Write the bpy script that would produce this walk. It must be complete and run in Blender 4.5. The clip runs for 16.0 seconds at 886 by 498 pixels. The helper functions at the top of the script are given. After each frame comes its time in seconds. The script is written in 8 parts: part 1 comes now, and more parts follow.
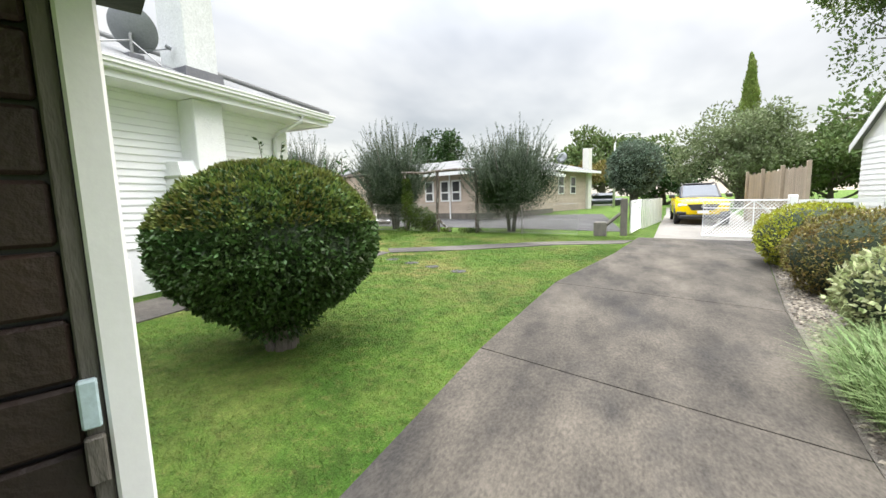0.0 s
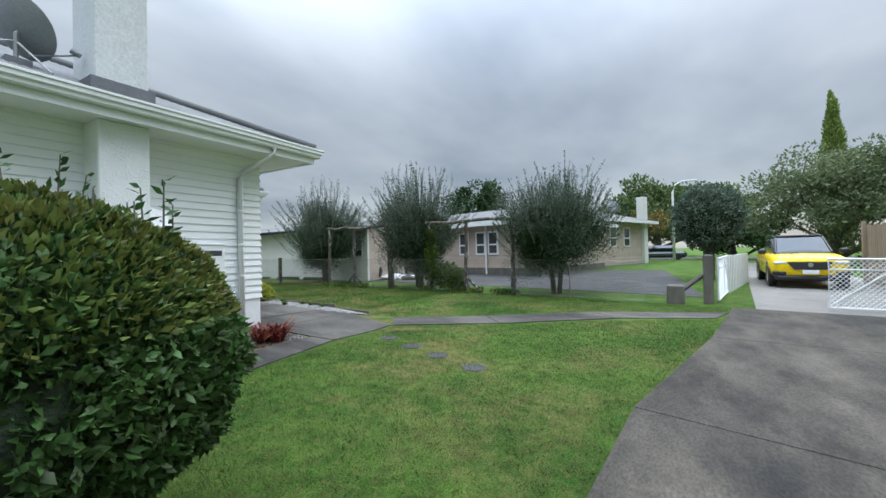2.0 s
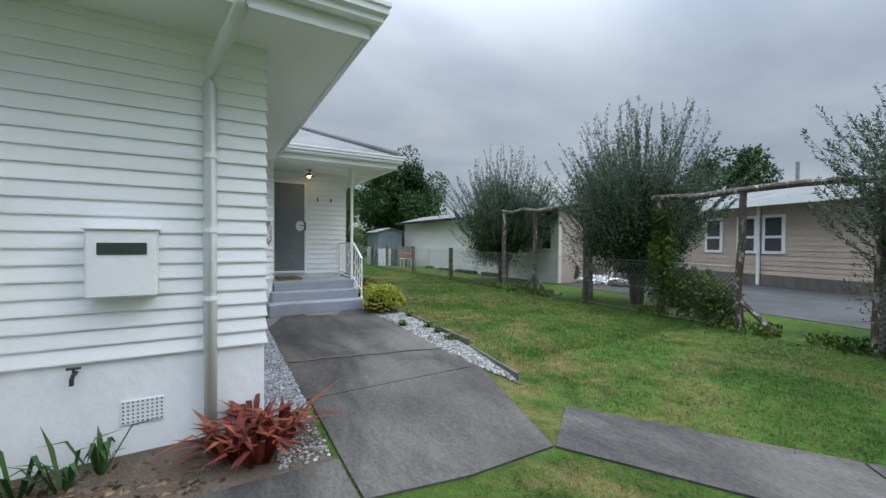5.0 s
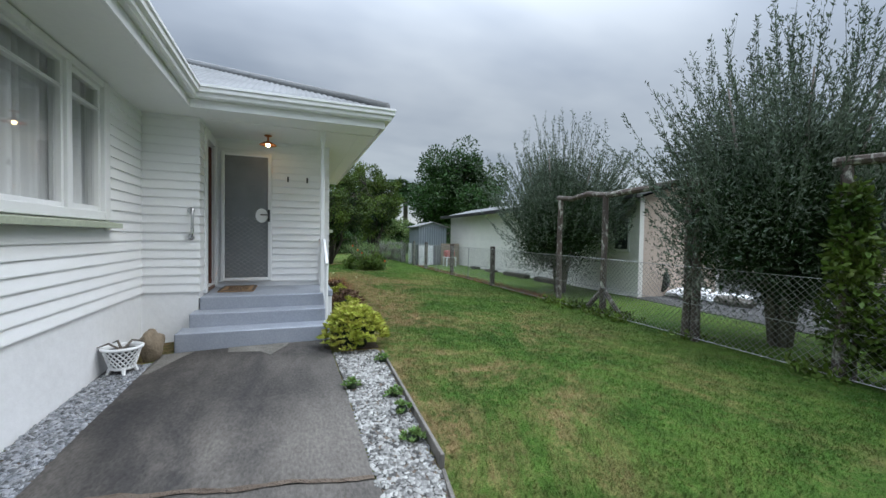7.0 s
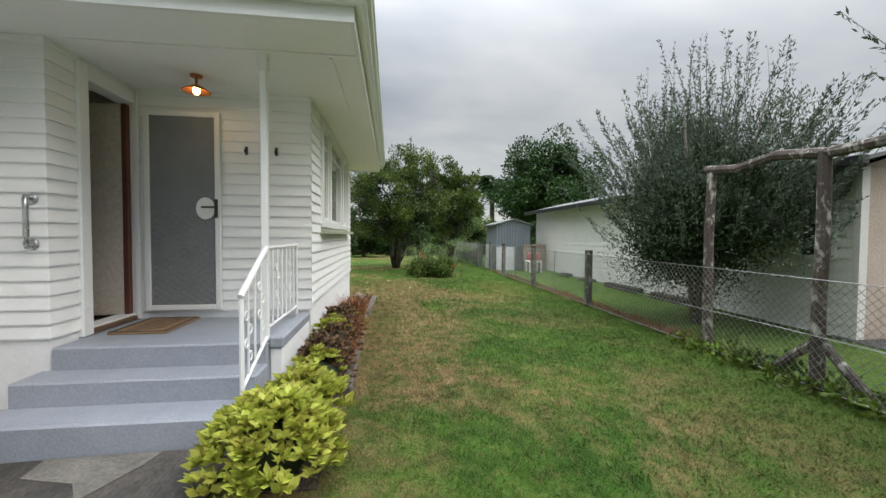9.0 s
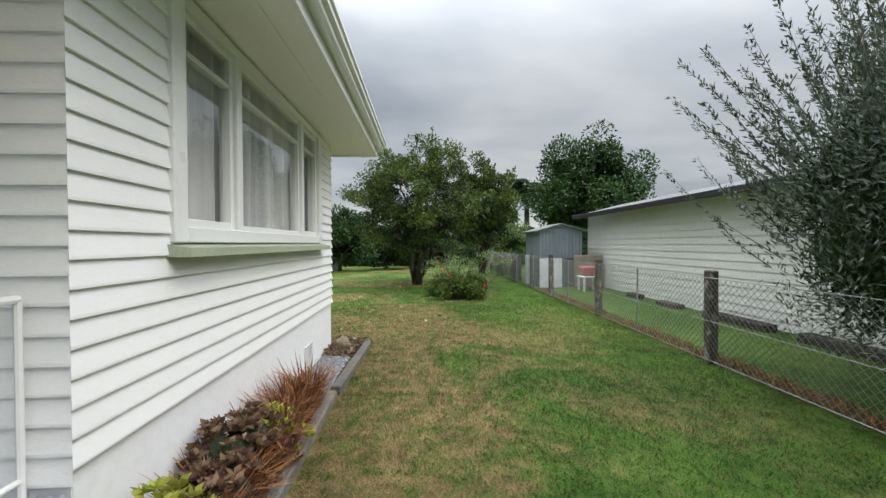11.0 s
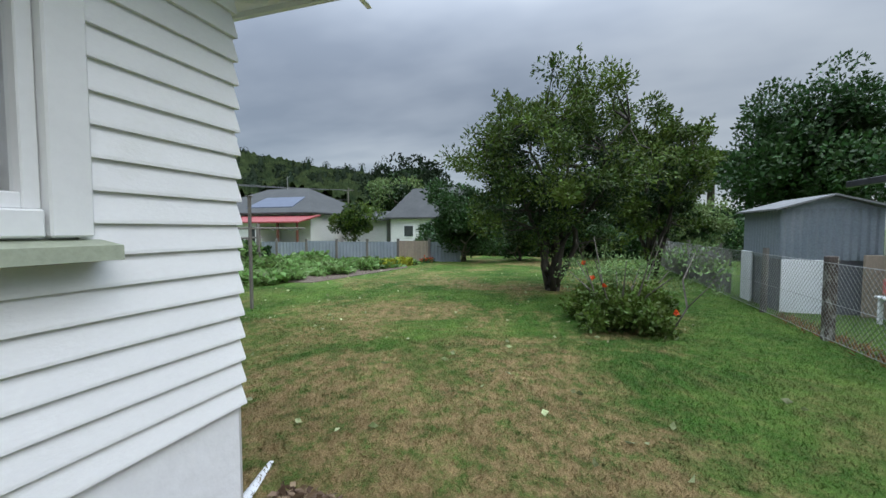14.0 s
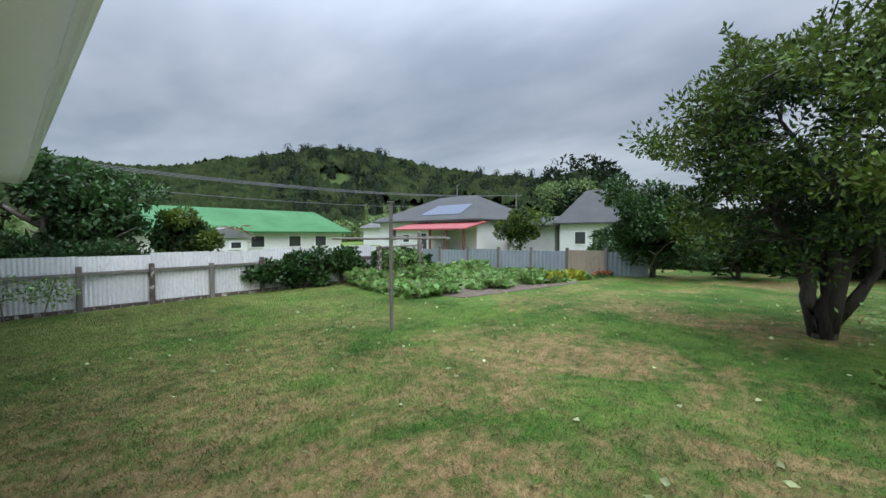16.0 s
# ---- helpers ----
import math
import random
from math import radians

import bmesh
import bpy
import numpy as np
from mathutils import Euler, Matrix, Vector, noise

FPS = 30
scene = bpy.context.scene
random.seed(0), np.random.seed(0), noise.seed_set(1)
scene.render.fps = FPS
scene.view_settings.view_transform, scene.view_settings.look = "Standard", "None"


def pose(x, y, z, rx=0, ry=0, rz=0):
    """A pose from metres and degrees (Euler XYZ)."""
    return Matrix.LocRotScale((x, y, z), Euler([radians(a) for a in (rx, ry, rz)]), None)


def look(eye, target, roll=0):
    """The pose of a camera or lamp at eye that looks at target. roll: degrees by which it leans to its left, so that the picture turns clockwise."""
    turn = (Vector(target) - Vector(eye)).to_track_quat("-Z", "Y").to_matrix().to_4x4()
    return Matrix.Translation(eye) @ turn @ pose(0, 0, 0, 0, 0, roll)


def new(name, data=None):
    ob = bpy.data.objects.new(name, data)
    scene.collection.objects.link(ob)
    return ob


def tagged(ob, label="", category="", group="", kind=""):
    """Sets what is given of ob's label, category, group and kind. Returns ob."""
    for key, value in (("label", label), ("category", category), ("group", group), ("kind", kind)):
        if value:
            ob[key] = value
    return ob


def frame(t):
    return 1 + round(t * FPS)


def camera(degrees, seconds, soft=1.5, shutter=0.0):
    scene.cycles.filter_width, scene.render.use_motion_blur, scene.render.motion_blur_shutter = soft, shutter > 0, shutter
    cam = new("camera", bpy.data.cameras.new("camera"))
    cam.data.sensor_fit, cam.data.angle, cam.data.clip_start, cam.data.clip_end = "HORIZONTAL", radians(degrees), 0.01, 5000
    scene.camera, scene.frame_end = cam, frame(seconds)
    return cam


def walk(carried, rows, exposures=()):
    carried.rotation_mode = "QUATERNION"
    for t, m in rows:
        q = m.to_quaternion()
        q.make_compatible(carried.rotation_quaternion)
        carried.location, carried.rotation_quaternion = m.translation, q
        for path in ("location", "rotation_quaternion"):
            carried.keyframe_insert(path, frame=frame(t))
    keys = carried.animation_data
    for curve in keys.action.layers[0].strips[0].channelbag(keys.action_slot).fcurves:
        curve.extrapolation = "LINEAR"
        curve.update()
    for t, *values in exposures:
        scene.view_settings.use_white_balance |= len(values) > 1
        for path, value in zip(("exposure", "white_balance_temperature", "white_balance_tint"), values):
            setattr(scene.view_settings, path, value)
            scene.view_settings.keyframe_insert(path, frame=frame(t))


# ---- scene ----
cam = camera(96.4, 16.0)
METRES, EYE, TILT, LEAN, TURN = 21.1, 1.5, 0.0, 0.0, 24.2
ROWS = [
    (0.0, 0.0, 0.0, 0.0, -0.2, -6.91, 1.66),
    (0.5, 0.0035, 0.0213, 0.0017, -1.59, -5.59, 2.32),
    (1.0, 0.0095, 0.047, 0.0029, 2.98, -1.46, 3.66),
    (1.5, 0.0154, 0.0782, 0.0031, 5.64, -0.09, 2.47),
    (2.0, 0.0211, 0.1121, 0.0047, 6.12, 0.57, 1.27),
    (2.5, 0.0238, 0.1461, 0.0067, 10.09, 0.9, 0.88),
    (3.0, 0.0216, 0.1825, 0.0067, 16.64, -0.17, 0.43),
    (3.5, 0.0154, 0.2178, 0.0071, 23.69, -0.88, 0.19),
    (4.0, 0.0063, 0.2534, 0.0086, 29.63, -0.94, -0.03),
    (6.5, -0.0525, 0.4165, 0.0111, 41.08, -1.27, -0.78),
    (7.0, -0.0656, 0.4481, 0.0122, 45.07, -1.6, -0.92),
    (7.5, -0.0794, 0.4777, 0.0138, 49.88, -1.63, -1.15),
    (8.0, -0.0982, 0.5049, 0.0138, 54.61, -1.21, -1.39),
    (8.5, -0.1203, 0.5311, 0.0147, 56.95, -1.49, -0.94),
    (9.0, -0.1462, 0.553, 0.0141, 58.24, -1.86, -0.36),
    (9.5, -0.1728, 0.5726, 0.0152, 59.21, -1.81, 0.03),
    (10.0, -0.1997, 0.5895, 0.0161, 60.44, -1.32, 0.36),
    (12.5, -0.3388, 0.6745, 0.0197, 69.0, -1.77, -0.27),
    (13.0, -0.3658, 0.6887, 0.0197, 72.69, -2.46, -0.21),
    (13.5, -0.3938, 0.7002, 0.0196, 77.63, -2.87, -0.14),
    (14.0, -0.4204, 0.7098, 0.0196, 83.81, -2.86, 0.02),
    (14.5, -0.447, 0.7142, 0.0193, 91.02, -2.59, 0.03),
    (15.0, -0.4703, 0.7159, 0.0209, 98.19, -2.23, -0.02),
    (15.5, -0.4883, 0.715, 0.0223, 104.54, -1.84, -0.12),
    (16.0, -0.5031, 0.7114, 0.023, 107.84, -2.03, 0.08),
]
# the clip's camera starts bright and settles within a second
EXPOSURES = [(0.0, 0.85, 7700, 10), (0.2, 0.8, 7700, 10), (0.5, 0.52, 7600, 9), (0.7, 0.35, 7300, 9), (1.0, 0.12, 6750, 8), (1.4, 0.03, 6500, 6), (4.0, -0.1, 6500, 7), (6.5, 0.0, 6500, 7), (8.2, 0.03, 6600, 8), (9.2, 0.2, 7500, 9), (10.2, 0.2, 7600, 9), (12.3, -0.02, 6450, 7), (14.3, -0.10, 6450, 8), (15.5, 0.09, 6450, 9), (16.0, 0.13, 6500, 9)]
walk(cam, [(t, pose(0, 0, EYE, TILT, LEAN, TURN) @ pose(METRES * x, METRES * y, METRES * z, 90 + pitch, roll, yaw)) for t, x, y, z, yaw, pitch, roll in ROWS],
     exposures=EXPOSURES)

# ---- world and sun: bright overcast ----
SUN_AZ, SUN_EL = 30.0, 46.0   # degrees from +y towards +x, and above the horizon
world = bpy.data.worlds.new("overcast_sky")
scene.world = world
world.use_nodes = True
wt = world.node_tree
wt.nodes.clear()


def link_nodes(tree, kind, inputs=None, **props):
    n = tree.nodes.new(kind)
    for k, v in props.items():
        setattr(n, k, v)
    for k, v in (inputs or {}).items():
        if isinstance(v, bpy.types.NodeSocket):
            tree.links.new(v, n.inputs[k])
        else:
            n.inputs[k].default_value = v
    return n


def wmath(op, a, b=0.0, c=0.0, clamp=False):
    return link_nodes(wt, "ShaderNodeMath", {0: a, 1: b, 2: c}, operation=op, use_clamp=clamp).outputs[0]


tc = link_nodes(wt, "ShaderNodeTexCoord")
sep = link_nodes(wt, "ShaderNodeSeparateXYZ", {0: tc.outputs["Generated"]})
up = wmath("MAXIMUM", sep.outputs["Z"], 0.0)
den = wmath("ADD", up, 0.16)
cx, cy = wmath("MULTIPLY", wmath("DIVIDE", sep.outputs["X"], den), 1.25), wmath("MULTIPLY", wmath("DIVIDE", sep.outputs["Y"], den), 0.75)
comb = link_nodes(wt, "ShaderNodeCombineXYZ", {"X": cx, "Y": cy, "Z": 0.0})
big = link_nodes(wt, "ShaderNodeTexNoise", {"Vector": comb.outputs[0], "Scale": 0.7, "Detail": 3.5, "Roughness": 0.45, "Distortion": 0.5})
small = link_nodes(wt, "ShaderNodeTexNoise", {"Vector": comb.outputs[0], "Scale": 2.2, "Detail": 3.0, "Roughness": 0.5})
cloud = wmath("ADD", wmath("MULTIPLY", big.outputs[0], 0.72), wmath("MULTIPLY", small.outputs[0], 0.28))
ramp = link_nodes(wt, "ShaderNodeValToRGB", {"Fac": cloud})
ramp.color_ramp.elements[0].position, ramp.color_ramp.elements[0].color = 0.37, (0.33, 0.37, 0.445, 1)
ramp.color_ramp.elements[1].position, ramp.color_ramp.elements[1].color = 0.62, (0.63, 0.675, 0.745, 1)
mid = ramp.color_ramp.elements.new(0.5)
mid.color = (0.475, 0.52, 0.60, 1)
# an overcast sky is brightest overhead, with a pale band low down
lift = wmath("ADD", 0.62, wmath("MULTIPLY", wmath("POWER", up, 3.9), 11.0))
low = wmath("MULTIPLY", wmath("POWER", wmath("SUBTRACT", 1.0, up), 9.0), 0.22)
lift = wmath("ADD", lift, low)
sky = link_nodes(wt, "ShaderNodeTexSky", sky_type="NISHITA", sun_disc=False, sun_elevation=radians(SUN_EL), sun_rotation=radians(SUN_AZ))
veil = link_nodes(wt, "ShaderNodeMixRGB", {"Fac": 0.04, "Color1": ramp.outputs[0], "Color2": sky.outputs[0]})
bg = link_nodes(wt, "ShaderNodeBackground", {"Color": veil.outputs[0], "Strength": lift})
link_nodes(wt, "ShaderNodeOutputWorld", {"Surface": bg.outputs[0]})

sun = new("sun", bpy.data.lights.new("sun", "SUN"))
sun.data.energy, sun.data.angle, sun.data.color = 1.15, radians(45), (1.0, 0.98, 0.95)
sx, sy = math.sin(radians(SUN_AZ)), math.cos(radians(SUN_AZ))
sun.matrix_world = look((30 * sx, 30 * sy, 30 * math.tan(radians(SUN_EL))), (0, 0, 0))

# ---- materials ----


def surface(name, c1, c2, scale=3.0, rough=0.7, bump=0.2, fine=60.0, metal=0.0, vary=0.0, island=0.0, spec=0.5, c3=None, s3=0.6, m3=0.5, trans=0.0, stretch=(1, 1, 1), depth=0.02, grain=0.14):
    """A procedural surface: c1 and c2 blend by a broad noise, c3 comes in as stains; fine bump; vary and island shift the value piece by piece."""
    m = bpy.data.materials.new(name)
    m.use_nodes = True
    t = m.node_tree
    p = t.nodes["Principled BSDF"]
    geo = link_nodes(t, "ShaderNodeNewGeometry")
    mp = link_nodes(t, "ShaderNodeMapping", {"Vector": geo.outputs["Position"], "Scale": stretch})
    co = mp.outputs[0]
    n1 = link_nodes(t, "ShaderNodeTexNoise", {"Vector": co, "Scale": scale, "Detail": 6.0, "Roughness": 0.62})
    n2 = link_nodes(t, "ShaderNodeTexNoise", {"Vector": co, "Scale": fine, "Detail": 3.0, "Roughness": 0.6})
    r = link_nodes(t, "ShaderNodeMapRange", {"Value": n1.outputs[0], "From Min": 0.32, "From Max": 0.68})
    col = link_nodes(t, "ShaderNodeMixRGB", {"Fac": r.outputs[0], "Color1": (*c1, 1), "Color2": (*c2, 1)}).outputs[0]
    if c3:
        n3 = link_nodes(t, "ShaderNodeTexNoise", {"Vector": co, "Scale": s3, "Detail": 5.0, "Roughness": 0.65, "Distortion": 0.4})
        r3 = link_nodes(t, "ShaderNodeMapRange", {"Value": n3.outputs[0], "From Min": m3, "From Max": m3 + 0.16})
        col = link_nodes(t, "ShaderNodeMixRGB", {"Fac": r3.outputs[0], "Color1": col, "Color2": (*c3, 1)}).outputs[0]
    r2 = link_nodes(t, "ShaderNodeMapRange", {"Value": n2.outputs[0], "From Min": 0.25, "From Max": 0.75, "To Min": 1 - grain, "To Max": 1 + grain})
    val = r2.outputs[0]
    if vary:
        oi = link_nodes(t, "ShaderNodeObjectInfo")
        rv = link_nodes(t, "ShaderNodeMapRange", {"Value": oi.outputs["Random"], "To Min": 1 - vary, "To Max": 1 + vary})
        val = link_nodes(t, "ShaderNodeMath", {0: val, 1: rv.outputs[0]}, operation="MULTIPLY").outputs[0]
    if island:
        ri = link_nodes(t, "ShaderNodeMapRange", {"Value": geo.outputs["Random Per Island"], "To Min": 1 - island, "To Max": 1 + island})
        val = link_nodes(t, "ShaderNodeMath", {0: val, 1: ri.outputs[0]}, operation="MULTIPLY").outputs[0]
    hsv = link_nodes(t, "ShaderNodeHueSaturation", {"Color": col, "Value": val})
    if island:
        rh = link_nodes(t, "ShaderNodeMapRange", {"Value": geo.outputs["Random Per Island"], "To Min": 0.48, "To Max": 0.515})
        t.links.new(rh.outputs[0], hsv.inputs["Hue"])
    t.links.new(hsv.outputs[0], p.inputs["Base Color"])
    rr = link_nodes(t, "ShaderNodeMapRange", {"Value": n1.outputs[0], "From Min": 0.3, "From Max": 0.7, "To Min": max(rough - 0.1, 0.03), "To Max": min(rough + 0.1, 1)})
    t.links.new(rr.outputs[0], p.inputs["Roughness"])
    p.inputs["Metallic"].default_value = metal
    p.inputs["Specular IOR Level"].default_value = spec
    if trans:
        p.inputs["Subsurface Weight"].default_value = 0.0
        tr = link_nodes(t, "ShaderNodeBsdfTranslucent", {"Color": hsv.outputs[0]})
        mix = link_nodes(t, "ShaderNodeMixShader", {0: trans, 1: p.outputs[0], 2: tr.outputs[0]})
        t.links.new(mix.outputs[0], t.nodes["Material Output"].inputs["Surface"])
    if bump:
        b = link_nodes(t, "ShaderNodeBump", {"Height": n2.outputs[0], "Strength": bump, "Distance": depth})
        t.links.new(b.outputs[0], p.inputs["Normal"])
    return m


def stucco_material():
    """White stucco with short raised trowel ridges."""
    m = surface("white_trowelled_stucco", (0.82, 0.83, 0.84), (0.77, 0.78, 0.79), 2.0, 0.75, 0.0, 30, grain=0.03)
    t = m.node_tree
    pos = link_nodes(t, "ShaderNodeNewGeometry").outputs["Position"]
    mp = link_nodes(t, "ShaderNodeMapping", {"Vector": pos, "Scale": (1.0, 1.0, 2.2)}).outputs[0]
    big_ = link_nodes(t, "ShaderNodeTexNoise", {"Vector": mp, "Scale": 8.5, "Detail": 2.0, "Roughness": 0.5, "Distortion": 0.9}).outputs[0]
    away = link_nodes(t, "ShaderNodeMath", {0: big_, 1: 0.5}, operation="SUBTRACT").outputs[0]
    away = link_nodes(t, "ShaderNodeMath", {0: away}, operation="ABSOLUTE").outputs[0]
    ridge = link_nodes(t, "ShaderNodeMapRange", {"Value": away, "From Min": 0.0, "From Max": 0.06, "To Min": 1.0, "To Max": 0.0}).outputs[0]
    gate = link_nodes(t, "ShaderNodeTexNoise", {"Vector": pos, "Scale": 6.0, "Detail": 1.0}).outputs[0]
    gate = link_nodes(t, "ShaderNodeMapRange", {"Value": gate, "From Min": 0.40, "From Max": 0.58}).outputs[0]
    grit = link_nodes(t, "ShaderNodeTexNoise", {"Vector": pos, "Scale": 40.0, "Detail": 4.0}).outputs[0]
    h = link_nodes(t, "ShaderNodeMath", {0: ridge, 1: gate}, operation="MULTIPLY").outputs[0]
    h = link_nodes(t, "ShaderNodeMath", {0: grit, 1: 0.25, 2: h}, operation="MULTIPLY_ADD").outputs[0]
    bmp = link_nodes(t, "ShaderNodeBump", {"Height": h, "Strength": 0.4, "Distance": 0.014})
    t.links.new(bmp.outputs[0], t.nodes["Principled BSDF"].inputs["Normal"])
    return m


def glass_material(name, tint=(0.96, 0.98, 0.98), rough=0.01):
    m = bpy.data.materials.new(name)
    m.use_nodes = True
    p = m.node_tree.nodes["Principled BSDF"]
    p.inputs["Base Color"].default_value = (*tint, 1)
    p.inputs["Roughness"].default_value = rough
    p.inputs["Transmission Weight"].default_value = 1.0
    p.inputs["IOR"].default_value = 1.45
    return m


def glow_material(name, color, strength):
    m = bpy.data.materials.new(name)
    m.use_nodes = True
    p = m.node_tree.nodes["Principled BSDF"]
    p.inputs["Emission Color"].default_value = (*color, 1)
    p.inputs["Emission Strength"].default_value = strength
    return m


WHITE = surface("white_painted_boards", (0.85, 0.86, 0.86), (0.81, 0.82, 0.825), 1.3, 0.45, 0.1, 45, vary=0.025, c3=(0.75, 0.76, 0.74), s3=0.9, m3=0.62, stretch=(1, 1, 2.2), grain=0.02)
TRIM = surface("white_gloss_trim", (0.82, 0.83, 0.83), (0.76, 0.77, 0.77), 2.0, 0.35, 0.04, 40, grain=0.02)
SOFFIT = surface("white_soffit_sheet", (0.87, 0.875, 0.865), (0.84, 0.845, 0.835), 0.8, 0.6, 0.04, 25, grain=0.02)
STUCCO = stucco_material()
PLINTH = surface("white_plaster_plinth", (0.80, 0.81, 0.82), (0.76, 0.77, 0.775), 1.6, 0.7, 0.2, 14, c3=(0.68, 0.68, 0.65), s3=1.2, m3=0.66, grain=0.04)
SILLGREEN = surface("pale_green_sill_paint", (0.40, 0.44, 0.33), (0.34, 0.38, 0.29), 4, 0.5, 0.1, 50)
STACK = surface("grey_render_stack", (0.60, 0.62, 0.62), (0.54, 0.56, 0.565), 2, 0.8, 0.3, 30)
LEAD = surface("dark_lead_flashing", (0.10, 0.105, 0.12), (0.14, 0.145, 0.16), 4, 0.55, 0.2, 30)
ROOFTIN = surface("pale_grey_roof_iron", (0.185, 0.19, 0.19), (0.14, 0.145, 0.145), 1.2, 0.75, 0.1, 40, c3=(0.10, 0.105, 0.10), s3=1.5, m3=0.58, spec=0.25)
STEPGREY = surface("grey_painted_concrete", (0.31, 0.335, 0.38), (0.26, 0.285, 0.33), 2.2, 0.5, 0.15, 60, c3=(0.33, 0.35, 0.38), s3=2.0, m3=0.6)
CONCRETE = surface("weathered_concrete", (0.092, 0.080, 0.064), (0.030, 0.0275, 0.0245), 1.5, 0.8, 0.9, 42, vary=0.06, grain=0.42, c3=(0.026, 0.025, 0.024), s3=0.4, m3=0.50, spec=0.2, depth=0.008, stretch=(1.3, 0.6, 1))
PATHCON = surface("stained_path_concrete", (0.118, 0.107, 0.094), (0.038, 0.0355, 0.033), 1.0, 0.8, 0.9, 45, vary=0.06, grain=0.36, c3=(0.034, 0.032, 0.031), s3=0.9, m3=0.50, stretch=(0.6, 1.3, 1), spec=0.2, depth=0.008)
PALECON = surface("pale_mortar_skim", (0.19, 0.18, 0.16), (0.13, 0.122, 0.108), 5, 0.85, 0.5, 50, grain=0.3, spec=0.2)
DRIVEFAR = surface("pale_gravelly_drive", (0.21, 0.20, 0.18), (0.16, 0.15, 0.135), 1.0, 0.9, 0.5, 60)
ASPHALT = surface("worn_asphalt", (0.075, 0.074, 0.073), (0.052, 0.052, 0.052), 0.8, 0.85, 0.5, 120, c3=(0.095, 0.095, 0.093), s3=0.4, m3=0.55, spec=0.2)
SOIL = surface("garden_soil_mulch", (0.085, 0.06, 0.042), (0.15, 0.115, 0.085), 6, 0.95, 1.0, 40, depth=0.05)
MULCH = surface("pale_bark_mulch", (0.19, 0.168, 0.14), (0.10, 0.088, 0.072), 9, 0.95, 1.0, 45, depth=0.05)
MULCHCHIP = surface("pale_chip", (0.24, 0.21, 0.17), (0.13, 0.11, 0.085), 14, 0.9, 0.2, 60, island=0.7, spec=0.2)
PEBBLE_W = surface("white_pebble", (0.27, 0.268, 0.25), (0.13, 0.127, 0.12), 14, 0.8, 0.2, 60, island=0.8, spec=0.25)
PEBBLE_B = surface("blue_grey_pebble", (0.13, 0.14, 0.155), (0.25, 0.255, 0.26), 14, 0.8, 0.2, 60, island=0.7, spec=0.25)
WOODGREY = surface("weathered_grey_timber", (0.16, 0.145, 0.125), (0.10, 0.092, 0.08), 5, 0.85, 0.6, 50, vary=0.2, stretch=(1, 1, 0.25))
WOODDARK = surface("dark_flaking_post", (0.05, 0.038, 0.032), (0.085, 0.065, 0.05), 5, 0.85, 0.7, 40, vary=0.2, c3=(0.50, 0.50, 0.44), s3=11.0, m3=0.53, stretch=(1, 1, 0.6))
PALEWOOD = surface("tan_fence_board", (0.34, 0.28, 0.21), (0.26, 0.21, 0.16), 2, 0.85, 0.4, 40, vary=0.1, stretch=(1, 1, 0.3))
WIRE = surface("galvanised_wire", (0.36, 0.37, 0.37), (0.28, 0.28, 0.27), 8, 0.5, 0.0, 40, metal=0.7)
STEEL = surface("brushed_steel", (0.55, 0.56, 0.57), (0.48, 0.48, 0.49), 8, 0.3, 0.05, 80, metal=1.0)
ALUMESH = surface("grey_screen_mesh", (0.23, 0.24, 0.255), (0.19, 0.20, 0.215), 3, 0.6, 0.3, 220)
BLACK = surface("black_plastic", (0.02, 0.02, 0.022), (0.03, 0.03, 0.032), 6, 0.45, 0.1, 60)
DISH = surface("grey_dish_paint", (0.24, 0.255, 0.27), (0.20, 0.215, 0.23), 3, 0.5, 0.1, 40)
CORRUGATED = surface("weathered_white_iron", (0.60, 0.61, 0.61), (0.50, 0.51, 0.52), 1.2, 0.6, 0.2, 30, vary=0.1, c3=(0.30, 0.28, 0.25), s3=1.6, m3=0.6, stretch=(1, 1, 0.4))
BLUEIRON = surface("blue_grey_iron", (0.20, 0.235, 0.27), (0.27, 0.30, 0.33), 1.1, 0.5, 0.15, 30, vary=0.1, metal=0.2)
CREAMBOARD = surface("cream_garage_boards", (0.74, 0.735, 0.68), (0.66, 0.66, 0.61), 1.0, 0.6, 0.15, 40, vary=0.03, c3=(0.58, 0.58, 0.53), s3=0.7, m3=0.6)
PINKBOARD = surface("pinkish_brick_house", (0.50, 0.41, 0.34), (0.43, 0.35, 0.285), 2.0, 0.85, 0.4, 30, vary=0.08)
# upright streaks colour in fold shading along with the doubled cloth
CURTAIN = surface("sheer_curtain", (0.74, 0.75, 0.765), (0.50, 0.51, 0.53), 2, 0.9, 0.03, 80, grain=0.03, stretch=(7, 7, 0.06))
INTERIOR = surface("interior_plaster", (0.68, 0.62, 0.55), (0.62, 0.57, 0.50), 1, 0.8, 0.1, 30)
DOORBROWN = surface("red_brown_door", (0.13, 0.045, 0.03), (0.10, 0.035, 0.025), 3, 0.45, 0.15, 40)
FLOORWOOD = surface("brown_interior_floor", (0.16, 0.085, 0.05), (0.12, 0.065, 0.04), 3, 0.5, 0.1, 40)
MAT_COIR = surface("coir_mat", (0.32, 0.20, 0.105), (0.24, 0.145, 0.075), 20, 0.95, 0.6, 140)
MATEDGE = surface("dark_mat_pattern", (0.05, 0.04, 0.035), (0.07, 0.055, 0.045), 12, 0.95, 0.4, 120)
COPPER = surface("copper_shade", (0.50, 0.20, 0.08), (0.42, 0.17, 0.07), 4, 0.4, 0.05, 40, metal=0.7)
GLASS = glass_material("window_glass")
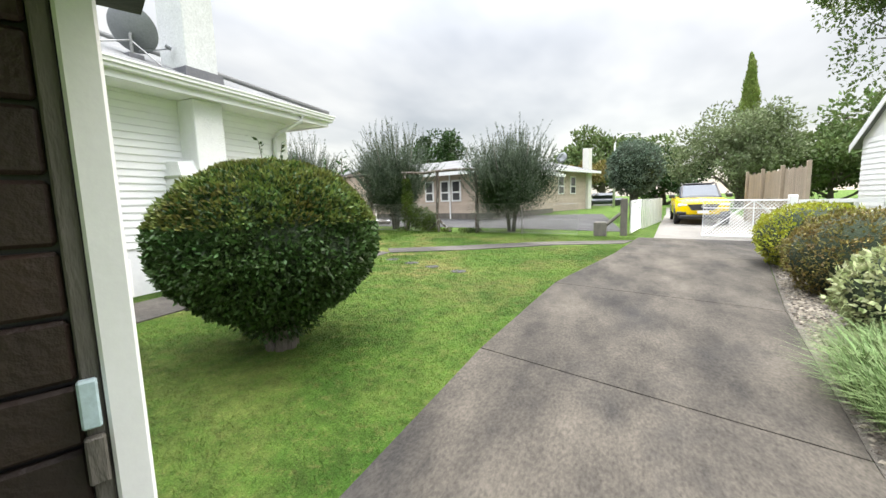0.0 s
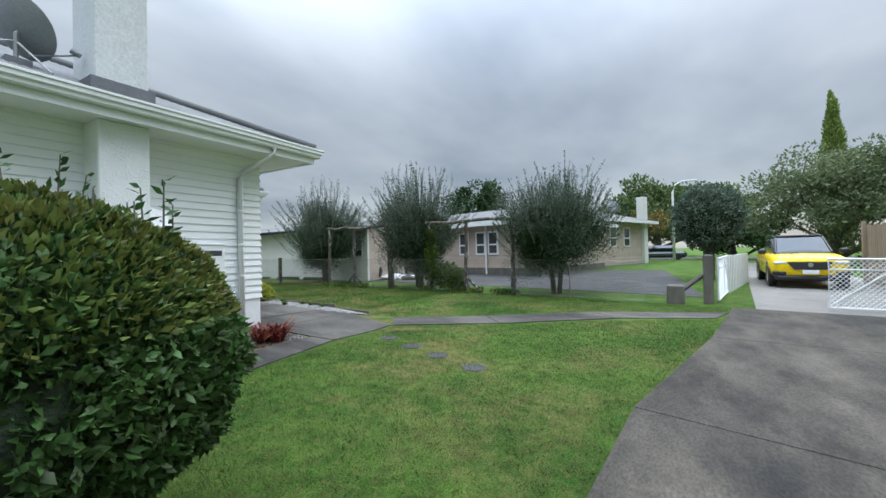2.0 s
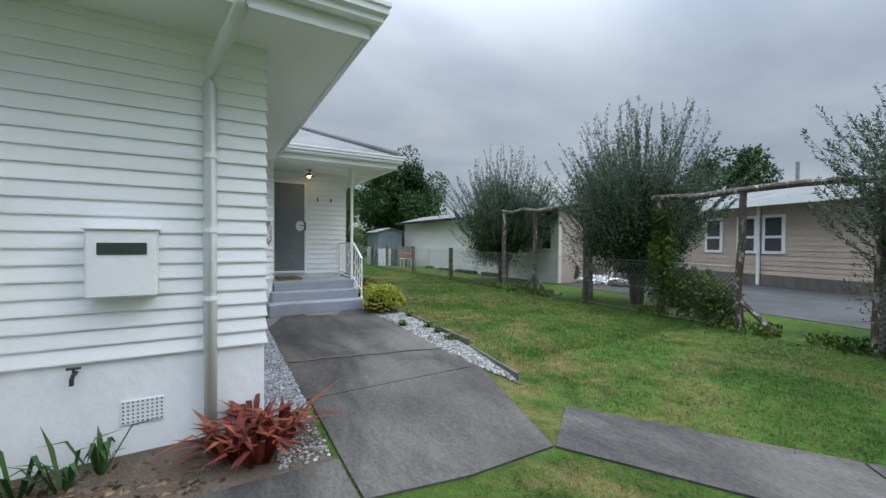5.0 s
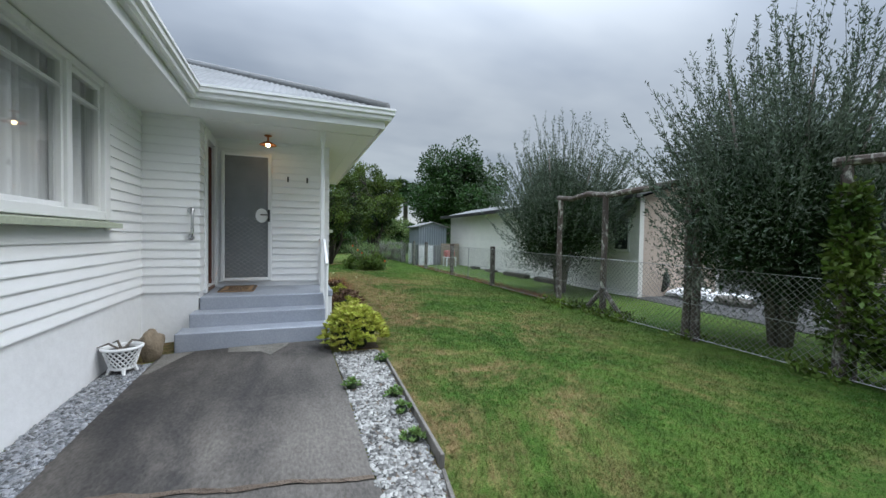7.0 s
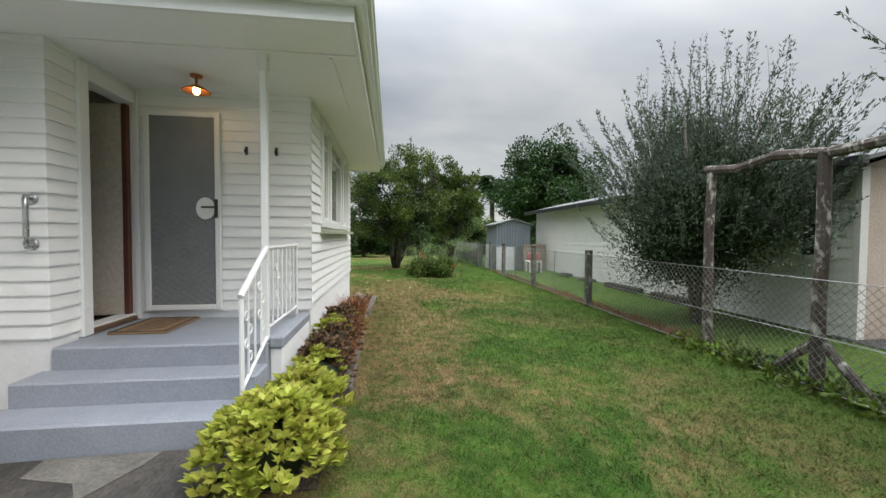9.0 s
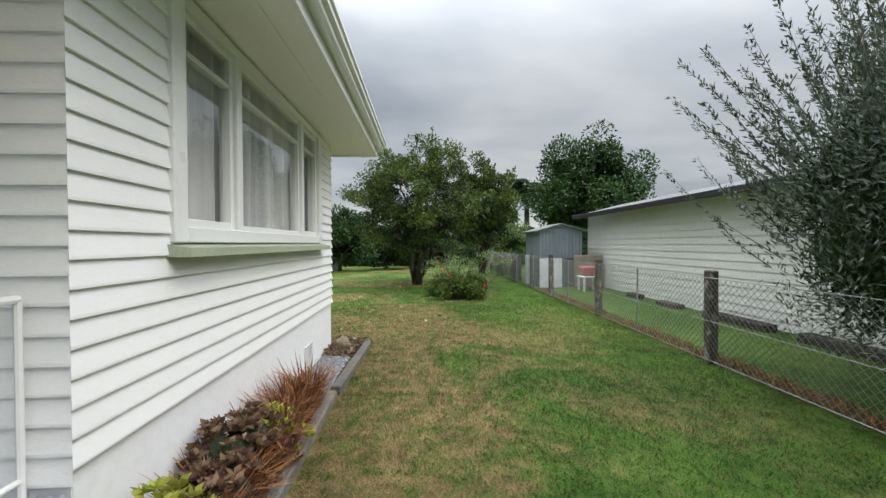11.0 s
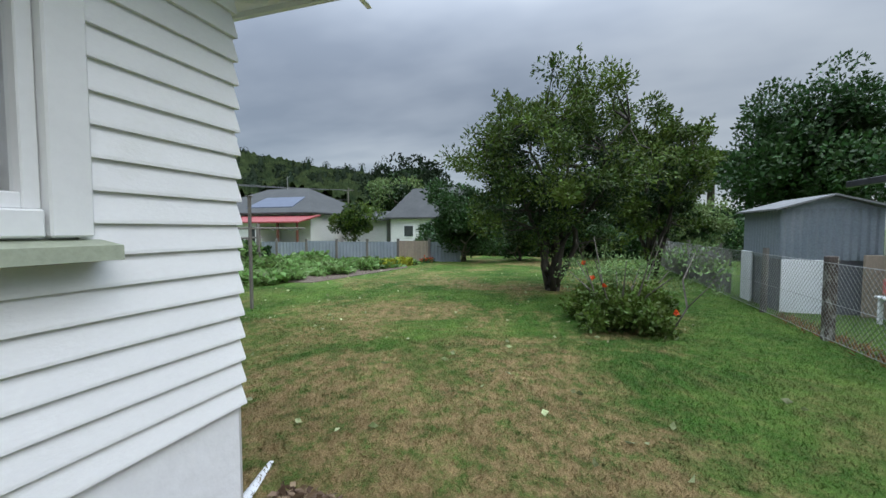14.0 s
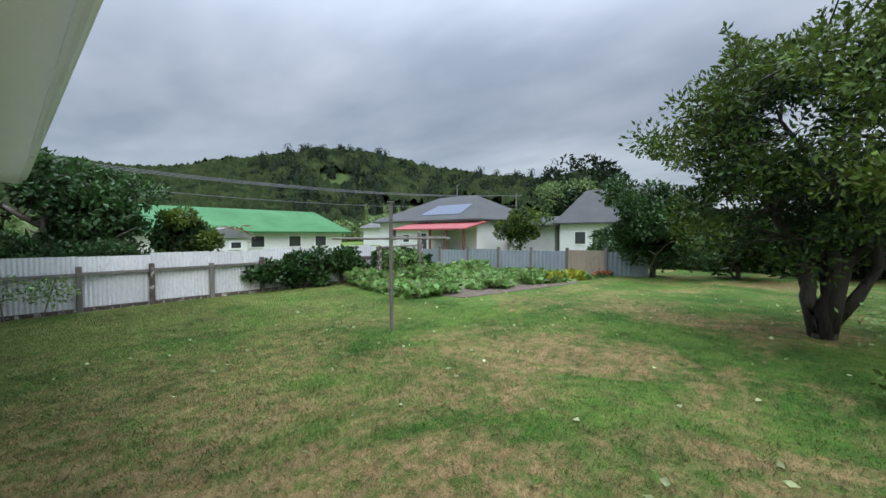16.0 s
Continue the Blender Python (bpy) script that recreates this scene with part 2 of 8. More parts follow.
ROCK = surface("tan_boulder", (0.25, 0.20, 0.14), (0.17, 0.135, 0.095), 4, 0.9, 0.7, 18, depth=0.04)
YELLOW = surface("yellow_car_paint", (0.86, 0.62, 0.0), (0.84, 0.59, 0.0), 1, 0.22, 0.0, 20)
CARGLASS = surface("dark_car_glass", (0.05, 0.06, 0.07), (0.06, 0.07, 0.08), 1, 0.08, 0.0, 20)
GREENROOF = surface("green_roof_iron", (0.040, 0.145, 0.050), (0.032, 0.115, 0.042), 0.5, 0.7, 0.1, 10, spec=0.2)
GREYROOF = surface("grey_tile_roof", (0.055, 0.058, 0.058), (0.08, 0.084, 0.082), 1.0, 0.85, 0.3, 14, spec=0.12)
REDROOF = surface("red_iron_roof", (0.28, 0.05, 0.05), (0.22, 0.04, 0.04), 1.0, 0.6, 0.1, 14)
FARWHITE = surface("far_white_wall", (0.74, 0.74, 0.73), (0.66, 0.66, 0.65), 0.5, 0.7, 0.1, 10)
DARKPANE = surface("dark_window_pane", (0.03, 0.035, 0.04), (0.05, 0.055, 0.06), 1, 0.1, 0.0, 10)
BARK = surface("grey_brown_bark", (0.10, 0.085, 0.07), (0.16, 0.14, 0.12), 6, 0.9, 1.0, 30, depth=0.03, stretch=(1, 1, 0.4))

BARKDARK = surface("dark_brown_bark", (0.028, 0.023, 0.018), (0.055, 0.047, 0.037), 7, 0.9, 1.0, 26, depth=0.03, stretch=(1, 1, 0.4))


def leaf(name, c1, c2, island=0.45, rough=0.5, trans=0.25, scale=2.0, spec=0.22):
    return surface(name, c1, c2, scale, rough, 0.0, 30, island=island, trans=trans, spec=spec)


L_BOX = leaf("clipped_hedge_leaf", (0.027, 0.062, 0.017), (0.056, 0.105, 0.028), 0.5, 0.42, 0.12)
L_BOXNEW = leaf("bronze_hedge_tip", (0.12, 0.11, 0.03), (0.10, 0.16, 0.035), 0.4, 0.4, 0.2)
# near-black green for bush cores: their inner shade put into the colour
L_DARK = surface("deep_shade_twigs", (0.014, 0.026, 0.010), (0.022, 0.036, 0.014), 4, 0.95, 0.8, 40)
L_OLIVE = leaf("olive_leaf", (0.050, 0.076, 0.048), (0.120, 0.152, 0.108), 0.40, 0.5, 0.15)
L_CITRUS = leaf("citrus_leaf", (0.020, 0.046, 0.010), (0.105, 0.155, 0.024), 0.4, 0.5, 0.22, 1.1)
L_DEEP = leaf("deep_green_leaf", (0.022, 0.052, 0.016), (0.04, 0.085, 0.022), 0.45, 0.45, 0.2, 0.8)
# darker leaf that puts the shade inside crowns into the colour
L_SHADE = leaf("inner_shade_leaf", (0.016, 0.036, 0.011), (0.028, 0.055, 0.016), 0.4, 0.6, 0.1, 0.8)
L_CYPRESS = leaf("cypress_foliage", (0.21, 0.29, 0.08), (0.27, 0.34, 0.10), 0.3, 0.7, 0.1, 2)
L_ROUND = leaf("blue_green_leaf", (0.085, 0.135, 0.095), (0.15, 0.20, 0.145), 0.35, 0.6, 0.15)
L_TREE = leaf("broadleaf_tree_leaf", (0.07, 0.12, 0.04), (0.14, 0.19, 0.065), 0.4, 0.6, 0.25, 0.5)
L_PALE = leaf("pale_sage_leaf", (0.13, 0.17, 0.085), (0.20, 0.24, 0.125), 0.35, 0.6, 0.25, 0.6)
L_LIME = leaf("lime_hydrangea_leaf", (0.29, 0.34, 0.05), (0.42, 0.42, 0.085), 0.35, 0.5, 0.3, 6)
L_YELLOW = leaf("golden_hedge_leaf", (0.36, 0.36, 0.03), (0.24, 0.28, 0.04), 0.35, 0.5, 0.25, 4)
L_BROWNHEDGE = leaf("russet_hedge_leaf", (0.22, 0.15, 0.05), (0.13, 0.14, 0.04), 0.45, 0.5, 0.2, 5)
L_VARIEG = leaf("variegated_leaf", (0.48, 0.50, 0.28), (0.18, 0.24, 0.09), 0.55, 0.5, 0.25, 12)
L_LAV = leaf("grey_green_blade", (0.10, 0.17, 0.055), (0.17, 0.24, 0.095), 0.45, 0.6, 0.2, 5)
L_RED = leaf("red_bromeliad_leaf", (0.24, 0.045, 0.03), (0.13, 0.05, 0.03), 0.5, 0.4, 0.2, 6)
L_RUSSET = leaf("dry_russet_blade", (0.30, 0.13, 0.055), (0.20, 0.095, 0.045), 0.5, 0.6, 0.2, 6)
L_LITTER = leaf("dead_leaf_litter", (0.12, 0.078, 0.048), (0.20, 0.145, 0.095), 0.5, 0.8, 0.1, 6)
L_PURPLE = leaf("purple_brown_leaf", (0.125, 0.075, 0.05), (0.185, 0.12, 0.07), 0.5, 0.6, 0.2, 6)
L_VEG = leaf("vegetable_leaf", (0.10, 0.19, 0.04), (0.17, 0.26, 0.09), 0.45, 0.5, 0.3, 2)
L_PINE = leaf("dark_conifer_foliage", (0.018, 0.028, 0.018), (0.030, 0.043, 0.026), 0.2, 0.95, 0.0, 0.1, 0.0)
L_HILL = leaf("hillside_foliage", (0.011, 0.019, 0.009), (0.036, 0.048, 0.019), 0.0, 0.95, 0.0, 0.14, 0.0)
L_GRASS = leaf("lawn_blade", (0.085, 0.17, 0.022), (0.13, 0.21, 0.035), 0.35, 0.6, 0.3, 0.8)
FLOWER = leaf("orange_red_flower", (0.60, 0.07, 0.02), (0.65, 0.13, 0.03), 0.2, 0.5, 0.3, 6)


def lawn_material():
    """Mown lawn: green with straw-coloured dry patches, worn most behind the porch and out in the back yard."""
    m = bpy.data.materials.new("patchy_lawn")
    m.use_nodes = True
    t = m.node_tree
    p = t.nodes["Principled BSDF"]
    pos = link_nodes(t, "ShaderNodeNewGeometry").outputs["Position"]

    def noise(scale, detail=5.0, rough=0.6, dist=0.0):
        return link_nodes(t, "ShaderNodeTexNoise", {"Vector": pos, "Scale": scale, "Detail": detail, "Roughness": rough, "Distortion": dist}).outputs[0]

    def span(v, a, b, lo=0.0, hi=1.0):
        return link_nodes(t, "ShaderNodeMapRange", {"Value": v, "From Min": a, "From Max": b, "To Min": lo, "To Max": hi}).outputs[0]

    def mul(a, b, op="MULTIPLY"):
        return link_nodes(t, "ShaderNodeMath", {0: a, 1: b}, operation=op, use_clamp=True).outputs[0]

    green = link_nodes(t, "ShaderNodeMixRGB", {"Fac": span(noise(0.9), 0.35, 0.65), "Color1": (0.042, 0.106, 0.0145, 1), "Color2": (0.094, 0.172, 0.029, 1)}).outputs[0]
    xyz = link_nodes(t, "ShaderNodeSeparateXYZ", {0: pos})
    west = span(xyz.outputs["X"], -1.0, -8.0, 0.42, 1.0)
    worn = mul(span(xyz.outputs["Y"], 11.6, 9.1, 0.0, 0.125), mul(span(xyz.outputs["X"], -8.0, -11.0), span(xyz.outputs["X"], -22.0, -17.0)))
    dry = mul(span(mul(noise(0.52, 7.0, 0.72, 0.6), worn, "ADD"), 0.47, 0.595), west)
    near_fence = span(xyz.outputs["Y"], 11.0, 13.0, 1.0, 0.1)
    dry = mul(dry, near_fence)
    dry = mul(dry, span(xyz.outputs["Y"], 2.5, 7.0, 0.4, 1.0))
    dry = mul(dry, span(noise(6.0, 5.0, 0.78), 0.36, 0.56, 0.10, 1.0))
    thatch = span(noise(11.0, 5.0, 0.8), 0.50, 0.68, 0.0, 0.34)
    dry = mul(dry, thatch, "MAXIMUM")
    col = link_nodes(t, "ShaderNodeMixRGB", {"Fac": mul(dry, 0.85), "Color1": green, "Color2": (0.315, 0.21, 0.103, 1)}).outputs[0]
    fine = link_nodes(t, "ShaderNodeMath", {0: span(noise(70.0, 3.0, 0.7), 0.25, 0.75, 0.66, 1.34), 1: span(noise(5.0, 5.0, 0.75), 0.3, 0.7, 0.66, 1.34)}, operation="MULTIPLY").outputs[0]
    col = link_nodes(t, "ShaderNodeHueSaturation", {"Color": col, "Value": fine}).outputs[0]
    t.links.new(col, p.inputs["Base Color"])
    p.inputs["Roughness"].default_value = 0.85
    p.inputs["Specular IOR Level"].default_value = 0.12
    b = link_nodes(t, "ShaderNodeBump", {"Height": noise(55.0, 4.0, 0.75), "Strength": 1.0, "Distance": 0.05})
    t.links.new(b.outputs[0], p.inputs["Normal"])
    return m


LAWN = lawn_material()

# ---- builders ----


def ground_z(x, y):
    """Height of the ground: it rises gently from the street drive to the house and is level behind it."""
    u = 0.022 * y - 0.03 * x
    bank = 0.08 * math.exp(-((y - 8.0) / 2.6) ** 2) * min(max((-5.5 - x) / 3.0, 0), 1) * min(max((x + 20.0) / 3.0, 0), 1)
    return 0.52 * math.tanh(u / 0.5) + bank


class Build:
    """Gathers vertices and faces for one mesh."""

    def __init__(self):
        self.v, self.f = [], []

    def add(self, verts, faces):
        n = len(self.v)
        self.v += [tuple(p) for p in verts]
        self.f += [tuple(i + n for i in f) for f in faces]
        return self

    def box(self, x0, x1, y0, y1, z0, z1, m=None):
        pts = [Vector((x, y, z)) for z in (z0, z1) for y in (y0, y1) for x in (x0, x1)]
        if m is not None:
            pts = [m @ p for p in pts]
        return self.add(pts, [(0, 2, 3, 1), (4, 5, 7, 6), (0, 1, 5, 4), (2, 6, 7, 3), (0, 4, 6, 2), (1, 3, 7, 5)])

    def rbox(self, x0, x1, y0, y1, z0, z1, c=0.01, m=None):
        """A box with chamfered edges."""
        cx, cy, cz = (x0 + x1) / 2, (y0 + y1) / 2, (z0 + z1) / 2
        hx, hy, hz = (x1 - x0) / 2, (y1 - y0) / 2, (z1 - z0) / 2
        c = min(c, hx * 0.9, hy * 0.9, hz * 0.9)
        pts, idx = [], {}
        for sx_ in (-1, 1):
            for sy_ in (-1, 1):
                for sz_ in (-1, 1):
                    for a in range(3):
                        d = [hx - c, hy - c, hz - c]
                        d[a] += c
                        idx[(sx_, sy_, sz_, a)] = len(pts)
                        q = Vector((cx + sx_ * d[0], cy + sy_ * d[1], cz + sz_ * d[2]))
                        pts.append(m @ q if m is not None else q)
        fs = []
        for a in range(3):
            b, e = (a + 1) % 3, (a + 2) % 3
            for s in (-1, 1):
                ring = []
                for sb, se in ((-1, -1), (1, -1), (1, 1), (-1, 1)):
                    k = [0, 0, 0]
                    k[a], k[b], k[e] = s, sb, se
                    ring.append(idx[(*k, a)])
                fs.append(tuple(ring if s > 0 else ring[::-1]))
            for sb in (-1, 1):
                for se in (-1, 1):
                    lo, hi = [0, 0, 0], [0, 0, 0]
                    lo[a], hi[a] = -1, 1
                    lo[b] = hi[b] = sb
                    lo[e] = hi[e] = se
                    q = (idx[(*lo, b)], idx[(*hi, b)], idx[(*hi, e)], idx[(*lo, e)])
                    fs.append(q if sb * se < 0 else q[::-1])
        for k in ((i, j, l) for i in (-1, 1) for j in (-1, 1) for l in (-1, 1)):
            q = tuple(idx[(*k, a)] for a in range(3))
            fs.append(q if k[0] * k[1] * k[2] > 0 else q[::-1])
        return self.add(pts, fs)

    def tube(self, pts, radii, sides=8, cap=True):
        """A tapering tube along a line of points."""
        pts = [Vector(p) for p in pts]
        if not hasattr(radii, "__len__"):
            radii = [radii] * len(pts)
        vs, fs = [], []
        for i, p in enumerate(pts):
            d = (pts[min(i + 1, len(pts) - 1)] - pts[max(i - 1, 0)]).normalized()
            a = d.cross(Vector((0, 0, 1)) if abs(d.z) < 0.9 else Vector((1, 0, 0))).normalized()
            b = d.cross(a)
            vs += [p + radii[i] * (math.cos(k * math.tau / sides) * a + math.sin(k * math.tau / sides) * b) for k in range(sides)]
        for i in range(len(pts) - 1):
            for k in range(sides):
                j = (k + 1) % sides
                fs.append((i * sides + k, i * sides + j, (i + 1) * sides + j, (i + 1) * sides + k))
        if cap:
            fs += [tuple(range(sides))[::-1], tuple(range((len(pts) - 1) * sides, len(pts) * sides))]
        return self.add(vs, fs)

    def lathe(self, profile, sides=24, m=None):
        """A turned shape: profile of (radius, height)."""
        vs = [Vector((r * math.cos(k * math.tau / sides), r * math.sin(k * math.tau / sides), z)) for r, z in profile for k in range(sides)]
        if m is not None:
            vs = [m @ p for p in vs]
        fs = [(i * sides + k, i * sides + (k + 1) % sides, (i + 1) * sides + (k + 1) % sides, (i + 1) * sides + k) for i in range(len(profile) - 1) for k in range(sides)]
        return self.add(vs, fs)

    def blob(self, center, radii, rings=10, sides=16, rough=0.0, seed=0.0, m=None):
        """A rounded lump, uneven by rough."""
        vs, fs = [], []
        for i in range(rings + 1):
            th = math.pi * i / rings
            for k in range(sides):
                ph = math.tau * k / sides
                d = Vector((math.sin(th) * math.cos(ph), math.sin(th) * math.sin(ph), math.cos(th)))
                s = 1 + rough * noise.noise(d * 1.7 + Vector((seed, seed, 0)))
                vs.append(Vector(center) + Vector((d.x * radii[0], d.y * radii[1], d.z * radii[2])) * s)
        for i in range(rings):
            for k in range(sides):
                j = (k + 1) % sides
                fs.append((i * sides + k, (i + 1) * sides + k, (i + 1) * sides + j, i * sides + j))
        if m is not None:
            vs = [m @ p for p in vs]
        return self.add(vs, fs)

    def mesh(self, name, material, smooth=False):
        me = bpy.data.meshes.new(name)
        me.from_pydata(self.v, [], self.f)
        me.materials.append(material)
        if smooth:
            me.polygons.foreach_set("use_smooth", [True] * len(me.polygons))
        me.update()
        return me


def part(name, bm, material, parent=None, label="", smooth=False):
    """Links what was built as ONE mesh object, under parent if there is one."""
    ob = new(name, bm.mesh(name, material, smooth) if isinstance(bm, Build) else bm)
    if parent is not None:
        ob.parent = parent
        ob.matrix_parent_inverse = parent.matrix_basis.inverted()
    return tagged(ob, label)


def thing(name, at, label, category, group="", kind=""):
    """An empty at a thing's base, which parents its parts; parts are built in world metres."""
    ob = new(name)
    ob.empty_display_size = 0.1
    ob.matrix_basis = Matrix.Translation(at)
    return tagged(ob, label, category, group, kind)


def structure(name, bm, material, label="", category="", smooth=False):
    ob = part(name, bm, material, None, "", smooth)
    return tagged(ob, label, category, "", "structure")


def leaf_mesh(name, points, axes, length, width, material, rng, fold=0.25, droop=0.0):
    """Many small leaves in one mesh: each a folded blade of two triangles on a point, along its axis."""
    n = len(points)
    P, A = np.asarray(points, float), np.asarray(axes, float)
    A = A / (np.linalg.norm(A, axis=1, keepdims=True) + 1e-9)
    S = np.cross(A, rng.normal(size=(n, 3)))
    S /= np.linalg.norm(S, axis=1, keepdims=True) + 1e-9
    N = np.cross(A, S)
    ln = length * rng.uniform(0.65, 1.3, (n, 1))
    wd = width * rng.uniform(0.7, 1.25, (n, 1))
    mid_ = P + A * ln * 0.45
    tip = P + A * ln + N * ln * fold * 0.4 - np.array([0, 0, 1.0]) * ln * droop
    V = np.stack([P, mid_ + S * wd * 0.5 + N * wd * fold, tip, mid_ - S * wd * 0.5 + N * wd * fold], 1).reshape(-1, 3)
    me = bpy.data.meshes.new(name)
    me.vertices.add(4 * n)
    me.vertices.foreach_set("co", V.ravel())
    me.loops.add(6 * n)
    idx = (np.arange(n)[:, None] * 4 + np.array([0, 1, 2, 0, 2, 3])).ravel()
    me.loops.foreach_set("vertex_index", idx.astype(np.int32))
    me.polygons.add(2 * n)
    me.polygons.foreach_set("loop_start", (np.arange(2 * n) * 3).astype(np.int32))
    me.polygons.foreach_set("loop_total", np.full(2 * n, 3, np.int32))
    me.materials.append(material)
    me.update(calc_edges=True)
    return me


def directions(n, rng):
    d = rng.normal(size=(n, 3))
    return d / np.linalg.norm(d, axis=1, keepdims=True)


def clump_points(center, radii, n, rng, inner=0.55):
    """Points and outward ways in the outer part of an ellipsoid."""
    d = directions(n, rng)
    r = inner + (1 - inner) * rng.uniform(0, 1, (n, 1)) ** 0.6
    return np.asarray(center) + d * r * np.asarray(radii), d


def crown_leaves(clumps, per, rng, up=0.25, scatter=0.8, inner=0.35):
    Ps, As = [], []
    for c, r, w in clumps:
        p, d = clump_points(c, r, max(int(per * w), 4), rng, inner)
        Ps.append(p)
        As.append(d * 0.6 + directions(len(p), rng) * scatter + np.array([0, 0, up]))
    return np.concatenate(Ps), np.concatenate(As)


def limbs(bm, base, top, spread, n, rng, r0, lean=(0, 0), start=0.35, sides=7):
    """A trunk with forked limbs, tapered and crooked."""
    base, top = Vector(base), Vector(top)
    pts = [base + (top - base) * k / 5 + Vector((rng.normal() * 0.04, rng.normal() * 0.04, 0)) * (k > 0) for k in range(6)]
    bm.tube(pts, [r0 * (1.25 if k == 0 else 1 - 0.13 * k) for k in range(6)], sides + 1)
    for i in range(n):
        s = start + (0.95 - start) * i / max(n - 1, 1)
        a = i * 2.4 + rng.uniform(-0.4, 0.4)
        p = base + (top - base) * s
        out = Vector((math.cos(a) * spread[0], math.sin(a) * spread[1], spread[2] * rng.uniform(0.5, 1.0))) * (1.0 - 0.45 * s)
        q = [p, p + out * 0.35 + Vector((0, 0, 0.1)), p + out * 0.7 + Vector((rng.normal() * 0.1, rng.normal() * 0.1, 0.15)), p + out]
        bm.tube(q, [r0 * 0.55, r0 * 0.4, r0 * 0.26, r0 * 0.1], sides - 1)
        for j in range(2):
            o2 = Vector((math.cos(a + (j - 0.5) * 1.6), math.sin(a + (j - 0.5) * 1.6), 0.7)) * out.length * 0.4
            bm.tube([q[1 + j], q[1 + j] + o2 * 0.5 + Vector((0, 0, 0.05)), q[1 + j] + o2], [r0 * 0.26, r0 * 0.17, r0 * 0.06], 5)
    return bm


def broad_tree(name, x, y, height, radii, clear, material, label, seed, count=9000, leaf_size=0.16, clumps=26, trunk=0.16, flat=0.85, z0=None, group="", stems=1):
    """A broadleaf tree: trunk and limbs, and a crown of leaf clumps with gaps."""
    rng = np.random.default_rng(seed)
    z = ground_z(x, y) if z0 is None else z0
    t = thing(name, (x, y, z), label, "tree" if "tree" in name else "shrub", group)
    top = (x, y, z + clear + (height - clear) * 0.55)
    for k in range(1, stems):
        a = 2.1 * k + 0.6
        q = (x + 0.5 * radii[0] * math.cos(a), y + 0.5 * radii[1] * math.sin(a), top[2] - 0.2)
        part("side_stem", limbs(Build(), (x + 0.1 * math.cos(a), y + 0.1 * math.sin(a), z - 0.1), q, (radii[0] * 0.4, radii[1] * 0.4, (height - clear) * 0.25), 4, rng, trunk * 0.75, start=0.5), BARK, t, smooth=True)
    part("trunk", limbs(Build(), (x, y, z - 0.1), top, (radii[0] * 0.75, radii[1] * 0.75, (height - clear) * 0.3), 7, rng, trunk, start=min(clear / max(height * 0.6, 0.1), 0.6)), BARK, t, smooth=True)
    cz, hz = z + (clear + height) / 2, (height - clear) / 2
    cl = []
    for i in range(clumps):
        d = directions(1, rng)[0]
        r = rng.uniform(0.35, 0.95)
        s = rng.uniform(0.17, 0.38)
        cl.append(((x + d[0] * radii[0] * r, y + d[1] * radii[1] * r, cz + d[2] * hz * r * flat), (radii[0] * s, radii[1] * s, hz * s * 0.95), rng.uniform(0.7, 1.3)))
    P, A = crown_leaves(cl, count / clumps, rng)
    # leaves nearer the middle get the shade colour, except on street trees
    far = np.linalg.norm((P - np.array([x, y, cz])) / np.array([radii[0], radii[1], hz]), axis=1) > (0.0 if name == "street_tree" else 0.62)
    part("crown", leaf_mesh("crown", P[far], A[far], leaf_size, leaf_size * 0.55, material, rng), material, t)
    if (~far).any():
        part("shade_foliage", leaf_mesh("shade_foliage", P[~far], A[~far], leaf_size * 1.25, leaf_size * 0.8, L_SHADE, rng), L_SHADE, t, "inner leaves coloured darker for crown shade")
    return t


def ribbon(name, left, right, dz, material, parent=None, thick=0.12, seg=10, label="", category="", kind="structure"):
    """A slab between two edges of equal point counts, laid on the ground."""
    b = Build()
    rows = []
    for i in range(len(left) - 1):
        for k in range(seg + (i == len(left) - 2)):
            s = k / seg
            l = [left[i][a] + (left[i + 1][a] - left[i][a]) * s for a in (0, 1)]
            r = [right[i][a] + (right[i + 1][a] - right[i][a]) * s for a in (0, 1)]
            rows.append((l, r))
    n = 4
    vs, fs = [], []
    for l, r in rows:
        for k in range(n + 1):
            x, y = l[0] + (r[0] - l[0]) * k / n, l[1] + (r[1] - l[1]) * k / n
            vs.append((x, y, ground_z(x, y) + dz))
        for k in (0, n):
            x, y = l[0] + (r[0] - l[0]) * k / n, l[1] + (r[1] - l[1]) * k / n
            vs.append((x, y, ground_z(x, y) + dz - thick))
    w = n + 3
    for i in range(len(rows) - 1):
        a, c = i * w, (i + 1) * w
        fs += [(a + k, a + k + 1, c + k + 1, c + k) for k in range(n)]
        fs += [(a + n + 1, a, c, c + n + 1), (a + n, a + n + 2, c + n + 2, c + n)]
    for i in (0, len(rows) - 1):
        a = i * w
        fs.append((a + n + 1, a + n + 2, *[a + k for k in range(n, -1, -1)]) if i == 0 else (*[a + k for k in range(n + 1)], a + n + 2, a + n + 1))
    b.add(vs, fs)
    ob = part(name, b, material, parent, label)
    if parent is None:
        tagged(ob, label, category, "", kind)
    return ob

# ---- the large structure: ground, drive, paths ----


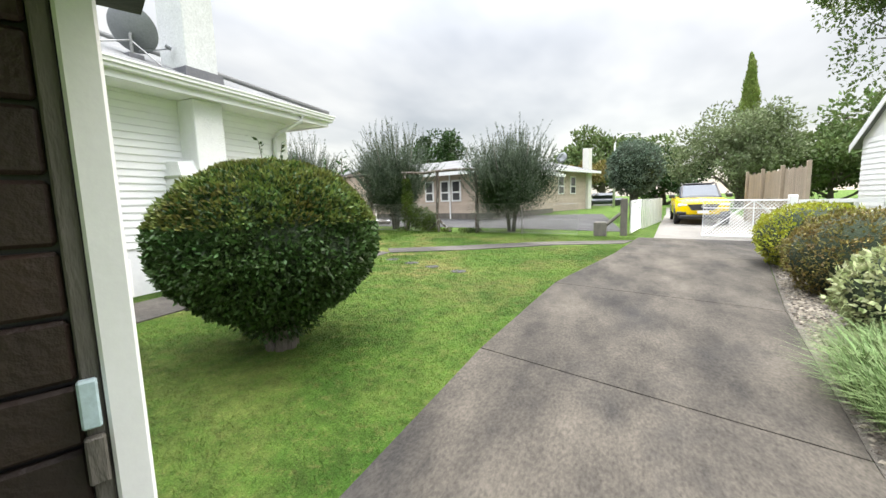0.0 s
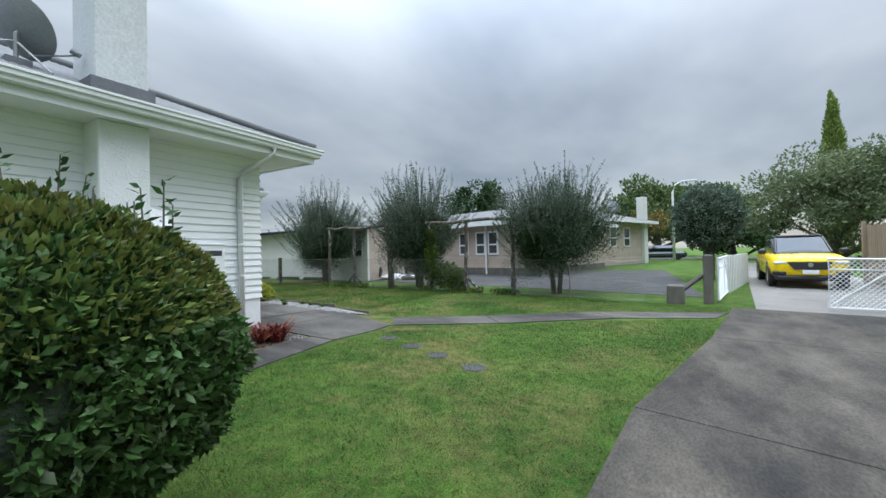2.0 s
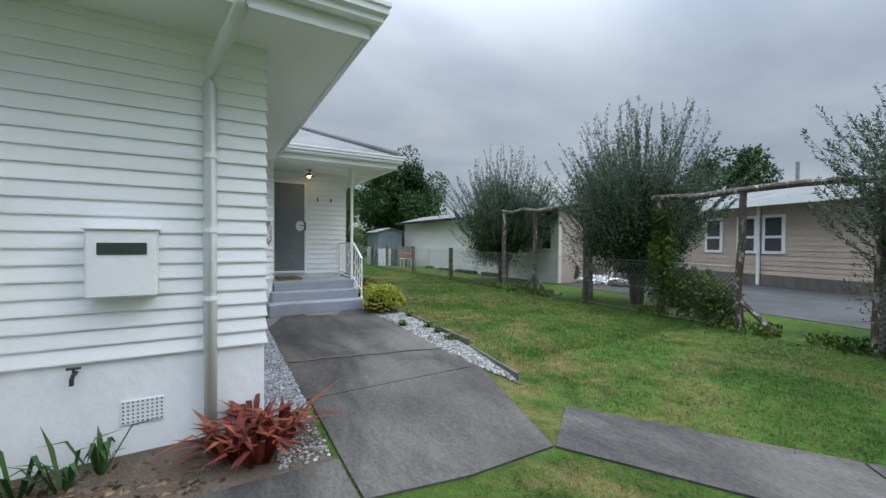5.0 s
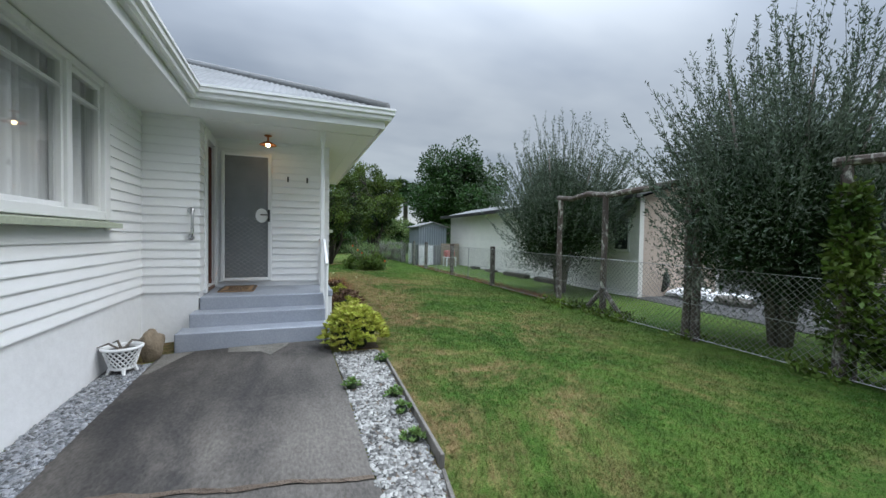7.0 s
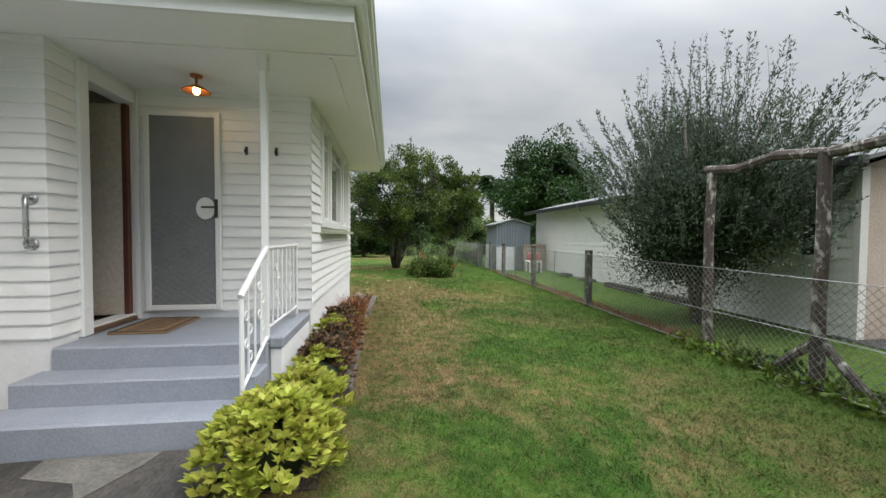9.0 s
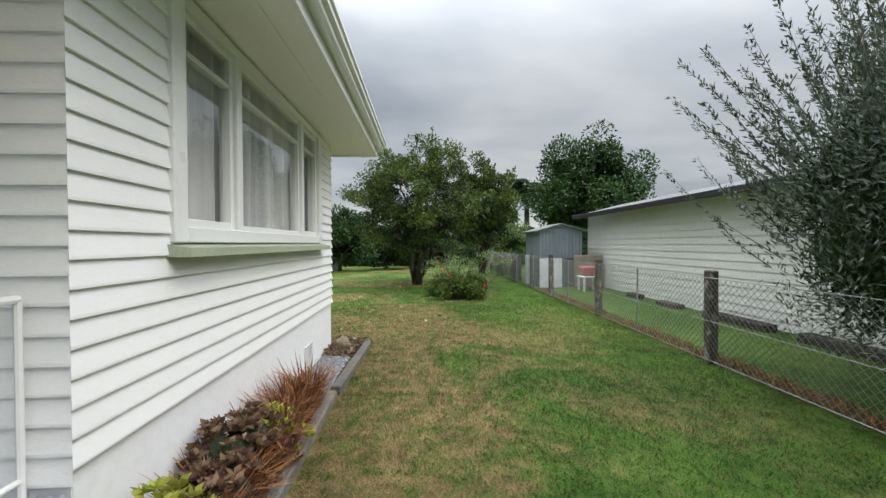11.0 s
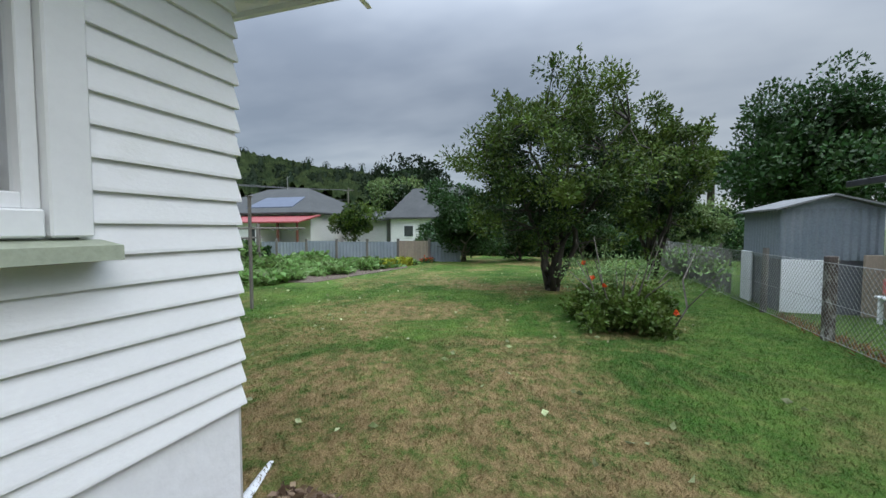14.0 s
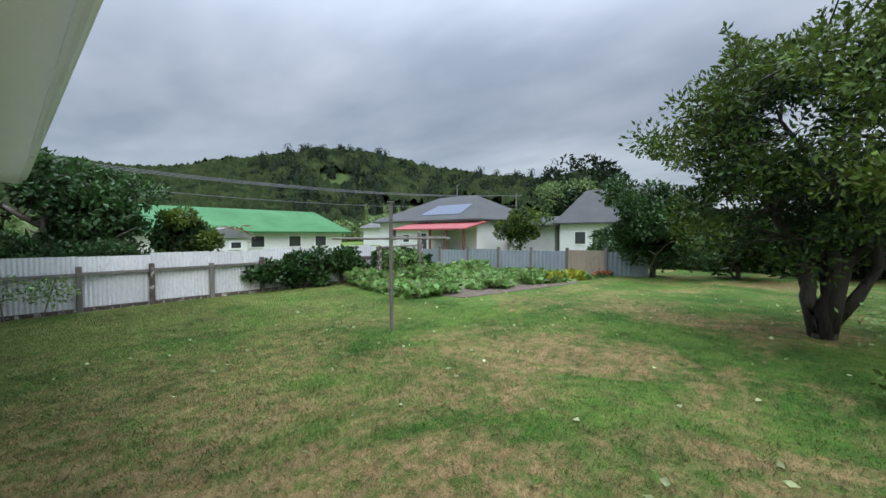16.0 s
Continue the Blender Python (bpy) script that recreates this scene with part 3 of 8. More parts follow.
def ground_sheet():
    xs = sorted(set([-900, -500, -300, -200, -140, -100, -80] + [-60 + 2 * i for i in range(15)] + [-31 + 0.5 * i for i in range(76)] + [8 + 2 * i for i in range(20)] + [60, 80, 120, 200, 400, 900]))
    ys = sorted(set([-900, -500, -300, -150, -80, -50, -30, -20] + [-12 + 0.5 * i for i in range(68)] + [24 + 2 * i for i in range(14)] + [60, 80, 120, 200, 400, 900]))
    b = Build()
    w = len(xs)
    b.add([(x, y, ground_z(x, y)) for y in ys for x in xs], [(j * w + i, j * w + i + 1, (j + 1) * w + i + 1, (j + 1) * w + i) for j in range(len(ys) - 1) for i in range(w - 1)])
    return structure("ground", b, LAWN, "mown green lawn with dry straw-coloured patches", "lawn", True)


ground = ground_sheet()

driveway = thing("driveway", (0, 0, 0), "dark stained concrete driveway in large slabs", "driveway", kind="structure")
ribbon("slab", [(-1.4, -5.0), (-1.25, 0.0), (-1.16, 3.37)], [(0.45, -5.0), (0.9, 0.0), (1.27, 2.72)], 0.02, CONCRETE, driveway)
ribbon("slab", [(-1.16, 3.385), (-0.91, 6.25)], [(1.272, 2.735), (1.80, 5.75)], 0.02, CONCRETE, driveway)
ribbon("slab", [(-0.91, 6.265), (-0.1, 9.6)], [(1.803, 5.765), (2.66, 9.6)], 0.02, CONCRETE, driveway)
ribbon("slab", [(-0.1, 9.615), (0.5, 12.9)], [(2.663, 9.615), (3.35, 12.9)], 0.02, CONCRETE, driveway)
ribbon("street_drive", [(0.9, 12.95), (1.45, 18), (2.4, 26), (3.3, 36)], [(4.2, 12.95), (5.0, 18), (5.6, 26), (7.2, 36)], 0.015, DRIVEFAR, label="pale gravelly drive beyond the white gates", category="driveway")

path = thing("garden_path", (-5, 6, ground_z(-5, 6)), "narrow stained concrete garden path", "path", kind="structure")
ribbon("slab", [(-5.0, -3.0), (-5.05, 3.9)], [(-5.97, -3.0), (-5.95, 3.9)][0:2], 0.015, PATHCON, path)
ribbon("slab", [(-5.05, 3.915), (-4.95, 5.3), (-5.15, 6.75)], [(-5.95, 3.915), (-5.66, 5.3), (-5.62, 6.75)], 0.015, PATHCON, path)
ribbon("slab", [(-5.03, 8.1), (-3.36, 9.12)], [(-5.45, 8.66), (-3.9, 9.68)], 0.015, PATHCON, path)
ribbon("slab", [(-3.345, 9.13), (-1.57, 10.58)], [(-3.885, 9.69), (-2.1, 11.07)], 0.015, PATHCON, path)
ribbon("slab", [(-1.555, 10.59), (0.1, 11.45)], [(-2.085, 11.08), (0.36, 12.25)], 0.015, PATHCON, path)
entry = thing("entry_path", (-7.5, 7.6, ground_z(-7.5, 7.6)), "wide stained concrete path to the porch steps", "path", kind="structure")
ribbon("slab", [(-5.16, 6.77), (-5.05, 7.4), (-5.04, 8.09)], [(-6.6, 6.77), (-6.6, 7.4), (-6.6, 8.58)], 0.015, PATHCON, entry)
ribbon("slab", [(-6.615, 6.74), (-7.66, 6.74)], [(-6.615, 8.58), (-7.3, 8.49)], 0.015, PATHCON, entry)
ribbon("slab", [(-7.675, 6.74), (-10.16, 6.74)], [(-7.315, 8.49), (-10.16, 8.46)], 0.017, PATHCON, entry)
def pale_patch(corners):
    """A thin skim of paler mortar on the path."""
    top_ = [(x, y, ground_z(x, y) + 0.0225) for x, y in corners]
    low_ = [(x, y, z - 0.004) for x, y, z in top_]
    n_ = len(corners)
    part("mortar_skim", Build().add(top_ + low_, [tuple(range(n_))] + [(i, i + n_, (i + 1) % n_ + n_, (i + 1) % n_) for i in range(n_)]), PALECON, entry, "paler mortar skim before the steps")


pale_patch([(-10.15, 7.38), (-10.15, 8.02), (-10.02, 7.99), (-9.72, 7.84), (-9.88, 7.72), (-9.97, 7.40)])
pale_patch([(-10.12, 6.78), (-10.13, 7.05), (-9.98, 6.98), (-9.5, 6.80), (-9.5, 6.76)])
cr, n_cr = Build(), 36
for k in range(n_cr + 1):
    s = k / n_cr
    y = 6.74 + 1.75 * s
    x = -7.667 + 0.36 * s + 0.035 * noise.noise(Vector((s * 6, 0, 0))) + 0.015 * noise.noise(Vector((s * 23, 4, 0)))
    w = 0.017 + 0.018 * abs(noise.noise(Vector((s * 9, 9, 0))))
    z = ground_z(x, y) + 0.0215
    cr.v += [(x - w, y, z), (x + w, y, z)]
cr.f = [(2 * k, 2 * k + 1, 2 * k + 3, 2 * k + 2) for k in range(n_cr)]
part("crack", cr, SOIL, entry, "dark irregular crack across the path")

# ---- the house ----
BOARD, EAVE, SOFF = 0.1035, 3.30, 3.17
house = thing("house", (-11.0, 3.0, 0.4), "white weatherboard bungalow with a low grey hipped roof", "house", kind="structure")
WALLS = []


def board_mesh(p0, p1, out, e0, e1):
    """One bevel-backed weatherboard from p0 to p1, mitred where e0 or e1 is 1 (outer corner) or -1 (inner)."""
    p0, p1, o = Vector((*p0, 0)), Vector((*p1, 0)), Vector((*out, 0))
    d = (p1 - p0).normalized()
    prof = [(0.0, 0.0), (0.027, 0.0), (0.027, 0.012), (0.008, BOARD + 0.012), (0.0, BOARD + 0.012)]
    vs = [p0 + o * a - d * a * e0 + Vector((0, 0, h)) for a, h in prof] + [p1 + o * a + d * a * e1 + Vector((0, 0, h)) for a, h in prof]
    n = len(prof)
    fs = [(i, (i + 1) % n, n + (i + 1) % n, n + i) for i in range(n)] + [tuple(range(n))[::-1], tuple(range(n, 2 * n))]
    return Build().add(vs, fs).mesh("weatherboard", WHITE)


def wall(name, p0, p1, out, z0, z1, openings=(), e0=1, e1=1, thick=0.12, boards=True, material=WHITE, base=True):
    """A wall with thickness, openings through it, weatherboards on its face and a plinth under it."""
    P0, P1, O = Vector((*p0, 0)), Vector((*p1, 0)), Vector((*out, 0))
    d = (P1 - P0).normalized()
    L = (P1 - P0).length
    core = Build()

    def block(bm, s0, s1, a, c, t0=0.0, t1=-thick):
        q = [P0 + d * s + O * t for s, t in ((s0, t0), (s1, t0), (s1, t1), (s0, t1))]
        bm.add([v + Vector((0, 0, a)) for v in q] + [v + Vector((0, 0, c)) for v in q], [(3, 2, 1, 0), (4, 5, 6, 7), (0, 1, 5, 4), (1, 2, 6, 5), (2, 3, 7, 6), (3, 0, 4, 7)])

    cuts = sorted({0.0, L, *[s for o in openings for s in o[:2]]})
    for s0, s1 in zip(cuts[:-1], cuts[1:]):
        ops = [o for o in openings if o[0] <= s0 + 1e-6 and o[1] >= s1 - 1e-6]
        if not ops:
            block(core, s0, s1, z0, z1)
        for o in ops:
            if o[2] > z0 + 0.01:
                block(core, s0, s1, z0, o[2])
            if o[3] < z1 - 0.01:
                block(core, s0, s1, o[3], z1)
    w = tagged(part(name, core, material, house), "white weatherboard house wall", "", "", "structure")
    if base:
        pl = Build()
        block(pl, 0, L, -0.3, z0 - 0.002, 0.004, -thick)
        part("plinth", pl, PLINTH, w, "white plastered foundation")
    WALLS.append((w, P0, d, L, O, z0, z1, openings, e0, e1, boards))
    return w


def lay_boards():
    """The weatherboards of every wall, one object a board; alike lengths share their mesh."""
    for w, P0, d, L, O, z0, z1, openings, e0, e1, boards in WALLS:
        if not boards:
            continue
        cache, rows = {}, int((z1 - z0) / BOARD) + 1
        for k in range(rows):
            za = z0 + k * BOARD
            zb = za + BOARD
            spans = [(0.0, L, e0, e1)]
            for s0, s1, a, c in openings:
                if zb > a - 0.06 and za < c + 0.02:
                    cut = []
                    for u0, u1, f0, f1 in spans:
                        if s0 - 0.08 > u0 + 0.02:
                            cut.append((u0, min(u1, s0 - 0.06), f0, 0))
                        if s1 + 0.08 < u1 - 0.02:
                            cut.append((max(u0, s1 + 0.06), u1, 0, f1))
                    spans = cut
            for u0, u1, f0, f1 in spans:
                key = (round(u0, 3), round(u1, 3))
                if key not in cache:
                    q0, q1 = P0 + d * u0, P0 + d * u1
                    cache[key] = board_mesh(q0[:2], q1[:2], O[:2], f0, f1)
                ob = part("weatherboard", cache[key], WHITE, w)
                ob.location.z += za


WIN_B, WIN_D = (0.95, 3.35), (0.62, 3.23)   # stretches along their walls
wall_a = wall("wall_east", (-6.38, -3.0), (-6.38, 6.38), (1, 0), 0.945, SOFF)
wall_b = wall("wall_north", (-6.38, 6.38), (-10.75, 6.38), (0, 1), 1.05, SOFF, [(WIN_B[0], WIN_B[1], 1.93, 3.11)], e1=-1)
wall_h = wall("wall_porch_return", (-10.75, 6.38), (-10.75, 6.97), (1, 0), 1.05, SOFF, e0=-1)
wall_n = wall("wall_entrance", (-10.75, 6.97), (-11.75, 6.97), (0, 1), 1.05, SOFF, [(0.36, 0.96, 1.05, 3.02)], e1=-1)
wall_c = wall("wall_porch", (-11.75, 6.97), (-11.75, 8.57), (1, 0), 1.05, SOFF, e0=-1)
wall_d = wall("wall_back_north", (-11.75, 8.57), (-15.64, 8.57), (0, 1), 1.105, SOFF, [(WIN_D[0], WIN_D[1], 1.95, 3.11)])
wall_e = wall("wall_west", (-15.64, 8.57), (-15.64, -3.0), (-1, 0), 1.105, SOFF)
wall_s = wall("wall_south", (-15.64, -3.0), (-6.38, -3.0), (0, -1), 1.05, SOFF)

fl = Build().box(-15.5, -6.52, -2.9, 6.25, 0.9, 1.0)
fl.box(-15.5, -11.88, 6.25, 8.44, 0.9, 1.0)
fl.box(-11.88, -10.87, 6.25, 6.84, 0.9, 1.0)
part("floor", fl, FLOORWOOD, house)
part("inner_partition", Build().box(-11.95, -11.85, 2.0, 8.44, 1.0, SOFF).box(-10.9, -10.8, 2.0, 6.2, 1.0, SOFF).box(-11.85, -10.9, 3.4, 3.5, 1.0, SOFF), INTERIOR, house, "cream interior wall seen through the open door")

# eaves: soffit, fascia, gutter, hipped roof
OVER, PITCH = 0.64, 0.44
E_X, E_Y, P_X, P_Y, W_X, S_Y = -6.38 + OVER, 6.38 + OVER, -10.17, 8.57 + 0.60, -15.64 - 0.52, -3.0 - OVER
so = Build().box(W_X + 0.03, E_X - 0.03, S_Y + 0.03, E_Y - 0.03, SOFF, SOFF + 0.02)
so.box(W_X + 0.03, P_X - 0.03, E_Y - 0.03, P_Y - 0.03, SOFF, SOFF + 0.02)
soffit = part("soffit", so, SOFFIT, house, "flat white-painted eave lining")
part("soffit_batten", Build().box(-10.77, -10.73, 7.1, P_Y - 0.04, SOFF - 0.012, SOFF - 0.002).box(-16.3, -10.8, 8.9, 8.93, SOFF - 0.008, SOFF - 0.002), SOFFIT, soffit)


def eave_run(p0, p1, out, e0, e1):
    """Fascia and stepped gutter along one eave, mitred at its ends."""
    P0, P1, O = Vector((*p0, 0)), Vector((*p1, 0)), Vector((*out, 0))
    d = (P1 - P0).normalized()
    fascia = [(-0.05, 3.14), (-0.02, 3.14), (-0.02, 3.34), (-0.05, 3.34)]
    gut = [(-0.018, 3.235), (0.035, 3.225), (0.055, 3.245), (0.055, 3.28), (0.085, 3.295), (0.085, 3.335), (0.10, 3.345), (0.10, 3.37), (0.085, 3.37), (0.07, 3.31), (0.03, 3.25), (-0.018, 3.26)]
    for name, prof in (("fascia", fascia), ("gutter", gut)):
        n = len(prof)
        vs = [P0 + O * a - d * a * e0 + Vector((0, 0, h)) for a, h in prof] + [P1 + O * a + d * a * e1 + Vector((0, 0, h)) for a, h in prof]
        fs = [(i, (i + 1) % n, n + (i + 1) % n, n + i) for i in range(n)] + [tuple(range(n))[::-1], tuple(range(n, 2 * n))]
        part(name, Build().add(vs, fs), TRIM, house)


eave_run((E_X, S_Y), (E_X, E_Y), (1, 0), 1, 1)
eave_run((E_X, E_Y), (P_X, E_Y), (0, 1), 1, -1)
eave_run((P_X, E_Y), (P_X, P_Y), (1, 0), -1, 1)
eave_run((P_X, P_Y), (W_X, P_Y), (0, 1), 1, 1)
eave_run((W_X, P_Y), (W_X, S_Y), (-1, 0), 1, 1)
eave_run((W_X, S_Y), (E_X, S_Y), (0, -1), 1, 1)


def roof_plane(p0, p1, inward, half, lift=0.0, ribs=0.0762):
    """One face of a hipped roof in corrugated iron, its ridges running up the slope."""
    P0, P1, I = Vector((*p0, 0)), Vector((*p1, 0)), Vector((*inward, 0))
    d = (P1 - P0).normalized()
    L = (P1 - P0).length
    n = int(L / (ribs / 4))
    vs, fs = [], []
    for i in range(n + 1):
        s = L * i / n
        run = max(min(s, L - s, half), 0.0)
        wave = 0.008 * math.sin(math.tau * s / ribs)
        for dep in (-0.05, run):
            vs.append(P0 + d * s + I * dep + Vector((0, 0, 3.375 + lift + PITCH * dep + wave)))
    fs = [(2 * i, 2 * i + 2, 2 * i + 3, 2 * i + 1) for i in range(n)]
    return part("roof_sheet", Build().add(vs, fs), ROOFTIN, house, "pale grey corrugated roof iron", True)


hy = (E_Y - S_Y) / 2
roof_plane((E_X, S_Y), (E_X, E_Y), (-1, 0), hy)
roof_plane((E_X, E_Y), (W_X, E_Y), (0, -1), hy)
roof_plane((W_X, E_Y), (W_X, S_Y), (1, 0), hy)
roof_plane((W_X, S_Y), (E_X, S_Y), (0, 1), hy)
hx = (P_X - W_X) / 2
roof_plane((P_X, S_Y + 3), (P_X, P_Y), (-1, 0), hx, 0.02)
roof_plane((P_X, P_Y), (W_X, P_Y), (0, -1), hx, 0.02)
roof_plane((W_X, P_Y), (W_X, S_Y + 3), (1, 0), hx, 0.02)
rc = Build()
rc.tube([(E_X, E_Y, 3.40), (E_X - hy, E_Y - hy, 3.40 + PITCH * hy)], 0.07, 8)
rc.tube([(P_X, P_Y, 3.40), (P_X - hx, P_Y - hx, 3.40 + PITCH * hx)], 0.07, 8)
rc.tube([(W_X, P_Y, 3.40), (W_X + hx, P_Y - hx, 3.40 + PITCH * hx)], 0.07, 8)
rc.tube([(W_X + hx, P_Y - hx, 3.40 + PITCH * hx), (W_X + hx, 2, 3.40 + PITCH * hx)], 0.07, 8)
part("ridge_cap", rc, ROOFTIN, house, smooth=True)

# the chimney: broad stuccoed breast, shouldered in, and a rendered stack through the roof
chimney = thing("chimney", (-6.1, 4.4, ground_z(-6, 4.4)), "white stuccoed chimney breast with a tall grey stack", "chimney", kind="structure")
cb = Build().rbox(-6.37, -5.98, 3.88, 4.95, 0.0, 1.96, 0.015)
part("breast", cb, STUCCO, chimney)
cs = Build().rbox(-6.37, -5.985, 4.18, 4.68, 1.962, SOFF - 0.002, 0.012)
for s, y0, y1 in ((-1, 3.9, 4.18), (1, 4.93, 4.68)):
    cs.add([(-6.37, y0, 2.0), (-5.99, y0, 2.0), (-5.99, y1, 2.0), (-6.37, y1, 2.0), (-6.37, y0 - s * 0.02, 2.22), (-6.1, y0 - s * 0.03, 2.2), (-6.1, y1, 2.24), (-6.37, y1, 2.24)],
           [(0, 1, 2, 3), (4, 7, 6, 5), (0, 4, 5, 1), (1, 5, 6, 2), (2, 6, 7, 3), (3, 7, 4, 0)])
part("upper_breast", cs, STUCCO, chimney)
for y0, y1 in ((3.87, 4.18), (4.68, 4.96)):
    part("shoulder_cap", Build().rbox(-6.37, -5.96, y0, y1, 1.955, 2.0, 0.008), SILLGREEN, chimney, "pale green painted ledge")
part("stack", Build().rbox(-6.62, -6.02, 4.17, 4.69, SOFF + 0.03, 6.4, 0.01), STACK, chimney, "grey rendered stack")
part("flashing", Build().box(-6.68, -5.97, 4.12, 4.74, 3.42, 3.62), LEAD, chimney, "dark lead flashing")

# porch and steps
porch = thing("porch_steps", (-10.6, 7.7, ground_z(-10.4, 7.7)), "grey-painted concrete porch with three steps", "steps", kind="structure")
part("landing", Build().rbox(-11.74, -10.72, 6.99, 8.46, 0.0, 0.985, 0.012), STEPGREY, porch)
part("step", Build().rbox(-10.73, -10.46, 6.93, 8.46, 0.0, 0.825, 0.012), STEPGREY, porch)
part("step", Build().rbox(-10.47, -10.17, 6.85, 8.46, 0.0, 0.665, 0.012), STEPGREY, porch)
part("side_wall", Build().rbox(-11.74, -10.20, 8.463, 8.50, 0.0, 0.655, 0.008).rbox(-11.74, -10.76, 8.463, 8.56, 0.66, 0.93, 0.008), PLINTH, porch, "white plastered porch side")
part("lip", Build().rbox(-11.74, -10.74, 8.462, 8.57, 0.932, 1.02, 0.012), STEPGREY, porch, "grey raised lip")

# ---- house fittings ----


def house_window(name, x0, x1, yf, z0, z1, label):
    """A timber window in a north wall: casement, fixed light, casement, each with a transom light above; sheer curtain behind."""
    w = tagged(thing(name, ((x0 + x1) / 2, yf, z0), label, "window"), kind="structure")
    tr = z0 + (z1 - z0) * 0.80
    fr = Build()
    fr.rbox(x0 - 0.09, x0 + 0.02, yf - 0.1, yf + 0.045, z0 - 0.06, z1 + 0.045, 0.006)
    fr.rbox(x1 - 0.02, x1 + 0.09, yf - 0.1, yf + 0.045, z0 - 0.06, z1 + 0.045, 0.006)
    fr.rbox(x0 + 0.03, x1 - 0.03, yf - 0.1, yf + 0.042, z1 - 0.02, z1 + 0.045, 0.006)
    fr.rbox(x0 + 0.03, x1 - 0.03, yf - 0.1, yf + 0.042, z0 - 0.06, z0 + 0.02, 0.006)
    m1, m2 = x0 + 0.62, x1 - 0.62
    for mx in (m1, m2):
        fr.rbox(mx - 0.035, mx + 0.035, yf - 0.09, yf + 0.038, z0, z1, 0.006)
    part("window_frame", fr, TRIM, w)
    for a, c in ((x0, m1), (m1, m2), (m2, x1)):
        a2, c2 = a + (0.022 if a == x0 else 0.036), c - (0.022 if c == x1 else 0.036)
        s = Build()
        for q0, q1 in ((z0 + 0.02, tr), (tr + 0.004, z1 - 0.02)):
            t = 0.042 if a != m1 else 0.032
            s.rbox(a2, a2 + t, yf - 0.05, yf + 0.01, q0, q1, 0.004).rbox(c2 - t, c2, yf - 0.05, yf + 0.01, q0, q1, 0.004)
            lo_, hi_ = (t + 0.005 if q0 < tr else 0.012), (0.012 if q0 < tr else t)
            s.rbox(a2 + t, c2 - t, yf - 0.05, yf + 0.008, q0, q0 + lo_, 0.004).rbox(a2 + t, c2 - t, yf - 0.05, yf + 0.008, q1 - hi_, q1, 0.004)
        sash = part("sash", s, TRIM, w)
        for q0, q1 in ((z0 + 0.02, tr), (tr + 0.004, z1 - 0.02)):
            pane = part("pane", Build().box(a2 + 0.015, c2 - 0.015, yf - 0.028, yf - 0.022, q0 + 0.008, q1 - 0.008), GLASS, sash)
            pane.visible_shadow = False
    part("window_sill", Build().add([(x0 - 0.115, yf - 0.02, z0 - 0.13), (x1 + 0.115, yf - 0.02, z0 - 0.13), (x1 + 0.115, yf + 0.13, z0 - 0.13), (x0 - 0.115, yf + 0.13, z0 - 0.13),
                                     (x0 - 0.115, yf - 0.02, z0 - 0.062), (x1 + 0.115, yf - 0.02, z0 - 0.062), (x1 + 0.115, yf + 0.13, z0 - 0.085), (x0 - 0.115, yf + 0.13, z0 - 0.085)],
                                    [(3, 2, 1, 0), (4, 5, 6, 7), (0, 1, 5, 4), (1, 2, 6, 5), (2, 3, 7, 6), (3, 0, 4, 7)]), SILLGREEN, w, "pale green painted sill")
    cu, n = Build(), 120
    vs = []
    for i in range(n + 1):
        s = i / n
        x = x0 - 0.1 + (x1 - x0 + 0.2) * s
        yy = yf - 0.14 + 0.05 * math.sin(s * 80 + 2.0 * math.sin(s * 17)) + 0.02 * math.sin(s * 41 + 1) + 0.012 * noise.noise(Vector((s * 30, 0, 0)))
        vs += [(x, yy, z0 - 0.25), (x, yy + 0.01 * math.sin(s * 60), z1 + 0.04)]
    cu.add(vs, [(2 * i, 2 * i + 2, 2 * i + 3, 2 * i + 1) for i in range(n)])
    tagged(part("curtain", cu, CURTAIN, None, smooth=True), "white sheer curtain hanging in soft folds behind glass", "curtain")
    part("curtain_lining_room", Build().box(x0 - 0.3, x1 + 0.3, yf - 2.4, yf - 2.36, 1.0, SOFF - 0.01), INTERIOR, house, "interior wall behind the window")


house_window("window_1", -6.38 - WIN_B[1], -6.38 - WIN_B[0], 6.38, 1.93, 3.11, "white timber window with three lights and transoms")
house_window("window_2", -11.75 - WIN_D[1], -11.75 - WIN_D[0], 8.57, 1.95, 3.11, "white timber window with three lights and transoms")

# front door, standing open, and the screen door folded back on the porch wall
door_case = thing("door_1", (-11.4, 6.97, 1.05), "white timber front door casing, standing open", "doorway", kind="structure")
dc = Build()
dc.rbox(-11.11, -11.0, 6.86, 7.015, 0.99, 3.14, 0.008)
dc.rbox(-11.745, -11.70, 6.972, 7.02, 0.99, 3.14, 0.008)
dc.rbox(-11.69, -11.11, 6.86, 7.012, 3.01, 3.13, 0.008)
part("door_frame", dc, TRIM, door_case)
part("threshold", Build().rbox(-11.69, -11.11, 6.84, 7.0, 0.99, 1.03, 0.006), FLOORWOOD, door_case)
leaf_door = part("door_leaf", Build().rbox(-11.695, -11.655, 6.20, 6.905, 1.04, 3.0, 0.006), INTERIOR, door_case, "beige door leaf swung inwards")
part("door_edge", Build().rbox(-11.70, -11.645, 6.91, 6.955, 1.04, 3.0, 0.004), DOORBROWN, leaf_door, "red-brown door edge")
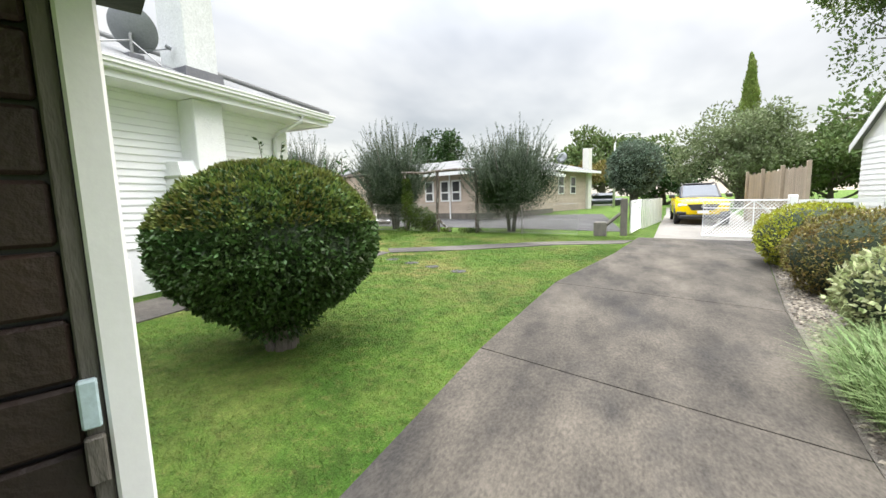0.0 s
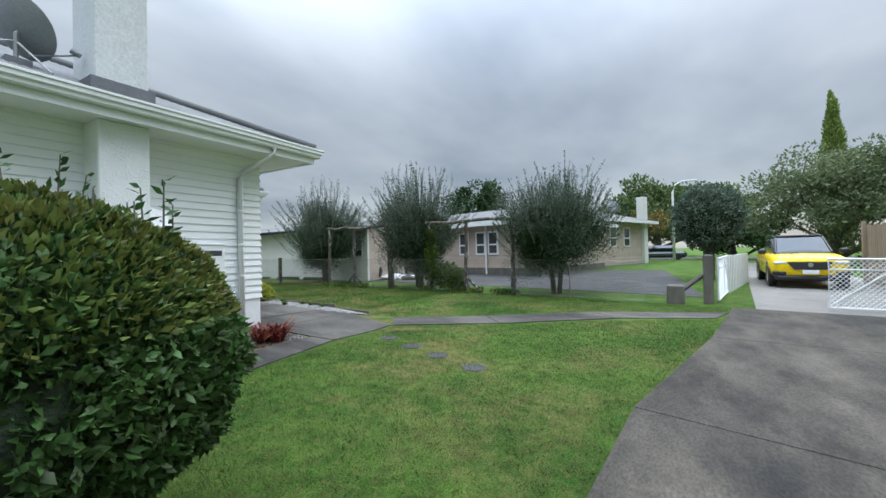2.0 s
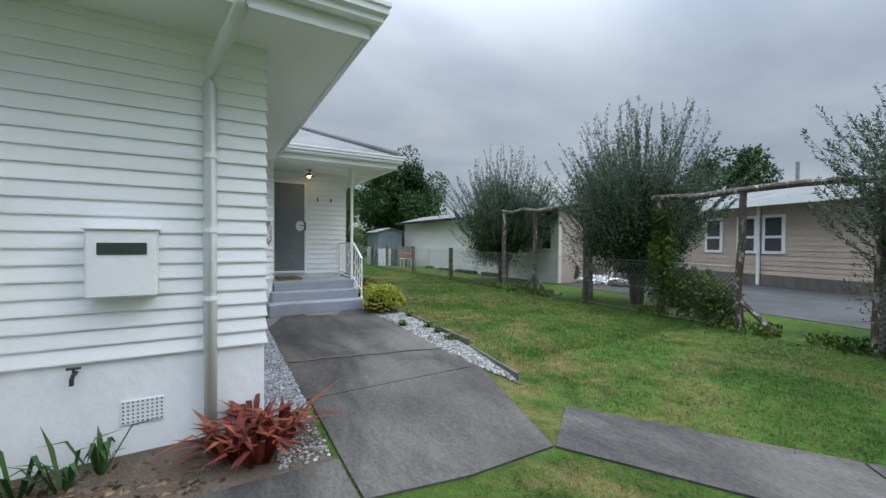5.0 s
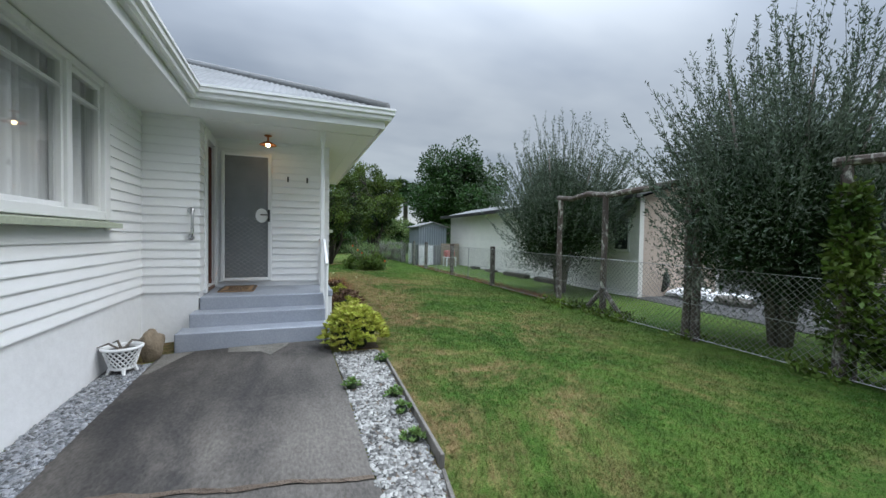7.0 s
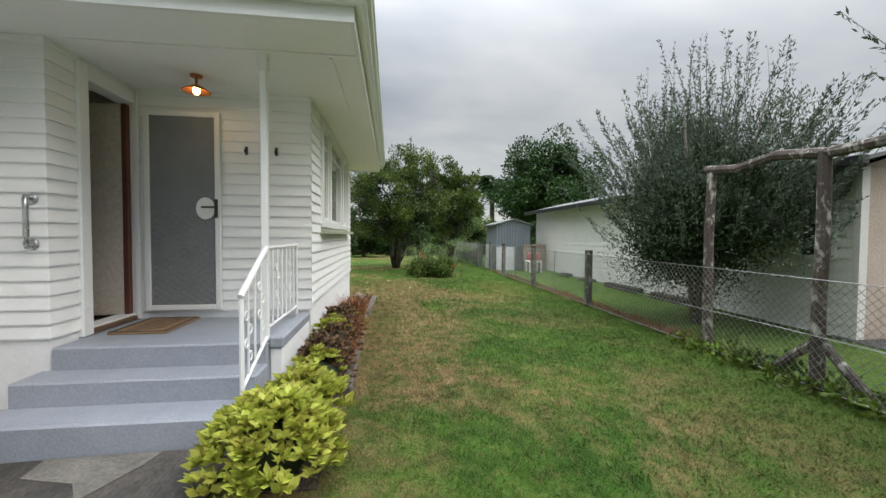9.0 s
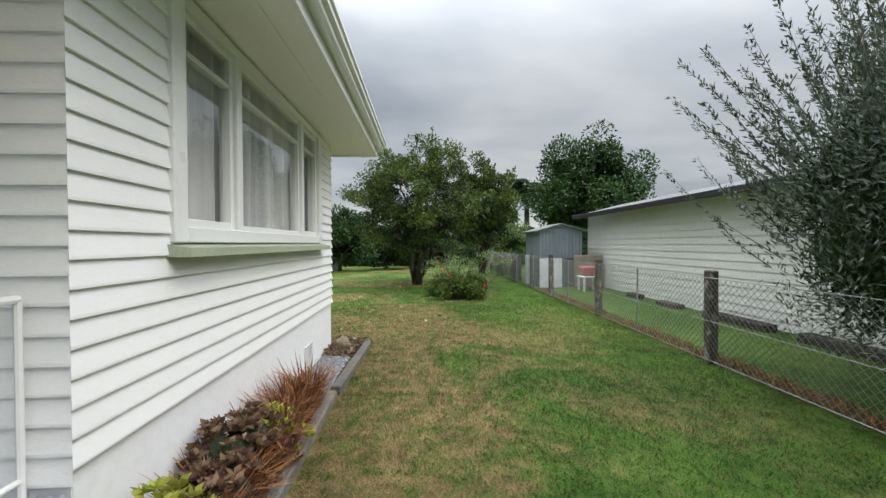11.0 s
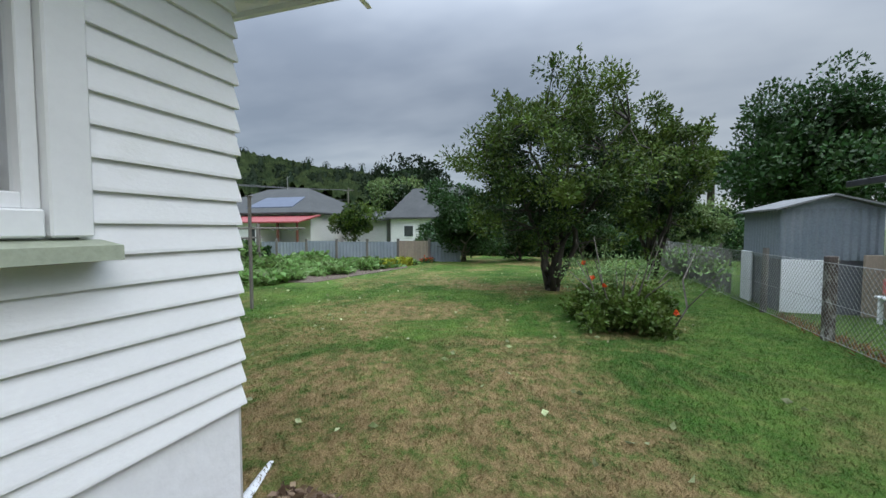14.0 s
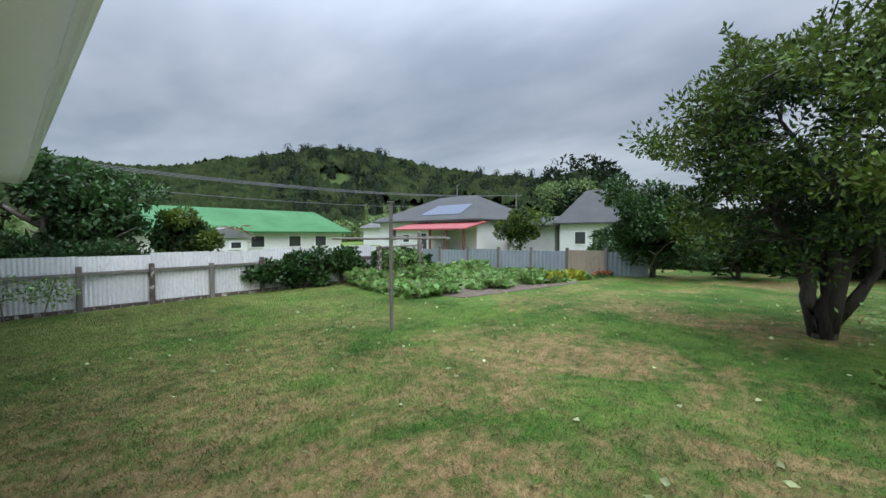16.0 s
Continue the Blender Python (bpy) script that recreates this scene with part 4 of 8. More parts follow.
part("door_knob", Build().lathe([(0.0, 0), (0.02, 0.0), (0.026, 0.02), (0.018, 0.035), (0.0, 0.04)], 12, Matrix.Translation((-11.655, 6.28, 2.0)) @ Matrix.Rotation(radians(90), 4, "Y")), STEEL, leaf_door, smooth=True)

screen = thing("screen_door", (-11.68, 7.4, 1.06), "white-framed screen door with grey mesh, folded back against the wall", "screen door")
sf = Build()
X0, X1, Y0, Y1, Z0, Z1 = -11.715, -11.68, 7.07, 7.75, 1.07, 2.97
sf.rbox(X0, X1, Y0, Y0 + 0.05, Z0, Z1, 0.005).rbox(X0, X1, Y1 - 0.05, Y1, Z0, Z1, 0.005)
sf.rbox(X0, X1, Y0 + 0.05, Y1 - 0.05, Z0, Z0 + 0.05, 0.005).rbox(X0, X1, Y0 + 0.05, Y1 - 0.05, Z1 - 0.05, Z1, 0.005)
part("frame", sf, TRIM, screen)
part("mesh_panel", Build().box(X0 + 0.012, X0 + 0.018, Y0 + 0.05, Y1 - 0.05, Z0 + 0.05, Z1 - 0.05), ALUMESH, screen, "grey insect mesh")
gr_ = Build()
for k in range(-16, 24):
    for sgn in (1, -1):
        # lower half carries a diamond grille
        pts = []
        for q in range(41):
            zz = Z0 + 0.05 + 0.9 * q / 40
            yy = Y0 + 0.05 + (k * 0.09 + sgn * (zz - Z0) * 1.4 + (0.8 if sgn < 0 else 0))
            if Y0 + 0.05 < yy < Y1 - 0.05:
                pts.append((X0 + 0.022, yy, zz))
        if len(pts) > 2:
            gr_.tube([pts[0], pts[-1]], 0.0035, 4)
part("grille", gr_, WIRE, screen, "diamond grille over the lower mesh")
hd = Build().rbox(X1, X1 + 0.012, Y1 - 0.05, Y1 - 0.02, 1.96, 2.14, 0.004).tube([(X1 + 0.01, Y1 - 0.035, 2.06), (X1 + 0.045, Y1 - 0.035, 2.06), (X1 + 0.045, Y1 - 0.15, 2.06)], 0.009, 8)
part("handle", hd, BLACK, screen, "black lever handle")
part("backplate", Build().lathe([(0.0, 0.0), (0.085, 0.0), (0.085, 0.006), (0.0, 0.008)], 24, Matrix.Translation((X0 + 0.026, Y1 - 0.135, 2.05)) @ Matrix.Rotation(radians(90), 4, "Y") @ Matrix.Diagonal((1.25, 1, 1, 1))), TRIM, screen, "round white plate round the handle")

MX0, MX1, MY0, MY1 = -11.68, -11.08, 7.12, 7.56
door_mat = thing("door_mat", (-11.38, 7.34, 0.985), "brown coir door mat with a dark woven border", "door mat")
part("coir_pad", Build().rbox(MX0, MX1, MY0, MY1, 0.986, 1.004, 0.005), MAT_COIR, door_mat)
bd = Build()
for a in (MY0 + 0.005, MY1 - 0.03):
    bd.box(MX0 + 0.005, MX1 - 0.005, a, a + 0.025, 1.004, 1.008)
for a in (MX0 + 0.005, MX1 - 0.03):
    bd.box(a, a + 0.025, MY0 + 0.03, MY1 - 0.03, 1.004, 1.008)
part("border", bd, MATEDGE, door_mat, "dark border")
for k in range(6):
    mid_x = MX0 + 0.09 + 0.083 * k
    part("stripe", Build().box(-0.006, 0.006, -0.15, 0.15, 1.004, 1.007, Matrix.Translation((mid_x, (MY0 + MY1) / 2, 0)) @ Matrix.Rotation(radians(32), 4, "Z")), MATEDGE, door_mat, "dark slanting stripe")

lamp = thing("porch_lamp", (-11.3, 7.72, 3.17), "copper dish porch lamp, switched on, under the soffit", "lamp")
LM = Matrix.Translation((-11.3, 7.72, 0))
part("bracket", Build().tube([(-11.3, 7.72, SOFF), (-11.3, 7.72, 3.06)], 0.012, 8).lathe([(0.0, 3.165), (0.05, 3.165), (0.045, 3.15), (0.0, 3.148)], 16, LM), COPPER, lamp, smooth=True)
part("shade", Build().lathe([(0.02, 3.085), (0.04, 3.075), (0.108, 3.036), (0.114, 3.027), (0.105, 3.029), (0.04, 3.062), (0.015, 3.075)], 28, LM), COPPER, lamp, "orange copper dish shade", True)
part("bulb", Build().blob((-11.3, 7.72, 3.035), (0.028, 0.028, 0.035), 8, 12), glow_material("warm_bulb", (1.0, 0.62, 0.28), 26.0), lamp, "glowing warm bulb", True)

pole = thing("porch_pole", (-10.75, 8.45, 0.985), "white square steel pole holding up the porch roof", "pole", kind="structure")
part("shaft", Build().rbox(-10.80, -10.75, 8.405, 8.455, 0.985, SOFF, 0.006), TRIM, pole)
part("collar", Build().rbox(-10.81, -10.74, 8.395, 8.465, SOFF - 0.14, SOFF - 0.002, 0.006), TRIM, pole)


def scroll(bm, c, s, flip=1):
    """Wrought-iron S scroll in the plane of the railing."""
    for sg in (1, -1):
        pts = [(c[0] + flip * sg * (0.035 + 0.03 * math.cos(a)) * s, c[1], c[2] + sg * (0.05 + 0.03 * math.sin(a)) * s) for a in np.linspace(-math.pi * 1.1, math.pi * 0.75, 12)]
        bm.tube(pts, 0.006, 5)


rail = thing("porch_railing", (-10.5, 8.45, 0.7), "white wrought-iron railing with scrolls beside the steps", "railing")
part("top_rail", Build().tube([(-11.70, 8.45, 1.70), (-10.77, 8.45, 1.70)], 0.014, 8), TRIM, rail)
part("lower_rail", Build().tube([(-11.70, 8.45, 1.09), (-10.77, 8.45, 1.09)], 0.011, 8), TRIM, rail)
part("end_post", Build().tube([(-11.70, 8.45, 0.985), (-11.70, 8.45, 1.70)], 0.012, 8), TRIM, rail)
for k in range(1, 7):
    part("baluster", Build().tube([(-11.70 + k * 0.135, 8.45, 1.09), (-11.70 + k * 0.135, 8.45, 1.70)], 0.008, 6), TRIM, rail)
for k in (2, 5):
    for h in (1.28, 1.5):
        sb = Build()
        scroll(sb, (-11.70 + k * 0.135, 8.45, h), 0.8)
        part("scroll", sb, TRIM, rail)
part("sloping_rail", Build().tube([(-10.73, 8.45, 1.70), (-10.20, 8.45, 1.41)], 0.02, 8), TRIM, rail)
part("lower_sloping_rail", Build().tube([(-10.73, 8.45, 1.02), (-10.22, 8.45, 0.82)], 0.012, 8), TRIM, rail)
part("newel", Build().tube([(-10.22, 8.45, 0.677), (-10.22, 8.45, 1.42)], 0.016, 8).lathe([(0.0, 0.682), (0.035, 0.682), (0.03, 0.70), (0.016, 0.71)], 10, Matrix.Translation((-10.22, 8.45, 0))), TRIM, rail)
for k in range(1, 4):
    xx = -10.73 + k * 0.13
    part("baluster", Build().tube([(xx, 8.45, 1.02 - (xx + 10.73) * 0.39), (xx, 8.45, 1.70 - (xx + 10.73) * 0.55)], 0.008, 6), TRIM, rail)
for a, c in ((-10.60, 1.38), (-10.60, 1.18), (-10.34, 1.04), (-10.34, 1.22)):
    sb = Build()
    scroll(sb, (a, 8.45, c), 1.0)
    part("scroll", sb, TRIM, rail)

grab = thing("grab_rail", (-10.7, 6.92, 1.85), "curved stainless grab rail fixed to the weatherboards", "grab rail")
part("bar", Build().tube([(-10.715, 6.90, 2.04), (-10.665, 6.905, 2.055), (-10.635, 6.925, 2.03), (-10.632, 6.93, 1.98), (-10.632, 6.93, 1.78), (-10.635, 6.925, 1.735), (-10.665, 6.905, 1.71), (-10.715, 6.90, 1.72)], 0.017, 10), STEEL, grab, smooth=True)
for zz in (2.04, 1.72):
    part("flange", Build().lathe([(0.0, 0.0), (0.04, 0.0), (0.035, 0.012), (0.0, 0.014)], 16, Matrix.Translation((-10.722, 6.90, zz)) @ Matrix.Rotation(radians(90), 4, "Y")), STEEL, grab, smooth=True)
for yy in (7.98, 8.26):
    hk = thing("wall_hook", (-11.72, yy, 2.58), "small dark hook on the porch wall", "hook", "porch wall hooks")
    part("prong", Build().tube([(-11.72, yy, 2.63), (-11.69, yy, 2.63), (-11.68, yy, 2.60), (-11.67, yy, 2.62)], 0.007, 6), BLACK, hk)
    part("plate", Build().rbox(-11.728, -11.714, yy - 0.012, yy + 0.012, 2.58, 2.66, 0.003), BLACK, hk)

# meter box, tap, vents, downpipe on the east wall
meter = thing("meter_box", (-6.27, 5.55, 1.35), "white steel meter box with a dark viewing pane", "meter box")
part("case", Build().rbox(-6.352, -6.23, 5.37, 5.73, 1.36, 1.79, 0.01), TRIM, meter)
part("viewing_pane", Build().rbox(-6.232, -6.222, 5.43, 5.68, 1.63, 1.705, 0.004), DARKPANE, meter, "dark viewing pane")
part("lid", Build().rbox(-6.352, -6.215, 5.36, 5.74, 1.785, 1.80, 0.004).box(-6.231, -6.226, 5.385, 5.40, 1.40, 1.77), TRIM, meter)
tap = thing("garden_tap", (-6.3, 5.3, 0.86), "dark brass garden tap on the plinth", "tap")
part("spout", Build().tube([(-6.375, 5.3, 0.885), (-6.31, 5.3, 0.885), (-6.28, 5.3, 0.87), (-6.275, 5.3, 0.83)], 0.012, 8), BLACK, tap)
part("tap_handle", Build().tube([(-6.32, 5.3, 0.89), (-6.32, 5.3, 0.925)], 0.008, 6).tube([(-6.32, 5.265, 0.925), (-6.32, 5.335, 0.925)], 0.009, 6), BLACK, tap)


def vent(p, u, n_, cols, rows, pitch):
    """A pierced vent plate let into the plinth."""
    v = thing("floor_vent", p, "white pierced vent set in the plinth", "vent", "underfloor vents")
    P, U, N, Z = Vector(p), Vector((*u, 0)), Vector((*n_, 0)), Vector((0, 0, 1))
    w, h = cols * pitch, rows * pitch
    q = [P + N * 0.002, P + U * w + N * 0.002, P + U * w + N * 0.002 + Z * h, P + N * 0.002 + Z * h]
    part("plate", Build().add(q + [a + N * 0.008 for a in q], [(3, 2, 1, 0), (4, 5, 6, 7), (0, 1, 5, 4), (1, 2, 6, 5), (2, 3, 7, 6), (3, 0, 4, 7)]), TRIM, v)
    ho = Build()
    for i in range(cols):
        for j in range(rows):
            c = P + U * (i + 0.5) * pitch + Z * (j + 0.5) * pitch + N * 0.0125
            r = pitch * 0.2
            ho.add([c - U * r - Z * r, c + U * r - Z * r, c + U * r + Z * r, c - U * r + Z * r], [(0, 1, 2, 3)])
    part("perforations", ho, BLACK, v)


vent((-6.376, 5.52, 0.50), (0, 1), (1, 0), 9, 6, 0.026)
vent((-14.46, 8.574, 0.52), (-1, 0), (0, 1), 8, 9, 0.032)
vent((-7.2, 6.384, 0.62), (-1, 0), (0, 1), 8, 6, 0.028)
access = thing("chimney_access_plate", (-5.98, 4.4, 0.3), "small white cleanout plate at the chimney foot", "plate")
part("plate", Build().rbox(-5.985, -5.965, 4.36, 4.56, 0.36, 0.47, 0.006), STUCCO, access)


def downpipe(pts, label):
    d = thing("downpipe", pts[-1], label, "downpipe")
    part("pipe", Build().tube(pts, 0.042 if pts[0][0] > -10 else 0.034, 12), TRIM, d, smooth=True)
    for h in (1.3, 1.78, 2.3):
        a = pts[4]
        part("clip", Build().lathe([(0.036, h), (0.049, h), (0.049, h + 0.03), (0.036, h + 0.03)], 12, Matrix.Translation((a[0], a[1], 0))), TRIM, d)


downpipe([(-5.72, 6.2, 3.23), (-5.72, 6.2, 3.12), (-6.26, 6.03, 2.9), (-6.315, 6.03, 2.82), (-6.315, 6.03, 0.35)], "white round downpipe cranked under the eave")
downpipe([(-15.93, 8.5, SOFF), (-15.93, 8.5, 3.10), (-15.72, 8.52, 3.0), (-15.655, 8.525, 2.92), (-15.655, 8.525, 0.62), (-15.69, 8.48, 0.52), (-16.1, 8.34, 0.50)], "white round downpipe at the house corner")

dish = thing("satellite_dish", (-6.42, 3.66, 3.65), "grey satellite dish on a braced roof mast", "satellite dish")
DM = Matrix.Translation((-6.45, 3.72, 4.08)) @ Vector((-0.35, 0.75, 0.5)).to_track_quat("Z", "Y").to_matrix().to_4x4()
part("reflector", Build().lathe([(0.0, -0.09), (0.12, -0.08), (0.24, -0.045), (0.33, 0.0), (0.335, 0.004), (0.24, -0.035), (0.12, -0.07), (0.0, -0.08)], 32, DM), DISH, dish, "dark grey dish", True)
part("mast", Build().tube([(-6.42, 3.66, 3.6), (-6.42, 3.66, 3.98), (-6.44, 3.70, 4.04)], 0.022, 8), WIRE, dish)
part("brace", Build().tube([(-6.42, 3.66, 3.9), (-6.5, 3.1, 3.72)], 0.012, 6).tube([(-6.42, 3.66, 3.9), (-6.1, 3.85, 3.55)], 0.012, 6), WIRE, dish)
part("receiver_arm", Build().tube([(-6.42, 3.75, 3.78), (-6.3, 4.1, 3.9)], 0.012, 6).tube([(-6.3, 4.06, 3.94), (-6.27, 4.13, 3.9)], 0.03, 8), DISH, dish)
part("roof_foot", Build().box(-6.52, -6.32, 3.56, 3.76, 3.58, 3.70), LEAD, dish)

# heat pump outside the east wall
pump = thing("heat_pump", (-6.1, 2.75, ground_z(-6.1, 2.75)), "white outdoor heat pump unit with a dark fan grille", "heat pump")
hz = ground_z(-6.1, 2.75)
part("case", Build().rbox(-6.3, -6.0, 2.38, 3.1, hz + 0.08, hz + 0.62, 0.02), TRIM, pump)
for yy in (2.45, 2.95):
    part("foot", Build().box(-6.3, -6.0, yy, yy + 0.07, hz, hz + 0.08), BLACK, pump)
FM = Matrix.Translation((-5.998, 2.66, hz + 0.35)) @ Matrix.Rotation(radians(90), 4, "Y")
part("fan_grille", Build().lathe([(0.0, 0.0), (0.22, 0.0), (0.225, 0.012), (0.215, 0.012), (0.21, 0.004), (0.0, 0.004)], 28, FM), BLACK, pump, "dark round fan grille")
fr_ = Build()
for k in range(8):
    fr_.lathe([(0.03 + 0.025 * k, 0.008), (0.036 + 0.025 * k, 0.012)], 24, FM)
part("grille_rings", fr_, DISH, pump)

# ---- front garden ----


def clipped_bush(name, c, radii, material, label, seed, n, size, tips=None, stem=0.12, tuck=0.0, rough=0.06, group=""):
    """A clipped shrub: a solid heart coloured as dark inner shade, and a close coat of leaves."""
    rng = np.random.default_rng(seed)
    x, y = c[0], c[1]
    b = thing(name, (x, y, ground_z(x, y)), label, "shrub", group)
    st = Build()
    for k in range(7):
        a = k * 0.9
        st.tube([(x + 0.1 * math.cos(a), y + 0.1 * math.sin(a), ground_z(x, y) - 0.05), (x + 0.14 * math.cos(a + 0.3), y + 0.14 * math.sin(a + 0.3), c[2] - radii[2] * 0.8), (x + 0.5 * radii[0] * math.cos(a), y + 0.5 * radii[1] * math.sin(a), c[2])], [stem * 0.5, stem * 0.4, stem * 0.2], 6)
    part("branchwork", st, BARK, b)
    part("heart", Build().blob(c, [r * 0.93 for r in radii], 14, 22, 0.1, seed), L_DARK, b, "solid core coloured as inner shade", True)
    d = directions(n, rng)
    bumps = np.array([1 + rough * noise.noise(Vector(v) * 3.1 + Vector((seed, 0, 0))) + rough * 0.6 * noise.noise(Vector(v) * 8.0) for v in d])[:, None]
    P = np.asarray(c) + d * np.asarray(radii) * bumps * rng.uniform(0.91, 1.0, (n, 1))
    N = d / np.asarray(radii)
    N /= np.linalg.norm(N, axis=1, keepdims=True)
    A = N * 0.5 + directions(n, rng) * 0.75 + np.array([0, 0, 0.15])
    part("foliage", leaf_mesh("foliage", P, A, size, size * 0.52, material, rng), material, b)
    if tips is not None:
        k = d[:, 2] > 0.25
        P2 = (np.asarray(c) + d * np.asarray(radii) * bumps * 1.01)[k][: n // 9]
        part("new_growth", leaf_mesh("new_growth", P2, N[k][: n // 9] + directions(len(P2), rng) * 0.6, size * 0.9, size * 0.45, tips, rng), tips, b, "bronze young leaves on top")
    return b


ball = clipped_bush("ball_hedge", (-2.97, 2.73, 1.16), (0.965, 0.965, 0.725), L_BOX, "large clipped dark-green ball-shaped hedge on short stems", 3, 62000, 0.048, L_BOXNEW)
lower = np.random.default_rng(4)
P, A = clump_points((-2.97, 2.73, 0.52), (0.42, 0.42, 0.28), 2600, lower, 0.4)
part("skirt", leaf_mesh("skirt", P, A + directions(2600, lower) * 0.6, 0.05, 0.026, L_BOX, lower), L_BOX, ball)
for k in range(11):
    a, q = lower.uniform(0.4, 2.6), lower.uniform(0.25, 0.8)
    x, y = -2.97 + 0.965 * q * math.cos(a), 2.73 + 0.965 * q * math.sin(a)
    z = 1.16 + 0.70 * math.sqrt(1 - q * q)
    h = lower.uniform(0.12, 0.34)
    e = Vector((x + lower.normal() * 0.04, y + lower.normal() * 0.04, z + h))
    shoot = part("shoot", Build().tube([(x, y, z - 0.1), e], [0.006, 0.003], 5), BARK, ball, "young shoot above the clipped top")
    m_ = int(h * 36)
    Q = np.array([(x, y, z)]) + np.linspace(0.1, 1.0, m_)[:, None] * (np.array(e) - np.array((x, y, z)))
    part("shoot_leaf", leaf_mesh("shoot_leaf", Q, directions(m_, lower) * [1, 1, 0.4] + [0, 0, 0.5], 0.06, 0.026, L_DEEP, lower), L_DEEP, shoot)

clipped_bush("golden_hedge", (3.15, 9.0, 0.66), (0.85, 1.25, 0.62), L_YELLOW, "clipped golden-yellow hedge beside the drive", 11, 9000, 0.055, rough=0.1)
clipped_bush("russet_hedge", (2.95, 6.95, 0.60), (0.85, 0.95, 0.62), L_BROWNHEDGE, "clipped russet-brown hedge beside the drive", 12, 9500, 0.05, rough=0.1)
clipped_bush("variegated_bush", (2.58, 5.0, 0.48), (0.62, 0.62, 0.50), L_VARIEG, "cream-variegated rounded bush beside the drive", 13, 5200, 0.07, rough=0.16)


def tuft(name, x, y, n, length, width, material, label, seed, spread=0.35, upright=0.9, base=0.12, group="", droop=0.25, dz=0.0):
    """A clump of long arching blades from one foot."""
    rng = np.random.default_rng(seed)
    z = ground_z(x, y) + dz
    t = thing(name, (x, y, z), label, "plant", group)
    vs, fs = [], []
    for i in range(n):
        a = rng.uniform(0, math.tau)
        r = base * math.sqrt(rng.uniform())
        p = Vector((x + r * math.cos(a), y + r * math.sin(a), z - 0.02))
        a2 = a + rng.normal() * 0.5
        L = length * rng.uniform(0.6, 1.15)
        o = Vector((math.cos(a2), math.sin(a2), 0)) * spread * rng.uniform(0.3, 1.3) * L / length
        s = Vector((-math.sin(a2), math.cos(a2), 0)) * width * 0.5
        m_ = p + o * 0.45 + Vector((0, 0, L * upright * 0.65))
        e = p + o + Vector((0, 0, L * upright * (1 - droop * rng.uniform(0, 1.6))))
        k = len(vs)
        vs += [p - s * 0.7, p + s * 0.7, m_ + s, m_ - s, e]
        fs += [(k, k + 1, k + 2, k + 3), (k + 3, k + 2, k + 4)]
    part("leaf_spray", Build().add(vs, fs), material, t)
    return t


for i, (x, y) in enumerate(((1.92, 3.95), (1.72, 3.45), (2.15, 3.55), (1.72, 2.98), (2.3, 4.2))):
    tuft("lavender_tuft", x, y, 900, 0.50, 0.009, L_LAV, "grey-green tuft of fine lavender blades", 20 + i, 0.38, 0.85, 0.26, "lavender by the drive")
ribbon("planting_bed", [(0.92, 0.2), (1.3, 2.85), (1.83, 5.85), (2.68, 9.6), (3.33, 12.7)], [(4.4, 0.2), (4.5, 2.85), (4.8, 5.85), (5.0, 9.6), (5.4, 12.7)], 0.012, MULCH, label="mulched planting bed beside the drive", category="planting bed")


def pebbles(name, poly_x, poly_y, n, size, material, label, seed, dz=0.02, keep=None):
    """Loose pebbles lying over a strip, as one piece of stuff."""
    rng = np.random.default_rng(seed)
    base = [Vector(v) for v in ((1, 0, 0), (-0.5, 0.86, 0), (-0.5, -0.86, 0), (0.2, 0.1, 0.75), (0.55, 0.6, 0.35), (-0.8, 0.1, 0.4), (0.5, -0.7, 0.3))]
    fcs = [(0, 4, 3), (4, 1, 3), (1, 5, 3), (5, 2, 3), (2, 6, 3), (6, 0, 3), (0, 1, 4), (1, 2, 5), (2, 0, 6)]
    b = Build()
    for _ in range(n):
        x, y = rng.uniform(*poly_x), rng.uniform(*poly_y)
        if keep and not keep(x, y):
            continue
        s = size * rng.uniform(0.55, 1.35)
        a = rng.uniform(0, math.tau)
        c, q = math.cos(a), math.sin(a)
        z = ground_z(x, y) + dz
        b.add([(x + s * (c * v.x - q * v.y * 0.8), y + s * (q * v.x + c * v.y * 0.8), z + s * v.z * 0.8) for v in base], fcs)
    return tagged(part(name, b, material), label, "gravel", "", "stuff")


ribbon("gravel_bed", [(-6.0, 8.62), (-7.2, 8.51), (-9.6, 8.478)], [(-6.0, 8.66), (-7.2, 8.86), (-9.6, 8.97)], 0.010, SOIL, label="pale gravel bed beside the path", category="gravel bed")
pebbles("gravel", (-9.6, -6.1), (8.47, 8.97), 7000, 0.020, PEBBLE_W, "pale grey and white loose gravel", 30, 0.010, lambda x, y: 8.49 + max(x + 7.2, 0) * 0.11 < y < min(8.66 + (-6.0 - x) * 0.165, 8.86 + (-7.2 - x) * 0.045))
ribbon("gravel_bed", [(-6.5, 6.40), (-9.88, 6.40)], [(-6.5, 6.735), (-9.88, 6.735)], 0.008, SOIL, label="blue-grey gravel bed along the wall", category="gravel bed")
pebbles("gravel", (-9.86, -6.45), (6.40, 6.73), 6500, 0.02, PEBBLE_B, "blue-grey loose gravel against the house wall", 31, 0.010)
edge = thing("bed_edging", (-8, 8.9, ground_z(-8, 8.9)), "weathered timber edging beside the gravel", "edging", kind="structure")
